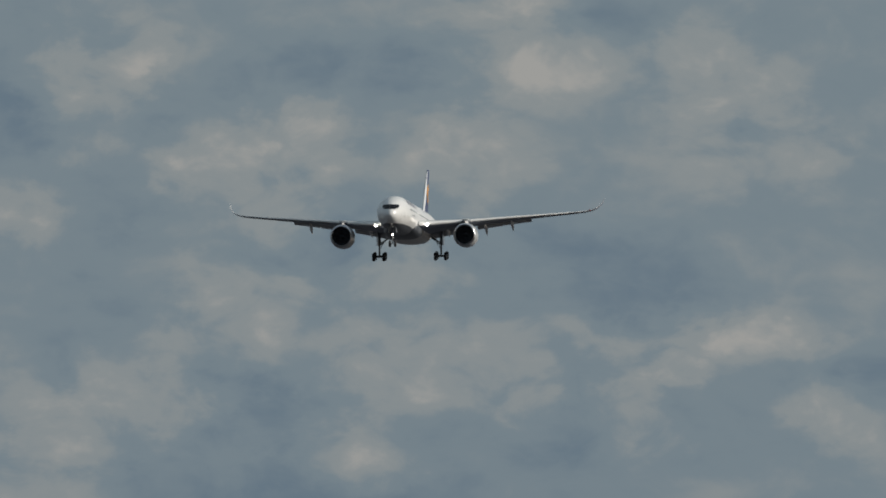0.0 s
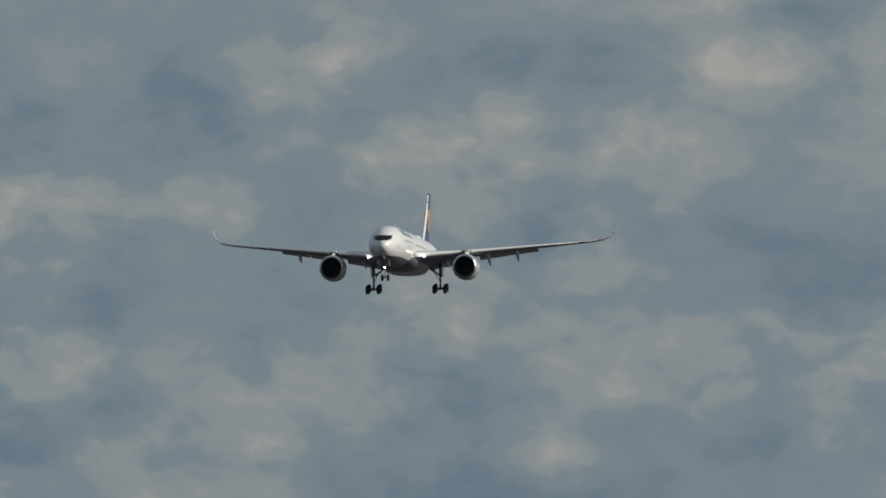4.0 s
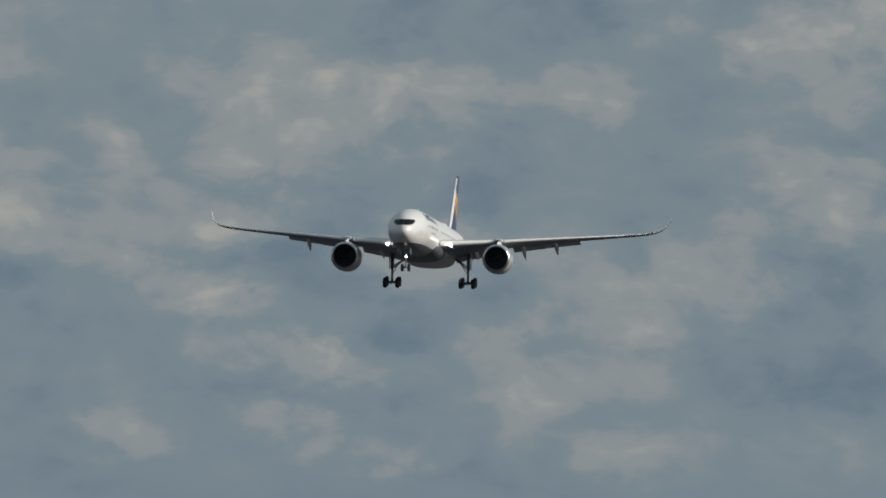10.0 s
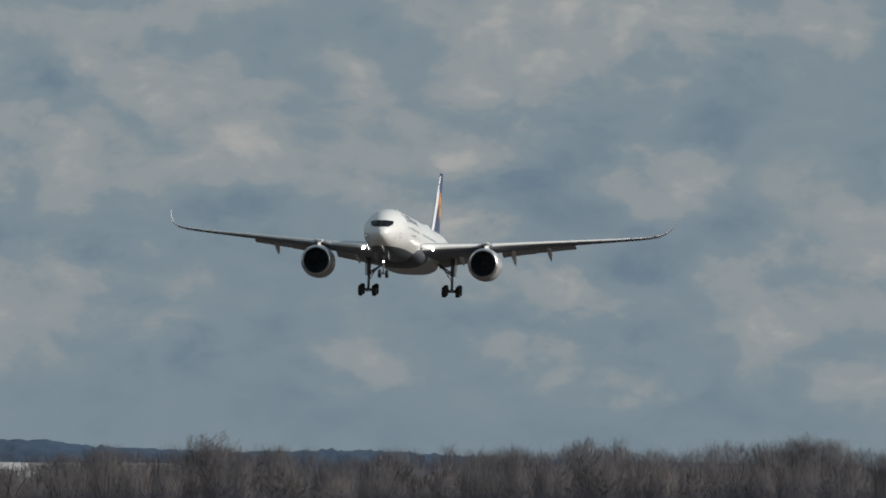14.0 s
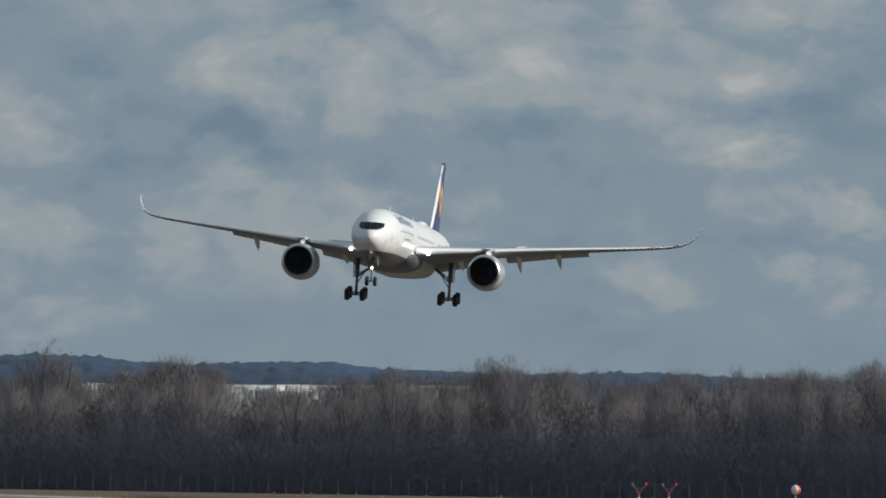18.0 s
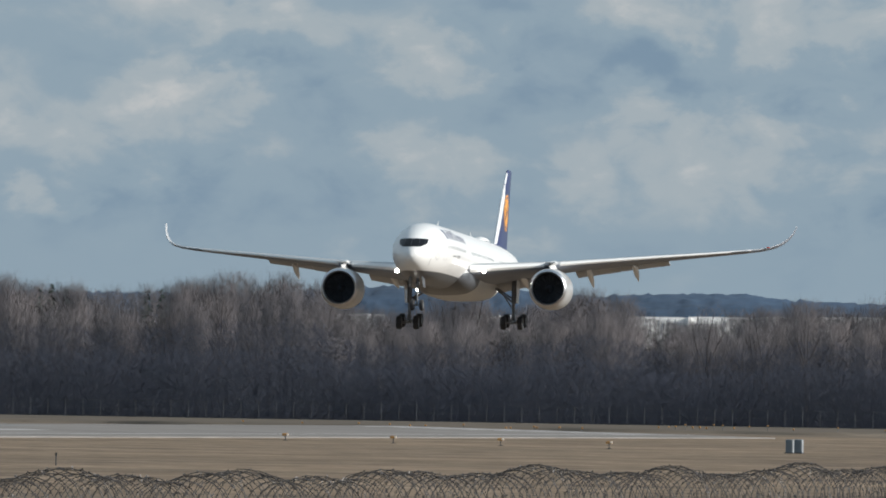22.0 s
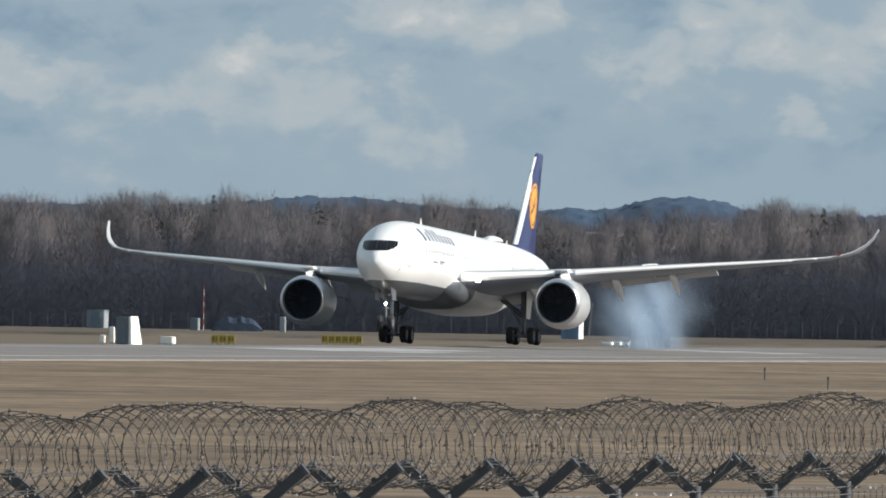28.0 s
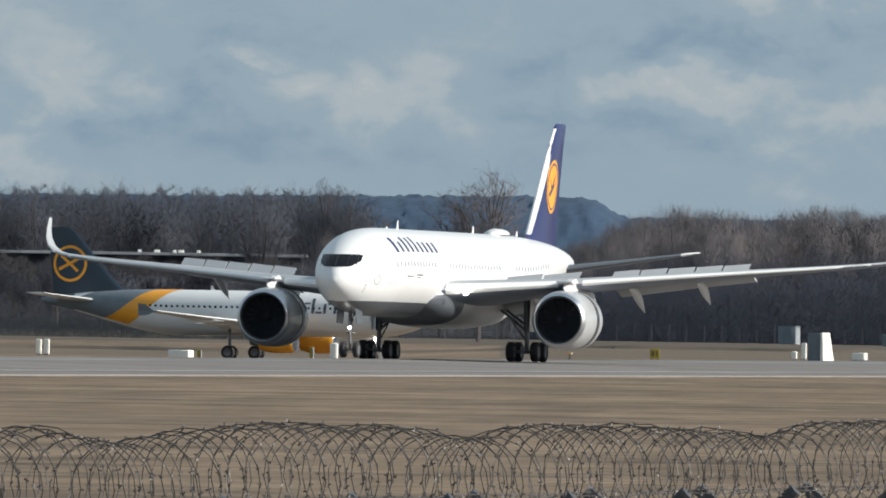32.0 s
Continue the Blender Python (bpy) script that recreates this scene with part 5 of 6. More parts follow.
    for x in (-0.62, 0.62):
        g = Geo().loft([[(x - 0.02, ny - 1.2, 3.35), (x + 0.02, ny - 1.2, 3.35), (x + 0.02, ny + 0.8, 3.25), (x - 0.02, ny + 0.8, 3.25)], [(x * 1.12 - 0.02, ny - 1.0, 2.35), (x * 1.12 + 0.02, ny - 1.0, 2.35), (x * 1.12 + 0.02, ny + 0.6, 2.3), (x * 1.12 - 0.02, ny + 0.6, 2.3)]])
        part("gear_door", g, M["belly_grey"], ng)
    part("taxi_light", Geo().revolve([(-0.03, 0.02), (0, 0.09), (0.14, 0.11)], (0, ny - 0.26, 2.05), "y", 14), M["lamp"], ng, "lit lamp on the nose leg")

    # main gear: leg with brace and door, and a four-wheel truck that rocks
    trucks = []
    for s in (-1, 1):
        mg = empty("main_gear")
        mg.parent = a
        part("leg", Geo().tube((s * 5.3, 0, 4.9), (s * 5.3, 0, 2.1), 0.24, n=12).tube((s * 5.3, 0, 2.1), (s * 5.3, 0, 0.55), 0.16, n=12), M["gear"], mg)
        part("side_brace", Geo().tube((s * 2.9, -0.1, 4.0), (s * 5.2, 0, 2.2), 0.10).tube((s * 3.1, 1.2, 3.9), (s * 5.25, 0.1, 2.5), 0.08).tube((s * 4.2, -0.6, 3.1), (s * 5.2, 0, 1.5), 0.06), M["gear"], mg)
        g = Geo().loft([[(s * 5.72, -0.9, 4.7), (s * 5.77, -0.9, 4.7), (s * 5.77, 1.2, 4.7), (s * 5.72, 1.2, 4.7)], [(s * 5.62, -0.7, 2.1), (s * 5.67, -0.7, 2.1), (s * 5.67, 0.9, 2.1), (s * 5.62, 0.9, 2.1)]])
        part("gear_door", g, M["white_paint"], mg, "pale gear door on the leg")
        tr = empty("truck")
        tr.parent = mg
        tr.matrix_basis = Matrix.Translation((s * 5.3, 0, 0.70))
        trucks.append((tr, s))
        part("truck_beam", Geo().tube((0, -1.15, 0), (0, 1.15, 0), 0.15, n=10).tube((-0.8, -1.02, 0), (0.8, -1.02, 0), 0.10).tube((-0.8, 1.02, 0), (0.8, 1.02, 0), 0.10).tube((0, -0.1, 0.1), (0, 0, 0.75), 0.16), M["gear"], tr)
        for x in (-0.87, 0.87):
            for y in (-1.02, 1.02):
                wheel(tr, x, y, 0, 0.70, 0.52)
    tagged(a, "large white twin-engined airliner with a dark blue fin, gear lowered", "airliner")
    return a, spoilers, sleeves, trucks, wings


airliner, SPOILERS, SLEEVES, TRUCKS, WINGS = wide_body()


# ---- perimeter fence: Y-topped posts, coiled barbed wire, strands ----
FENCE_AZ = -0.0095
FENCE_DIR = Vector((math.sin(FENCE_AZ), math.cos(FENCE_AZ), 0))
FENCE_OFF = 25.773
FENCE_FOOT = Vector((-math.cos(FENCE_AZ), math.sin(FENCE_AZ), 0)) * FENCE_OFF
BAY = 3.0
FENCE_OUT = Vector((FENCE_DIR.y, -FENCE_DIR.x, 0))


def fence_point(s, out=0.0, z=0.0):
    p = FENCE_FOOT + FENCE_DIR * s + FENCE_OUT * out
    return Vector((p.x, p.y, z))


FENCE_ROT = Matrix.Rotation(-FENCE_AZ, 4, "Z")
ARM_Z, TIP_Z, ARM_W = 2.600, 2.838, 0.275


def y_post():
    t = empty("fence_post")
    part("post", Geo().tube((0, 0, GROUND_Z), (0, 0, ARM_Z + 0.02), 0.042, n=10), M["post"], t)
    for s in (-1, 1):
        tilt = Vector((s * ARM_W, 0, TIP_Z - ARM_Z))
        d = tilt.normalized()
        up = Vector((-d.z * s, 0, abs(d.x)))
        g = Geo()
        ring = lambda c: [c + up * 0.034 + Vector((0, 0.03, 0)), c + up * 0.034 - Vector((0, 0.03, 0)), c - up * 0.034 - Vector((0, 0.03, 0)), c - up * 0.034 + Vector((0, 0.03, 0))]
        base = Vector((0, 0.034 * s, ARM_Z - 0.03))
        g.loft([ring(base), ring(base + tilt * 0.97), ring(base + tilt * 1.02)])
        part("arm", g, M["post"], t, "angled grey steel arm")
        part("cap", Geo().tube(base + tilt * 0.99, base + tilt * 1.06, 0.042, n=8), M["post"], t)
        part("clip", Geo().box(tuple(base + tilt * 0.55 + up * 0.045), (0.03, 0.03, 0.03), 0, 0.006), M["wire"], t)
    return tagged(t, "grey steel fence post with two arms in a Y", "fence post", "posts of the perimeter fence")


S0 = 133.42
first_post = y_post()
for k in range(-16, 34):
    m = Matrix.Translation(fence_point(S0 + BAY * k)) @ FENCE_ROT
    if k == -16:
        first_post.matrix_basis = m
    else:
        copy_thing(first_post, m)


def wire_path(g, pts, r, n=4):
    """A thin wire along points."""
    rings = []
    for i, p in enumerate(pts):
        d = (pts[min(i + 1, len(pts) - 1)] - pts[max(i - 1, 0)]).normalized()
        u = d.cross(Vector((0.3, 0.2, 1))).normalized()
        w = d.cross(u)
        rings.append([p + (u * math.cos(2 * math.pi * k / n) + w * math.sin(2 * math.pi * k / n)) * r for k in range(n)])
    g.loft(rings, True, True, True)


def barb(g, p, d, rnd, size=0.018):
    """A small two-wire barb."""
    for _ in range(2):
        q = Vector((rnd.gauss(0, 1), rnd.gauss(0, 1), rnd.gauss(0, 1))).normalized() * size
        u = q.orthogonal().normalized() * 0.007
        b = len(g.v)
        g.v += [tuple(p - q + u), tuple(p - q - u), tuple(p + q)]
        g.face((b, b + 1, b + 2))


def coil_form(s):
    """Centre height and radius of the coil along the fence: it sags and swells between its ties."""
    c = 2.925 + 0.018 * math.sin(s * 0.83 + 0.6) + 0.013 * math.sin(s * 1.61 + 2.0) + 0.012 * math.sin(s * 0.31)
    r = 0.272 + 0.014 * math.sin(s * 0.83 + 0.9) + 0.012 * math.sin(s * 2.3 + 1.0)
    return c, r


def coil_roll(s0, s1, seed):
    rnd = random.Random(seed)
    t = empty("barbed_coil")
    for hand, pitch, ph in ((1, 0.40, 0.0), (-1, 0.45, 1.3)):
        g, gb = Geo(), Geo()
        pts = []
        n = int((s1 - s0) / pitch * 18)
        wob = [rnd.uniform(-0.03, 0.03) for _ in range(n // 18 + 3)]
        for i in range(n + 1):
            s = s0 + (s1 - s0) * i / n
            c, r = coil_form(s)
            f = i / 18
            k = int(f)
            e = wob[k] * (1 - (f - k)) + wob[k + 1] * (f - k)
            a = hand * 2 * math.pi * i / 18 + ph
            p = fence_point(s + e * 2.0, (r + e * 0.5) * math.cos(a) * 1.02, c + (r + e * 0.6) * math.sin(a))
            pts.append(p)
        wire_path(g, pts, 0.0032)
        for i in range(1, n):
            if rnd.random() < 0.9:
                barb(gb, pts[i], None, rnd)
        strand = part("coil_wire", g, M["wire"], t, "weathered steel wire wound in loops", angle=80)
        tagged(part("barbing", quick_mesh("barbing", gb, M["wire"]), [], strand), kind="stuff")
    return tagged(t, "roll of weathered barbed wire coiled along the fence top", "barbed wire", "coils on the perimeter fence")


for k in range(10):
    a0 = S0 + BAY * (-16 + 5 * k)
    coil_roll(a0, a0 + BAY * 5 + 0.1, 300 + k)

# straight barbed strands, tension wires and the mesh of the fence below
for name, out, z in (("barbed_strand", 0.10, 2.715), ("barbed_strand", -0.10, 2.715), ("barbed_strand", 0.22, 2.82), ("barbed_strand", -0.22, 2.82), ("barbed_strand", 0.05, 2.585), ("tension_wire", 0.05, 2.53), ("tension_wire", 0.05, 2.40), ("tension_wire", 0.05, 2.0)):
    rnd = random.Random(int(z * 1000) + int(out * 100))
    g = Geo()
    pts = [fence_point(S0 + BAY * (k / 2), out, z - (0.012 if k % 2 else 0)) for k in range(-32, 67)]
    wire_path(g, pts, 0.0035)
    st = part(name, g, M["gear"] if out == 0.05 else M["wire"], None, angle=80)
    if name == "barbed_strand":
        gb = Geo()
        for i in range(len(pts) - 1):
            for f in (0.05, 0.2, 0.35, 0.5, 0.65, 0.8, 0.95):
                barb(gb, pts[i].lerp(pts[i + 1], f), None, rnd, 0.016)
        tagged(part("barbing", quick_mesh("barbing", gb, M["gear"] if out == 0.05 else M["wire"]), [], st), kind="stuff")
    tagged(st, "straight wire strung along the fence posts", "wire", "strands of the perimeter fence")
g = Geo()
for k in range(-32, 67):
    for j in range(6):
        s = S0 + BAY * (k / 2) + j * BAY / 12
        g.tube(fence_point(s, 0.05, 2.55), fence_point(s, 0.05, GROUND_Z), 0.003, n=3, caps=False)
tagged(part("fence_mesh", g, M["post"], None, smooth=False), "grey wire mesh of the perimeter fence", "fence mesh", kind="stuff")


# ---- airfield furniture ----
def at(az, d, z=None, turn=0.0):
    z = rise(az, d) if z is None else z
    return Matrix.Translation(polar(az, d, z)) @ Matrix.Rotation(-az + radians(turn), 4, "Z")


def runway_light(az, d):
    t = empty("runway_edge_light")
    part("stem", Geo().tube((0, 0, -0.05), (0, 0, 0.42), 0.035), M["dark"], t)
    part("base_plate", Geo().box((0, 0, 0.02), (0.4, 0.4, 0.05), 0, 0.02), M["dark"], t)
    part("head", Geo().box((0, 0, 0.50), (0.52, 0.3, 0.20), 0, 0.05), M["orange_dull"], t, "dull orange light head")
    part("lens", Geo().box((0.16, -0.16, 0.50), (0.16, 0.04, 0.14), 0, 0.02), M["white_box"], t)
    t.matrix_basis = at(az, d)
    return tagged(t, "low dull-orange edge light on a stem in the grass", "edge light", "lights by the runway")


def sign(az, d, n, w, h=0.75, turn=0):
    """Row of yellow boards with dark marks on short legs."""
    t = empty("taxiway_sign")
    for k in range(n):
        x = (k - (n - 1) / 2) * w
        b = part("board", Geo().box((x, 0, 0.18 + h / 2), (w * 0.96, 0.22, h), 0, 0.03), M["yellow"], t, "yellow sign board with dark marks")
        for j in range(2):
            part("mark", Geo().box((x - w * 0.2 + j * w * 0.38, -0.115, 0.2 + h / 2), (w * (0.16 if (k + j) % 2 else 0.24), 0.02, h * 0.55), 0), M["sign_mark"], b)
        for j in (-1, 1):
            part("leg", Geo().tube((x + j * w * 0.3, 0, 0), (x + j * w * 0.3, 0, 0.22), 0.04), M["dark"], t)
    t.matrix_basis = at(az, d, turn=turn)
    return tagged(t, "low yellow taxiway sign with dark marks in the grass", "sign", "yellow taxiway signs")


def marker_post(az, d, w, h, label, mat="white_box"):
    t = empty("marker_box")
    part("body", Geo().box((0, 0, h / 2), (w, w * 0.8, h), 0, 0.05), M[mat], t)
    part("side", Geo().box((w * 0.5 + 0.02, 0, h / 2), (0.04, w * 0.7, h * 0.96), 0), M["white_box" if mat == "white_box" else "pane"], t)
    part("foot", Geo().box((0, 0, 0.04), (w * 1.3, w * 1.1, 0.08), 0, 0.02), M["dark"], t)
    t.matrix_basis = at(az, d, turn=-18)
    return tagged(t, label, "marker box")


def hut(az, d, w, depth, h, label, turn=-22, mast=0.0, slope=False, side="white_box", walls="grey_box"):
    t = empty("equipment_hut")
    # shaded front and sunlit side of one box, put into two colours
    part("body", Geo().box((0, 0, h / 2), (w, depth, h), 0, 0.04), M[walls], t)
    part("roof", Geo().box((0, 0, h + 0.05), (w * 1.06, depth * 1.06, 0.1), 0, 0.03), M[walls], t)
    part("door", Geo().box((0, -depth / 2 - 0.02, h * 0.47), (w * 0.5, 0.04, h * 0.84), 0), M[walls], t)
    if slope:
        g = Geo()
        g.loft([[(w / 2 + 0.01, -depth / 2 - 0.1, 0), (w / 2 + 0.01, depth / 2 + 0.7, 0), (w / 2 + 0.01, depth / 2 + 0.1, h * 1.06), (w / 2 + 0.01, -depth / 2 - 0.1, h * 1.06)],
                [(w / 2 + 0.3, -depth / 2 - 0.1, 0), (w / 2 + 0.3, depth / 2 + 0.7, 0), (w / 2 + 0.2, depth / 2 + 0.1, h * 1.06), (w / 2 + 0.2, -depth / 2 - 0.1, h * 1.06)]])
        part("shield", g, M["white_box"], t, "sloping side screen, its sunlit white put into the colour")
    else:
        part("side_panel", Geo().box((w / 2 + 0.03, 0, h * 0.48), (0.05, depth * 0.9, h * 0.94), 0), M[side], t, "side wall, coloured pale for the sun on it")
    if mast:
        part("mast", Geo().tube((w * 0.9, 0.2, 0), (w * 1.1, 0.2, mast * 0.45), 0.06), M["gear"], t)
        part("antenna", Geo().tube((-w * 0.3, 0, h), (-w * 0.3, 0, mast), 0.05, 0.03), M["gear"], t)
        part("antenna_frame", Geo().tube((-w * 0.6, 0, h + 0.9), (w * 0.5, 0, h + 0.9), 0.04).tube((w * 0.1, 0, h), (w * 0.1, 0, h + 1.0), 0.04), M["gear"], t)
    t.matrix_basis = at(az, d, turn=turn)
    return tagged(t, label, "hut")


def banded_mast(az, d, h, label, ball=False, fork=True):
    t = empty("mast")
    n = 8
    for k in range(n):
        part("mast_band", Geo().tube((0, 0, h * k / n), (0, 0, h * (k + 1) / n), 0.055 if fork else 0.03, n=8), M["red"] if k % 2 else M["white_box"], t)
    if ball:
        part("ball", Geo().revolve([(-0.55 * math.cos(math.pi * k / 10), 0.001 + 0.55 * math.sin(math.pi * k / 10)) for k in range(11)], (0, 0, h), "z", 18, slots=lambda i, j: 1 if (j // 5) % 2 == 0 else 0), [M["red"], M["white_box"]], t, "red and white warning ball")
    elif fork:
        part("fork", Geo().tube((0, 0, h), (-0.5, 0, h + 0.6), 0.05).tube((0, 0, h), (0.5, 0, h + 0.6), 0.05).tube((-0.3, 0, h + 0.35), (0.3, 0, h + 0.35), 0.04), M["gear"], t)
        part("lamp_head", Geo().box((0.52, 0, h + 0.68), (0.2, 0.2, 0.2), 0, 0.05), M["red"], t)
        part("lamp_head", Geo().box((-0.52, 0, h + 0.68), (0.18, 0.18, 0.18), 0, 0.05), M["gear"], t)
        part("cabinet", Geo().box((-0.45, 0, 0.5), (0.5, 0.4, 1.0), 0, 0.04), M["grey_box"], t)
        part("cabinet", Geo().box((0.55, 0, 0.55), (0.45, 0.4, 1.1), 0, 0.04), M["grey_box"], t)
    t.matrix_basis = at(az, d)
    return tagged(t, label, "mast", "warning masts")


M["orange_dull"] = material("faded_orange", (0.42, 0.22, 0.07), 0.6, 0, 0.2, 2, 12)

def stake(az, d, h):
    t = empty("stake")
    part("rod", Geo().tube((0, 0, -0.1), (0, 0, h), 0.035, 0.03), M["dark"], t)
    part("head", Geo().box((0, 0, h * 0.86), (0.11, 0.08, h * 0.25), 0, 0.02), M["black"], t)
    t.matrix_basis = at(az, d)
    tagged(t, "thin dark stake standing in the grass", "stake", "stakes in the near grass")


def approach_light(az, d, h):
    t = empty("approach_light")
    part("stem", Geo().tube((0, 0, -0.05), (0, 0, h), 0.03), M["gear"], t)
    part("head", Geo().box((0, 0, h + 0.08), (0.22, 0.25, 0.18), 0, 0.04), M["orange_dull"], t, "small dull yellow lamp head")
    t.matrix_basis = at(az, d)
    tagged(t, "small yellowish light on a stem near the runway's end", "light", "lights at the runway's end")


hut(-0.22043, 1795, 1.35, 1.1, 2.35, "equipment box by the runway, shaded front and sunlit screen coloured in", -30, 0, True)
marker_post(-0.22157, 1822, 0.42, 0.75, "small white marker by the runway")
marker_post(-0.22110, 1827, 0.38, 1.5, "narrow white marker post by the runway")
marker_post(-0.21835, 1820, 1.15, 0.72, "low white cabinet in the grass")
hut(-0.22183, 2540, 2.3, 1.6, 2.3, "blue-grey hut near the wood", -22, 0, False, "pane")
banded_mast(-0.21661, 2520, 5.8, "thin red and white banded mast near the wood", False, False)
marker_post(-0.21703, 2500, 1.0, 1.6, "grey cabinet near the wood", "grey_box")
marker_post(-0.21272, 2450, 0.62, 2.0, "pale cabinet near the wood", "pane")
sign(-0.21563, 1832, 3, 0.72)
sign(-0.20979, 1906, 6, 0.64)
sign(-0.22840, 1707, 1, 0.85, 0.85)
hut(-0.19849, 2330, 2.15, 1.5, 2.4, "hut with an antenna behind the runway, shaded front and sunlit side coloured in", -22, 9.5, walls="blue_box")
marker_post(-0.19674, 2069, 1.05, 0.38, "low white block in the grass beyond the runway")
marker_post(-0.19632, 2076, 1.05, 0.38, "low white block in the grass beyond the runway")
marker_post(-0.19591, 2082, 1.05, 0.38, "low white block in the grass beyond the runway")
marker_post(-0.19549, 2089, 1.05, 0.38, "low white block in the grass beyond the runway")
marker_post(-0.19507, 2095, 1.05, 0.38, "low white block in the grass beyond the runway")
marker_post(-0.24420, 1600, 0.52, 1.3, "grey-white marker box by the runway")
marker_post(-0.24176, 1623, 0.52, 1.3, "grey-white marker box by the runway")
marker_post(-0.23388, 1702, 0.5, 1.2, "grey-white marker box by the runway")
marker_post(-0.24529, 1575, 0.28, 1.0, "small yellow marker by the runway", "yellow")
marker_post(-0.25871, 1591, 0.36, 1.25, "grey-white marker box by the runway")
marker_post(-0.25832, 1594, 0.36, 1.25, "grey-white marker box by the runway")
marker_post(-0.25171, 1824, 1.9, 0.95, "white cabinet beyond the runway")
marker_post(-0.25080, 1835, 0.34, 0.95, "small yellow marker beyond the runway", "yellow")
runway_light(-0.23259, 1716)
runway_light(-0.23560, 1776)
runway_light(-0.17462, 1637)
runway_light(-0.16931, 1608)
runway_light(-0.16403, 1594)
runway_light(-0.15870, 1552)
marker_post(-0.14983, 1513, 0.52, 1.05, "dark grey panel box in the near grass", "grey_box")
marker_post(-0.14939, 1516, 0.58, 1.05, "dark grey panel box in the near grass", "grey_box")
banded_mast(-0.13703, 1536, 2.4, "red and white mast with a forked head")
banded_mast(-0.13556, 1548, 2.4, "red and white mast with a forked head")
banded_mast(-0.12932, 2272, 2.0, "mast with a red and white warning ball", True)
stake(-0.18899, 1208, 0.75)
stake(-0.18587, 1087, 0.7)
approach_light(-0.15628, 2268, 0.35)
approach_light(-0.15578, 2269, 0.37)
approach_light(-0.15545, 2268, 0.48)
approach_light(-0.15497, 2271, 0.66)
approach_light(-0.15461, 2271, 0.40)
approach_light(-0.15426, 2270, 0.42)
approach_light(-0.15393, 2270, 0.35)
approach_light(-0.15356, 2270, 0.72)
approach_light(-0.15313, 2272, 0.66)
approach_light(-0.15258, 2272, 0.39)
approach_light(-0.15182, 2271, 0.58)
approach_light(-0.15092, 2273, 0.68)
approach_light(-0.14965, 2274, 0.34)
approach_light(-0.14747, 2275, 0.60)
approach_light(-0.14512, 2276, 0.38)
approach_light(-0.14407, 2276, 0.34)
approach_light(-0.14380, 2278, 0.69)
approach_light(-0.13998, 2279, 0.44)
approach_light(-0.13803, 2281, 0.56)
approach_light(-0.13634, 2282, 0.68)
approach_light(-0.17671, 2176, 0.45)
approach_light(-0.17379, 2162, 0.42)
approach_light(-0.17102, 2150, 0.48)
approach_light(-0.16949, 2143, 0.43)
approach_light(-0.16851, 2138, 0.35)
approach_light(-0.16774, 2135, 0.39)
approach_light(-0.16588, 2127, 0.54)
approach_light(-0.16379, 2117, 0.31)
approach_light(-0.16357, 2116, 0.31)
approach_light(-0.16240, 2111, 0.49)
approach_light(-0.16226, 2111, 0.38)
approach_light(-0.16115, 2106, 0.46)
approach_light(-0.16004, 2101, 0.44)

# heap under a dark cover
t = empty("covered_load")
g = Geo()
rnd = random.Random(3)
rings = []
for k in range(13):
    x = -3.1 + 6.2 * k / 12
    h = 1.75 * (1 - abs(x / 3.3) ** 3.5) + rnd.uniform(-0.10, 0.10) + (0.18 if k in (4, 7, 9) else 0)
    rings.append([(x, -1.1, 0), (x + 0.05, -1.0, h * 0.62), (x, -0.55, h * 0.93), (x, 0, h), (x, 0.55, h * 0.95), (x, 1.0, h * 0.6), (x, 1.1, 0)])
g.loft(rings, False, False, False)
part("cover", g, M["tarp"], t, "creased dark cover", smooth=False)
for k in range(4):
    part("block", Geo().box((-2.4 + 1.6 * k, -1.0, 0.15), (0.7, 0.5, 0.35), 0, 0.05), M["black"], t)
t.matrix_basis = at(-0.21497, 2480)
tagged(t, "heap under a dark creased cover at the edge of the wood", "covered load")

# far perimeter fence at the foot of the wood
t = empty("far_fence")
pm = Geo().tube((0, 0, 0), (0, 0, 2.3), 0.05, n=5).mesh("far_post", [M["post"]])
for k in range(205):
    az = -0.270 + (0.176) * k / 204
    part("post", pm, [], t, at=Matrix.Translation(polar(az, 2560, GROUND_Z)))
for z in (0.15, 1.2, 2.2):
    g = Geo()
    wire_path(g, [polar(-0.270 + 0.176 * k / 40, 2560, GROUND_Z + z) for k in range(41)], 0.02)
    part("rail", g, M["post"], t)
tagged(t, "grey wire fence along the foot of the wood", "fence")

# low white sheds and old snow beyond the wood
rnd = random.Random(77)
def far_shed(az, d, z, w, h):
    t = empty("far_shed")
    part("wall", Geo().box((0, 0, h / 2 - 2), (w, 14, h + 4), 0), M["litter"], t)
    part("roof", Geo().loft([[(-w / 2 - 0.5, -8, h), (w / 2 + 0.5, -8, h), (w / 2 + 0.5, 0, h + 0.4), (-w / 2 - 0.5, 0, h + 0.4)], [(-w / 2 - 0.5, -8, h + 0.2), (w / 2 + 0.5, -8, h + 0.2), (w / 2 + 0.5, 0, h + 0.6), (-w / 2 - 0.5, 0, h + 0.6)]]), M["snow"], t, "white roof")
    t.matrix_basis = at(az, d, z)
    tagged(t, "low shed with a pale roof beyond the wood", "shed", "far sheds")


for az, el, w in ((-0.1974, 335, 5.5), (-0.1934, 324, 3.5), (-0.1922, 318, 2.5), (-0.1916, 268, 5.0), (-0.1962, 330, 2.5)):
    d = 3300
    far_shed(az, d, EYE.z + el / 1e5 * d - 1.5, w * 0.45, 1.0)
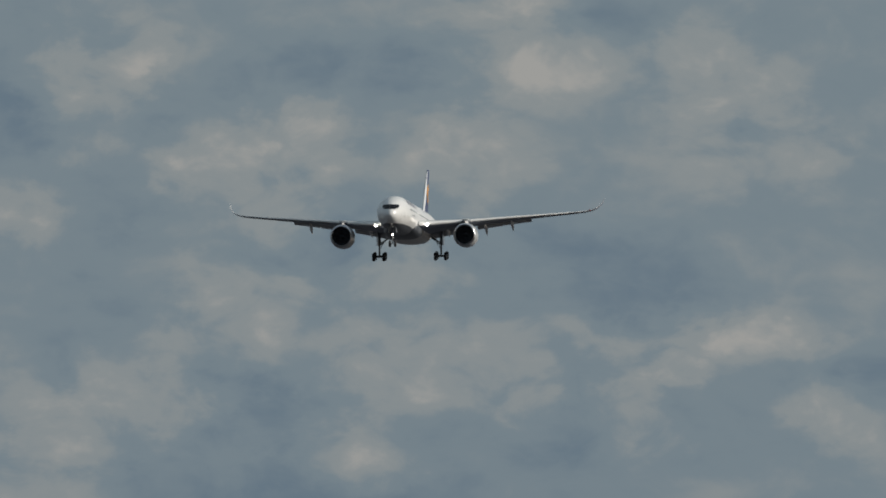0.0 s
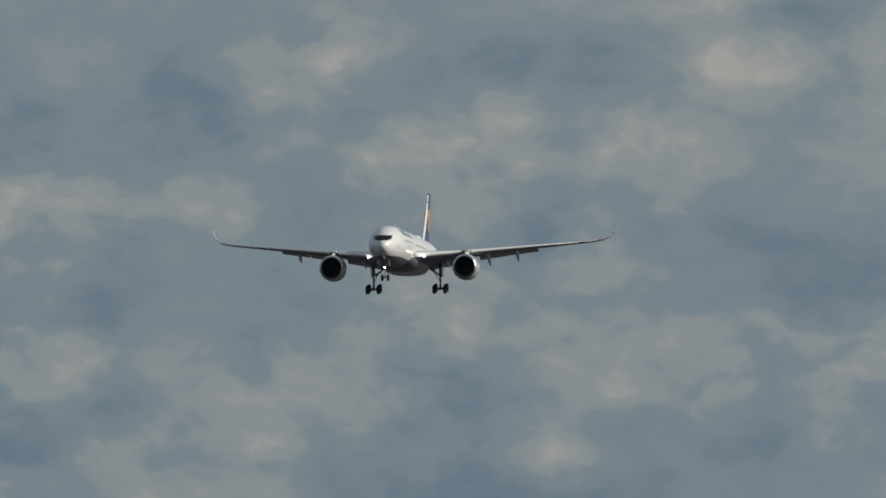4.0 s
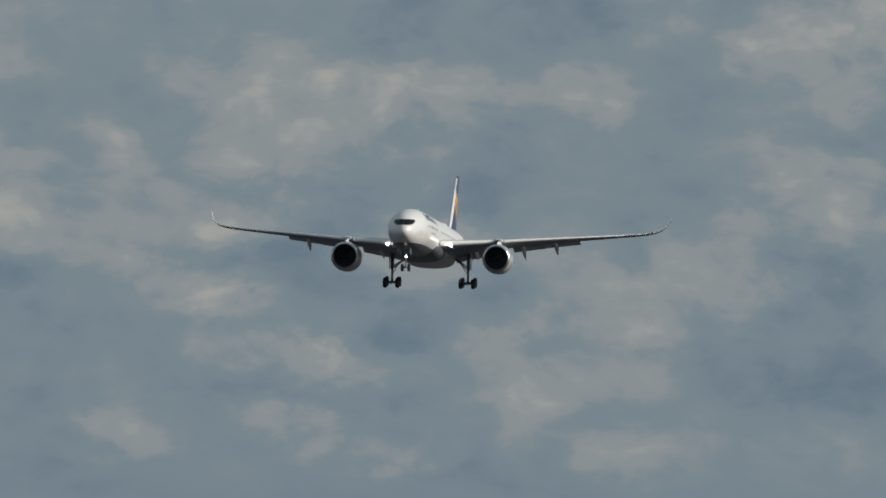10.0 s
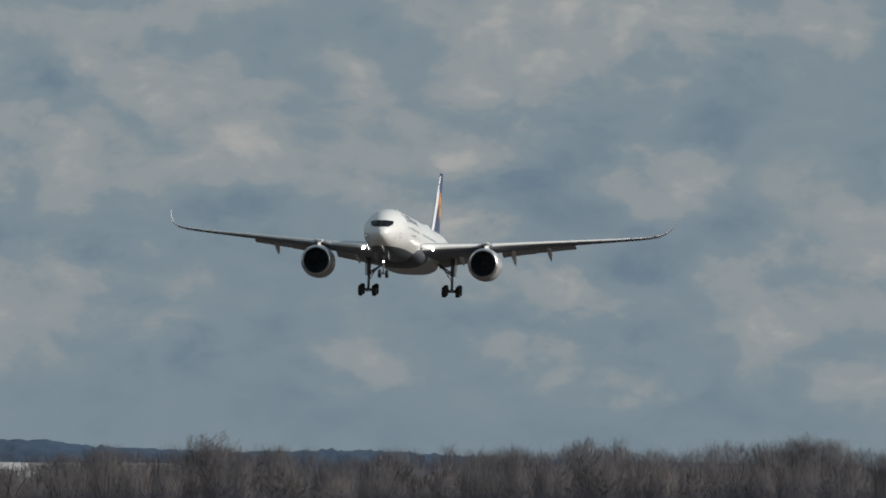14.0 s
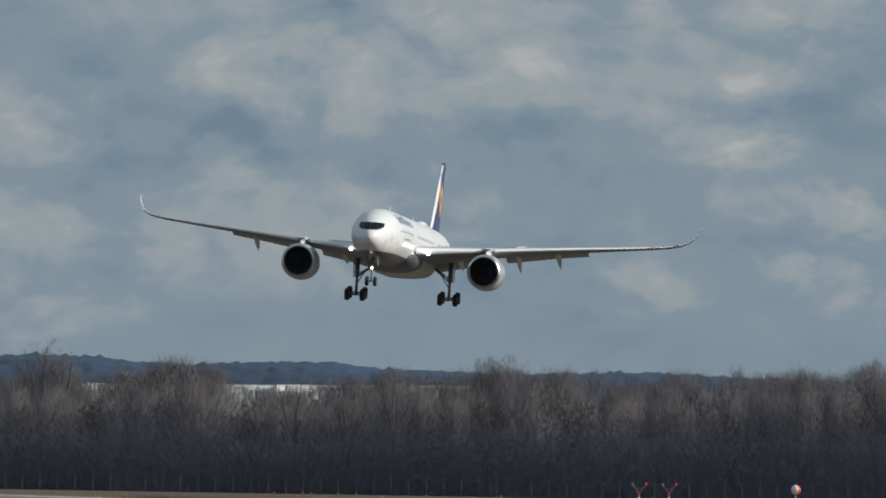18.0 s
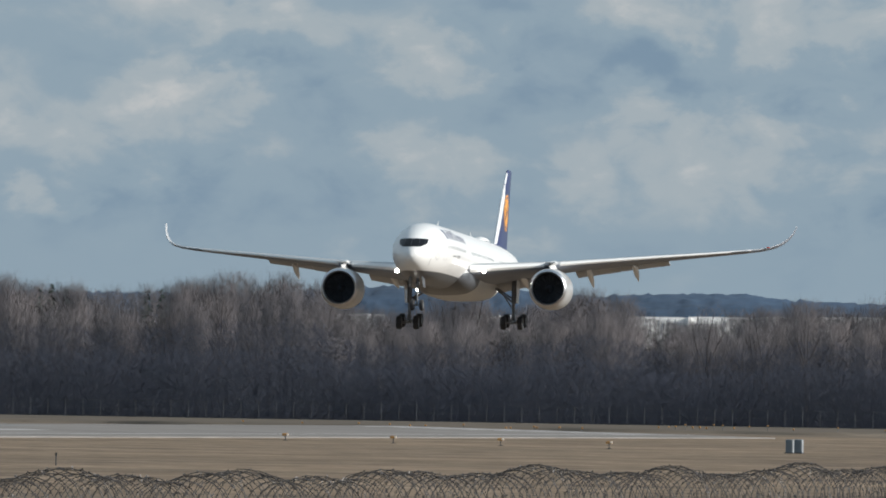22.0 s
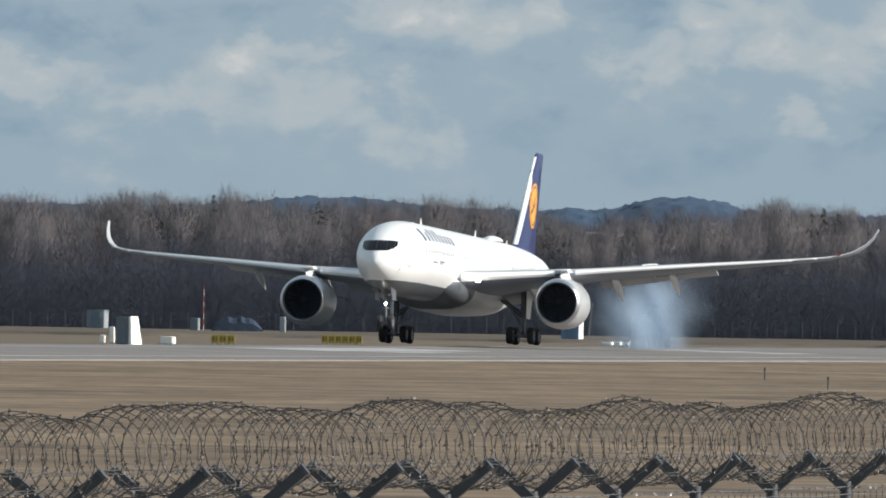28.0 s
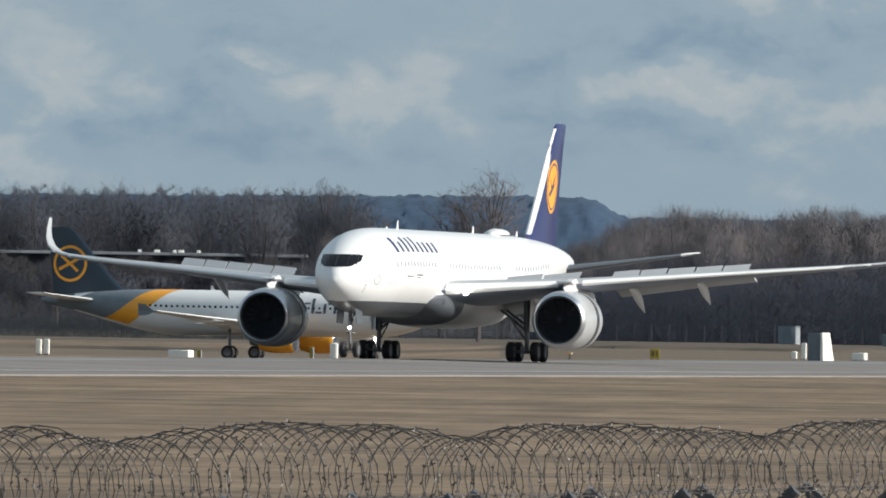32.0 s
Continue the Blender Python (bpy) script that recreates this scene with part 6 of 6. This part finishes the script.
for k, (a0, a1, el) in enumerate(((-0.1722, -0.1698, 350), (-0.1664, -0.1640, 350), (-0.1642, -0.1623, 354), (-0.1580, -0.1548, 358), (-0.1549, -0.1516, 362), (-0.1515, -0.1484, 367), (-0.1486, -0.1451, 371))):
    d = 3900
    g = Geo()
    z = EYE.z + el / 1e5 * d
    n = 40
    rings = []
    for dd, dz in ((-170, -6.5), (-60, -1.7), (-30, -0.75), (0, -0.2), (30, 0.2)):
        rings.append([(*polar(a0 + (a1 - a0) * i / n, d + dd)[:2], z + (dz if dz < -5 else dz * (0.75 + 0.4 * rnd.random()) * min(1, min(i, n - i) / 4))) for i in range(n + 1)])
    g.loft(rings, False, False, False)
    tagged(part("snow_field", g, M["snow"], None, smooth=False), "strip of old snow on a far field", "snow", kind="structure")

# long low building with a pale flat roof, behind the wood's end
t = empty("long_building")
# the wall's shade is given by its near-black colour
part("wall", Geo().box((0, 0, 3.6), (46, 20, 7.2), 0), M["tarp"], t, "wall with its shade put into a dark colour")
part("roof", Geo().box((0, 0, 11.0 - 0.35), (47, 22, 0.38), 0, 0.1), M["roof_edge"], t, "pale flat roof edge")
part("upper_storey", Geo().box((0, 2, 8.8), (45, 18, 3.4), 0), M["under"], t)
for k in range(5):
    part("roof_unit", Geo().box((0.5 + 1.9 * k + (k % 3) * 0.5, -6, 11.0), (0.5 + 0.3 * (k % 2), 0.8, 0.42), 0, 0.05), M["white_box"], t)
t.matrix_basis = at(-0.2540, 2790)
tagged(t, "long dark building with a pale flat roof behind trees", "building")


# ---- the smaller airliner on the taxiway ----
def narrow_body():
    """Short-haul twin-jet: white, orange engines and band, navy fin with a ring. Origin at the main gear."""
    a = empty("small_airliner")
    Y = 17.7
    st = [0, 0.15, 0.5, 1.0, 1.8, 2.8, 4.0, 5.5, 7, 24, 27, 30, 33, 36, 37.4, 37.57]
    w = [0.04, 0.34, 0.66, 0.95, 1.30, 1.60, 1.82, 1.95, 1.975, 1.975, 1.85, 1.50, 1.02, 0.45, 0.22, 0.1]
    top = [3.62, 3.90, 4.18, 4.48, 4.92, 5.42, 5.85, 6.10, 6.17, 6.17, 6.14, 6.02, 5.82, 5.45, 5.22, 5.1]
    bot = [3.55, 3.30, 3.02, 2.78, 2.52, 2.28, 2.12, 2.05, 2.03, 2.03, 2.30, 3.0, 3.80, 4.55, 4.85, 4.95]
    B = Body(st, w, top, bot)
    stations = [0, 0.15, 0.35, 0.6, 0.9, 1.3, 1.8, 2.3, 2.8, 3.4, 4, 4.8, 5.6, 7] + [8 + k for k in range(30)] + [37.4]
    n = 32
    def slot_of(i, j):
        mid = (stations[i] + stations[i + 1]) / 2
        return 1 if mid > 34.2 else 0
    part("fuselage", shift(B.skin(stations, n, slot_of), Y), [M["white_paint"], M["grey_box"]], a, "white fuselage with a grey tail cone", angle=70)
    g = Geo()
    rings = []
    for k in range(17):
        x = -1.25 + 2.5 * k / 16
        f = abs(x) / 1.25
        rings.append([B.on_nose(x, 4.62 + 0.05 * f + (0.52 - 0.08 * f) * j / 3, 0.02) for j in range(4)])
    g.loft(rings, False, False, False)
    part("windscreen", shift(g, Y), M["glass"], a)
    pane = Geo()
    pane.loft([[(0, 0.12 * math.cos(q), 0.17 * math.sin(q)) for q in [2 * math.pi * k / 10 for k in range(10)]], [(0.02, 0.09 * math.cos(q), 0.13 * math.sin(q)) for q in [2 * math.pi * k / 10 for k in range(10)]]])
    me = pane.mesh("cabin_window", [M["glass"]])
    for s in (-1, 1):
        y = 6.0
        while y < 27.5:
            q = B.point(y, radians(14), 0.005)
            part("cabin_window", me, [], a, at=Matrix.Translation((s * q.x, q.y - Y, q.z)) @ pose(0, 0, 0, 0, -14 if s > 0 else 14, 0 if s > 0 else 180))
            y += 0.53
        def decal(name, y0, y1, a0, a1, mat, label=""):
            p = B.patch(y0, y1, a0, a1, 2, 4, 0.016)
            gg = Geo()
            gg.v = [(s * v[0], v[1] - Y, v[2]) for v in p.v]
            for f in p.f:
                gg.face(f)
            part(name, gg, mat, a, label)
        p = B.patch(28.6, 31.0, -55, 88, 6, 24, 0.012, slant=-5.2)
        gg = Geo()
        gg.v = [(s * v[0], v[1] - Y, v[2]) for v in p.v]
        for f in p.f:
            gg.face(f)
        part("aft_band", gg, M["orange"], a, "orange slanting band round the aft fuselage")
        p = B.patch(31.0, 36.6, -55, 88, 8, 24, 0.008, slant=-5.2)
        gg = Geo()
        gg.v = [(s * v[0], v[1] - Y, v[2]) for v in p.v]
        for f in p.f:
            gg.face(f)
        part("aft_panel", gg, M["grey_box"], a, "grey-blue area behind the band")
        y = 5.2
        for bw, lo, hi in ((0.30, 3, 32), (0.75, 2, 8), (0.26, 3, 30), (0.60, 26, 31), (0.26, 3, 30), (0.26, 2, 30), (0.45, 25, 30), (0.26, 2, 28), (0.60, 2, 7), (0.28, 2, 44), (0.55, 26, 31), (0.26, 3, 30), (0.28, 2, 30), (0.50, 25, 30)):
            decal("name_bar", y, y + bw, lo, hi, M["belly_grey"], "dark grey bar of the airline's lettering")
            y += bw + 0.14
        for y0, y1 in ((4.0, 4.82), (30.2, 31.0)):
            for ya, yb, ta, tb in ((y0, y0 + 0.05, -14, 38), (y1 - 0.05, y1, -14, 38), (y0, y1, 36, 38), (y0, y1, -14, -12.5)):
                decal("door_outline", ya, yb, ta, tb, M["grey_box"])
        for y0 in (13.7, 14.8):
            for ya, yb, ta, tb in ((y0, y0 + 0.05, 0, 26), (y0 + 0.5, y0 + 0.55, 0, 26), (y0, y0 + 0.55, 25, 27)):
                decal("exit_outline", ya, yb, ta, tb, M["grey_box"])
        root = [(1.5, 11.6, 7.2, 2.75, 0.13, 3), (6.3, 14.3, 4.3, 3.22, 0.115, 1.5), (12, 17.6, 2.7, 3.75, 0.11, 0.5), (16.6, 20.3, 1.6, 4.20, 0.11, 0)]
        part("wing", shift(surface(Geo(), [(s * r[0], *r[1:]) for r in root]), Y), M["white_paint"], a, "pale swept wing", angle=50)
        g = Geo()
        g.loft([[(s * 16.62, 20.6 - Y, 4.2), (s * 16.66, 20.6 - Y, 4.2), (s * 16.66, 22.1 - Y, 4.2), (s * 16.62, 22.1 - Y, 4.2)], [(s * 16.75, 21.4 - Y, 4.8), (s * 16.78, 21.4 - Y, 4.8), (s * 16.78, 22.1 - Y, 4.8), (s * 16.75, 22.1 - Y, 4.8)]])
        g.loft([[(s * 16.62, 20.2 - Y, 4.2), (s * 16.66, 20.2 - Y, 4.2), (s * 16.66, 22.1 - Y, 4.2), (s * 16.62, 22.1 - Y, 4.2)], [(s * 16.70, 21.4 - Y, 3.75), (s * 16.73, 21.4 - Y, 3.75), (s * 16.73, 22.1 - Y, 3.75), (s * 16.70, 22.1 - Y, 3.75)]])
        part("wingtip_fence", g, M["grey_box"], a, "grey arrow-shaped wingtip fence")
        for x in (7.4, 10.4):
            part("flap_track_fairing", Geo().loft([[(s * (x + r * math.cos(q)), y - Y, 3.05 + (x - 7) * 0.09 + r * math.sin(q)) for q in [2 * math.pi * k / 8 for k in range(8)]] for y, r in ((16.0, 0.03), (17.2, 0.18), (18.8, 0.16), (19.8, 0.02))]), M["white_paint"], a)
        ex, ez, ey = s * 5.75, 1.62, 10.6
        part("nacelle", Geo().revolve([(0.9, 0.80), (0.3, 0.82), (0.0, 0.90), (0.08, 1.0), (0.5, 1.10), (1.5, 1.14), (2.6, 1.08), (3.4, 0.88), (3.38, 0.82)], (ex, ey - Y, ez), "y", 28, slots=lambda i, j: 1 if i < 3 else 0), [M["orange"], M["metal"]], a, "orange engine nacelle with a metal lip", angle=60)
        part("fan_duct", Geo().revolve([(0.85, 0.0), (0.85, 0.82)], (ex, ey - Y, ez), "y", 20), M["dark"], a)
        part("core_nozzle", Geo().revolve([(2.8, 0.62), (3.8, 0.55), (4.4, 0.40), (4.4, 0.01)], (ex, ey - Y, ez), "y", 16), M["gear"], a)
        part("pylon", Geo().loft([[(ex + dx * wd, y - Y, z) for dx, z in ((-1, zb), (1, zb), (1, zt), (-1, zt))] for y, wd, zb, zt in ((11.4, 0.05, 2.6, 2.75), (12.6, 0.16, 2.5, 3.15), (15.0, 0.16, 2.3, 3.2), (17.0, 0.05, 2.8, 2.95))]), M["white_paint"], a)
        part("tailplane", shift(surface(Geo(), [(s * r[0], *r[1:]) for r in ((0.5, 31.6, 4.0, 5.05, 0.1, -1), (6.2, 34.9, 1.9, 5.65, 0.09, -1))]), Y), M["white_paint"], a, "pale tailplane", angle=50)
        mg = empty("main_gear")
        mg.parent = a
        part("leg", Geo().tube((s * 3.79, 0, 2.9), (s * 3.79, 0, 0.55), 0.14), M["gear"], mg)
        for x in (-0.46, 0.46):
            wheel(mg, s * 3.79 + x, 0, 0.50, 0.64, 0.44)
    ng = empty("nose_gear")
    ng.parent = a
    part("leg", Geo().tube((0, 5.07 - Y, 2.3), (0, 5.07 - Y, 0.38), 0.10), M["gear"], ng)
    for x in (-0.25, 0.25):
        wheel(ng, x, 5.07 - Y, 0.28, 0.42, 0.26)
    part("gear_door", Geo().box((0.35, 5.6 - Y, 1.7), (0.04, 1.3, 0.7), 0), M["white_paint"], ng)
    part("taxi_light", Geo().revolve([(-0.02, 0.02), (0, 0.12), (0.1, 0.13)], (0, 4.9 - Y, 1.9), "y", 12), M["lamp"], ng, "lit lamp on the nose leg")
    fin = [(5.6, 28.6, 7.6, 0, 0.09, 0), (6.6, 30.0, 6.3, 0, 0.09, 0), (11.3, 34.1, 2.7, 0, 0.09, 0), (11.76, 34.8, 1.9, 0, 0.08, 0)]
    part("fin", shift(surface(Geo(), fin, vertical=True), Y), M["tail_navy"], a, "navy tail fin", angle=50)
    for s in (-1, 1):
        def side(y, z, off=0.03):
            le, ch = float(np.interp(z, [r[0] for r in fin], [r[1] for r in fin])), float(np.interp(z, [r[0] for r in fin], [r[2] for r in fin]))
            x = min(1, max(0.001, (y - le) / ch))
            th = 5 * (0.2969 * math.sqrt(x) - 0.126 * x - 0.3516 * x**2 + 0.2843 * x**3 - 0.1015 * x**4) * ch * 0.09
            return (s * (th + off), y - Y, z)
        g = Geo()
        g.loft([[side(34.6 + r * math.cos(q), 8.4 + r * math.sin(q)) for q in [2 * math.pi * k / 28 for k in range(28)]] for r in (1.42, 1.68)], True, False, False)
        ring = part("fin_ring", g, M["orange"], a, "orange ring on the fin")
        g = Geo()
        for p0, p1, wd in (((-0.9, 0.5), (1.1, -0.55), 0.14), ((-0.8, -0.7), (0.9, 0.75), 0.13)):
            d = Vector((p1[0] - p0[0], p1[1] - p0[1])).normalized()
            nn = Vector((-d.y, d.x)) * wd
            g.loft([[side(34.6 + u, 8.4 + v, 0.035 + o) for u, v in ((p0[0] + nn.x, p0[1] + nn.y), (p0[0] - nn.x, p0[1] - nn.y), (p1[0] - nn.x, p1[1] - nn.y), (p1[0] + nn.x, p1[1] + nn.y))] for o in (0, 0.01)])
        part("ring_strokes", g, M["orange"], ring, "plain orange strokes inside the ring")
    for y in (7.5, 15.0, 20.5):
        part("blade_antenna", Geo().loft([[(-0.02, y - Y, 6.15), (0.02, y - Y, 6.15), (0.02, y + 0.4 - Y, 6.15), (-0.02, y + 0.4 - Y, 6.15)], [(-0.01, y + 0.25 - Y, 6.55), (0.01, y + 0.25 - Y, 6.55), (0.01, y + 0.4 - Y, 6.55), (-0.01, y + 0.4 - Y, 6.55)]]), M["white_paint"], a)
    tagged(a, "white airliner with orange engines and navy fin on the taxiway", "airliner")
    return a


small_airliner = narrow_body()


# ---- tyre smoke: bulging layers one behind another, rigid pieces ----
def smoke_layer(seed, w, h, mat):
    rnd = random.Random(seed)
    ph = [rnd.uniform(0, 6.28) for _ in range(4)]
    g = Geo()
    rings = []
    for i in range(15):
        v = -1 + 2 * i / 14
        ring = []
        for j in range(21):
            u = -1 + 2 * j / 20
            bulge = math.sqrt(max(0, 1 - 0.5 * u * u - 0.5 * v * v)) * 2.2 + 0.35 * math.sin(3 * u + ph[0]) * math.cos(2.6 * v + ph[1]) + 0.2 * math.sin(6 * u + 5 * v + ph[2])
            ring.append((u * w, -bulge, v * h))
        rings.append(ring)
    g.loft(rings, False, False, False)
    ob = part("tyre_smoke", g, M[mat], None, smooth=True, angle=180)
    return tagged(ob, "thin pale blue-white tyre smoke over the runway", "smoke", "tyre smoke", kind="stuff")


COLUMN = [smoke_layer(60 + k, 4.2, 8.2, "smoke_column") for k in range(4)]
FAN = [smoke_layer(70 + k, 7.0, 5.8, "smoke_fan") for k in range(3)]


# ---- what moves ----
FLIGHT = (
    (0, -328.00, 3457.18, 86.89, -2.23, -1.57, -0.61), (0.5, -328.56, 3424.35, 85.53, -2.57, -2.07, -0.85),
    (1, -329.77, 3391.55, 83.81, -2.62, -2.13, -1.00), (1.5, -330.19, 3358.84, 82.53, -2.54, -0.98, -1.12),
    (2, -331.18, 3326.09, 80.78, -2.33, 0.27, -1.11), (2.5, -332.12, 3293.20, 79.43, -2.13, 0.81, -0.94),
    (3, -333.08, 3260.37, 77.67, -1.84, -0.27, -1.05), (3.5, -333.66, 3227.63, 75.99, -1.52, -1.42, -0.90),
    (5.5, -336.94, 3096.33, 67.52, -2.46, -0.10, -0.99), (6, -337.89, 3063.86, 65.35, -2.60, 0.64, -0.87),
    (6.5, -338.33, 3030.83, 63.47, -2.82, 0.52, -0.77), (7, -338.89, 2998.10, 61.45, -2.97, 0.30, -0.70),
    (7.5, -339.53, 2965.43, 59.63, -2.82, -0.32, -0.62), (8, -340.07, 2932.68, 57.88, -2.64, -0.94, -0.42),
    (8.5, -340.50, 2899.90, 56.00, -2.27, -0.94, -0.47), (9, -341.22, 2867.05, 54.19, -2.31, -1.23, -0.37),
    (9.5, -341.96, 2834.25, 52.10, -2.35, -0.65, -0.09), (10, -342.58, 2801.51, 49.97, -2.56, 0.21, 0.18),
    (10.5, -343.06, 2768.81, 48.15, -2.55, 0.78, 0.32), (11, -343.65, 2735.86, 46.08, -2.83, 0.92, 0.61),
    (11.5, -343.91, 2703.23, 44.03, -2.94, 0.61, 0.67), (12, -343.96, 2670.41, 42.12, -3.12, -0.14, 0.76),
    (12.5, -344.07, 2637.82, 40.60, -2.89, -0.20, 0.71), (13, -344.58, 2605.05, 38.70, -2.57, 0.29, 0.75),
    (13.5, -344.05, 2572.34, 37.06, -2.66, 0.81, 0.89), (15.5, -341.90, 2441.10, 30.07, -3.17, -1.75, 0.72),
    (16, -341.96, 2408.47, 28.08, -3.27, -0.83, 0.85), (16.5, -341.85, 2375.69, 26.31, -3.36, 0.10, 0.99),
    (17, -341.86, 2342.96, 24.74, -3.36, 1.62, 1.24), (17.5, -341.74, 2310.03, 23.50, -2.85, 2.72, 1.25),
    (18, -341.42, 2277.17, 22.24, -2.23, 2.62, 1.29), (18.5, -340.94, 2244.59, 20.71, -2.07, 1.16, 1.36),
    (19, -340.44, 2211.87, 18.97, -2.46, -0.28, 1.43), (19.5, -339.84, 2179.14, 17.29, -2.86, -0.75, 1.57),
    (20, -339.48, 2146.50, 15.74, -2.80, -0.85, 1.54), (20.5, -338.76, 2113.97, 14.44, -2.71, -1.42, 1.29),
    (21, -338.17, 2080.84, 13.00, -2.75, -1.84, 0.99), (21.5, -337.72, 2048.45, 11.66, -2.61, -1.93, 0.69),
    (22, -337.83, 2015.71, 10.22, -2.34, -0.58, 0.63), (22.5, -337.56, 1983.06, 8.76, -2.41, 1.05, 0.57),
    (23, -337.64, 1949.96, 7.19, -2.54, 1.48, 0.17), (23.5, -337.13, 1917.25, 5.79, -2.75, 1.00, 0.28),
    (24, -337.05, 1884.37, 4.26, -3.27, 0.11, 0.42), (24.5, -336.85, 1852.74, 2.97, -4.07, -0.08, 0.45),
    (25, -336.79, 1819.39, 1.94, -4.78, -0.27, 0.42), (25.5, -336.32, 1786.38, 1.19, -5.00, -0.17, 0.51),
    (27.5, -335.91, 1656.28, 0.23, -3.20, -0.24, -0.32), (28, -336.09, 1624.50, 0.19, -2.28, -0.24, -0.34),
    (28.5, -335.84, 1592.91, -0.23, -1.66, -0.24, -0.42), (29, -336.11, 1561.48, -0.20, -0.80, -0.24, -0.37),
    (29.5, -335.75, 1530.15, -0.29, -0.33, -0.24, -0.31), (30, -335.68, 1498.89, -0.25, -0.49, -0.24, -0.28),
    (30.5, -335.36, 1467.64, -0.17, -0.54, -0.24, -0.24), (31, -335.16, 1436.37, -0.08, -0.33, -0.24, -0.35),
    (31.5, -334.26, 1405.02, -0.14, -0.43, -0.24, -0.38), (32, -333.72, 1373.55, -0.11, -0.39, -0.24, -0.54),
)


def motions():
    walk(airliner, [(t, pose(x, y, z, rx, ry, rz)) for t, x, y, z, rx, ry, rz in FLIGHT])
    for ob, axis in SPOILERS:
        at = ob.matrix_basis.copy()
        walk(ob, [(t, at @ Matrix.Rotation(radians(a), 4, axis)) for t, a in ((0, 0), (27.3, 0), (27.8, 10), (28.6, 24), (29.5, 34), (32, 36))])
    for ob in SLEEVES:
        at = ob.matrix_basis.copy()
        walk(ob, [(t, pose(0, d, 0) @ at) for t, d in ((0, 0), (28.6, 0), (29.4, 0.25), (30.3, 0.75), (32, 0.75))])
    # the wings bend up in flight and settle as their lift is dumped
    for ob, s in WINGS:
        hinge = Vector((s * 2.5, 0, 4.9))
        walk(ob, [(t, Matrix.Translation(hinge) @ pose(0, 0, 0, 0, -s * a) @ Matrix.Translation(-hinge)) for t, a in ((0, 0.0), (27.3, 0.0), (28, -0.6), (29, -1.15), (30, -1.6), (32, -1.5))])
    for ob, s in TRUCKS:
        at = ob.matrix_basis.copy()
        walk(ob, [(t, pose(0, 0, dz) @ at @ pose(0, 0, 0, a)) for t, dz, a in ((0, -0.45, 9), (25.5, -0.45, 9), (26.6, -0.3, 4), (27.2, 0, 1.5), (29.2, 0, 0), (32, 0, 0))])
    # the small airliner creeps forward on its taxiway
    walk(small_airliner, [(0, pose(-478.6, 1810.8, -1.42, 0, 0, 85.2)), (26, pose(-463.0, 1809.6, -1.42, 0, 0, 85.2)), (32, pose(-459.4, 1809.3, -1.42, 0, 0, 85.2))])
    # smoke bursts up where the wheels touch, stands as a column and fans out above, drifting slowly
    for k, ob in enumerate(COLUMN):
        y = 1672 + 9 * k
        apart = 0.55 * (k - 1.5)
        rows = ((0, -0.1930, -18, 0), (26.9 + 0.1 * k, -0.1930, -18, 0), (27.3 + 0.1 * k, -0.1934, -3.6, 2.2), (27.9, -0.1944, 0.0, 1.6), (28.5, -0.1951, 1.4, 1.0), (29.2, -0.1955, 2.2, 1.4), (30, -0.1966, 2.8, 2.4), (32, -0.2000, 3.8, 4.4))
        walk(ob, [(t, pose(math.tan(az) * y + apart * f, y, h + 0.3 * k, 0, 0, 11 - 3 * k)) for t, az, h, f in rows])
    for k, ob in enumerate(FAN):
        y = 1676 + 12 * k
        apart = 1.3 * (k - 1)
        rows = ((0, -0.1930, -18, 0), (27.0 + 0.1 * k, -0.1930, -18, 0), (27.4 + 0.1 * k, -0.1936, -2.4, 1.0), (27.9, -0.1946, 2.2, 1.0), (28.5, -0.1955, 5.0, 1.0), (29.2, -0.1964, 6.2, 1.4), (30, -0.1980, 6.9, 2.0), (32, -0.2020, 8.0, 3.4))
        walk(ob, [(t, pose(math.tan(az) * y + apart * f, y, h + 0.4 * k, 0, 0, 14 - 4 * k)) for t, az, h, f in rows])


motions()
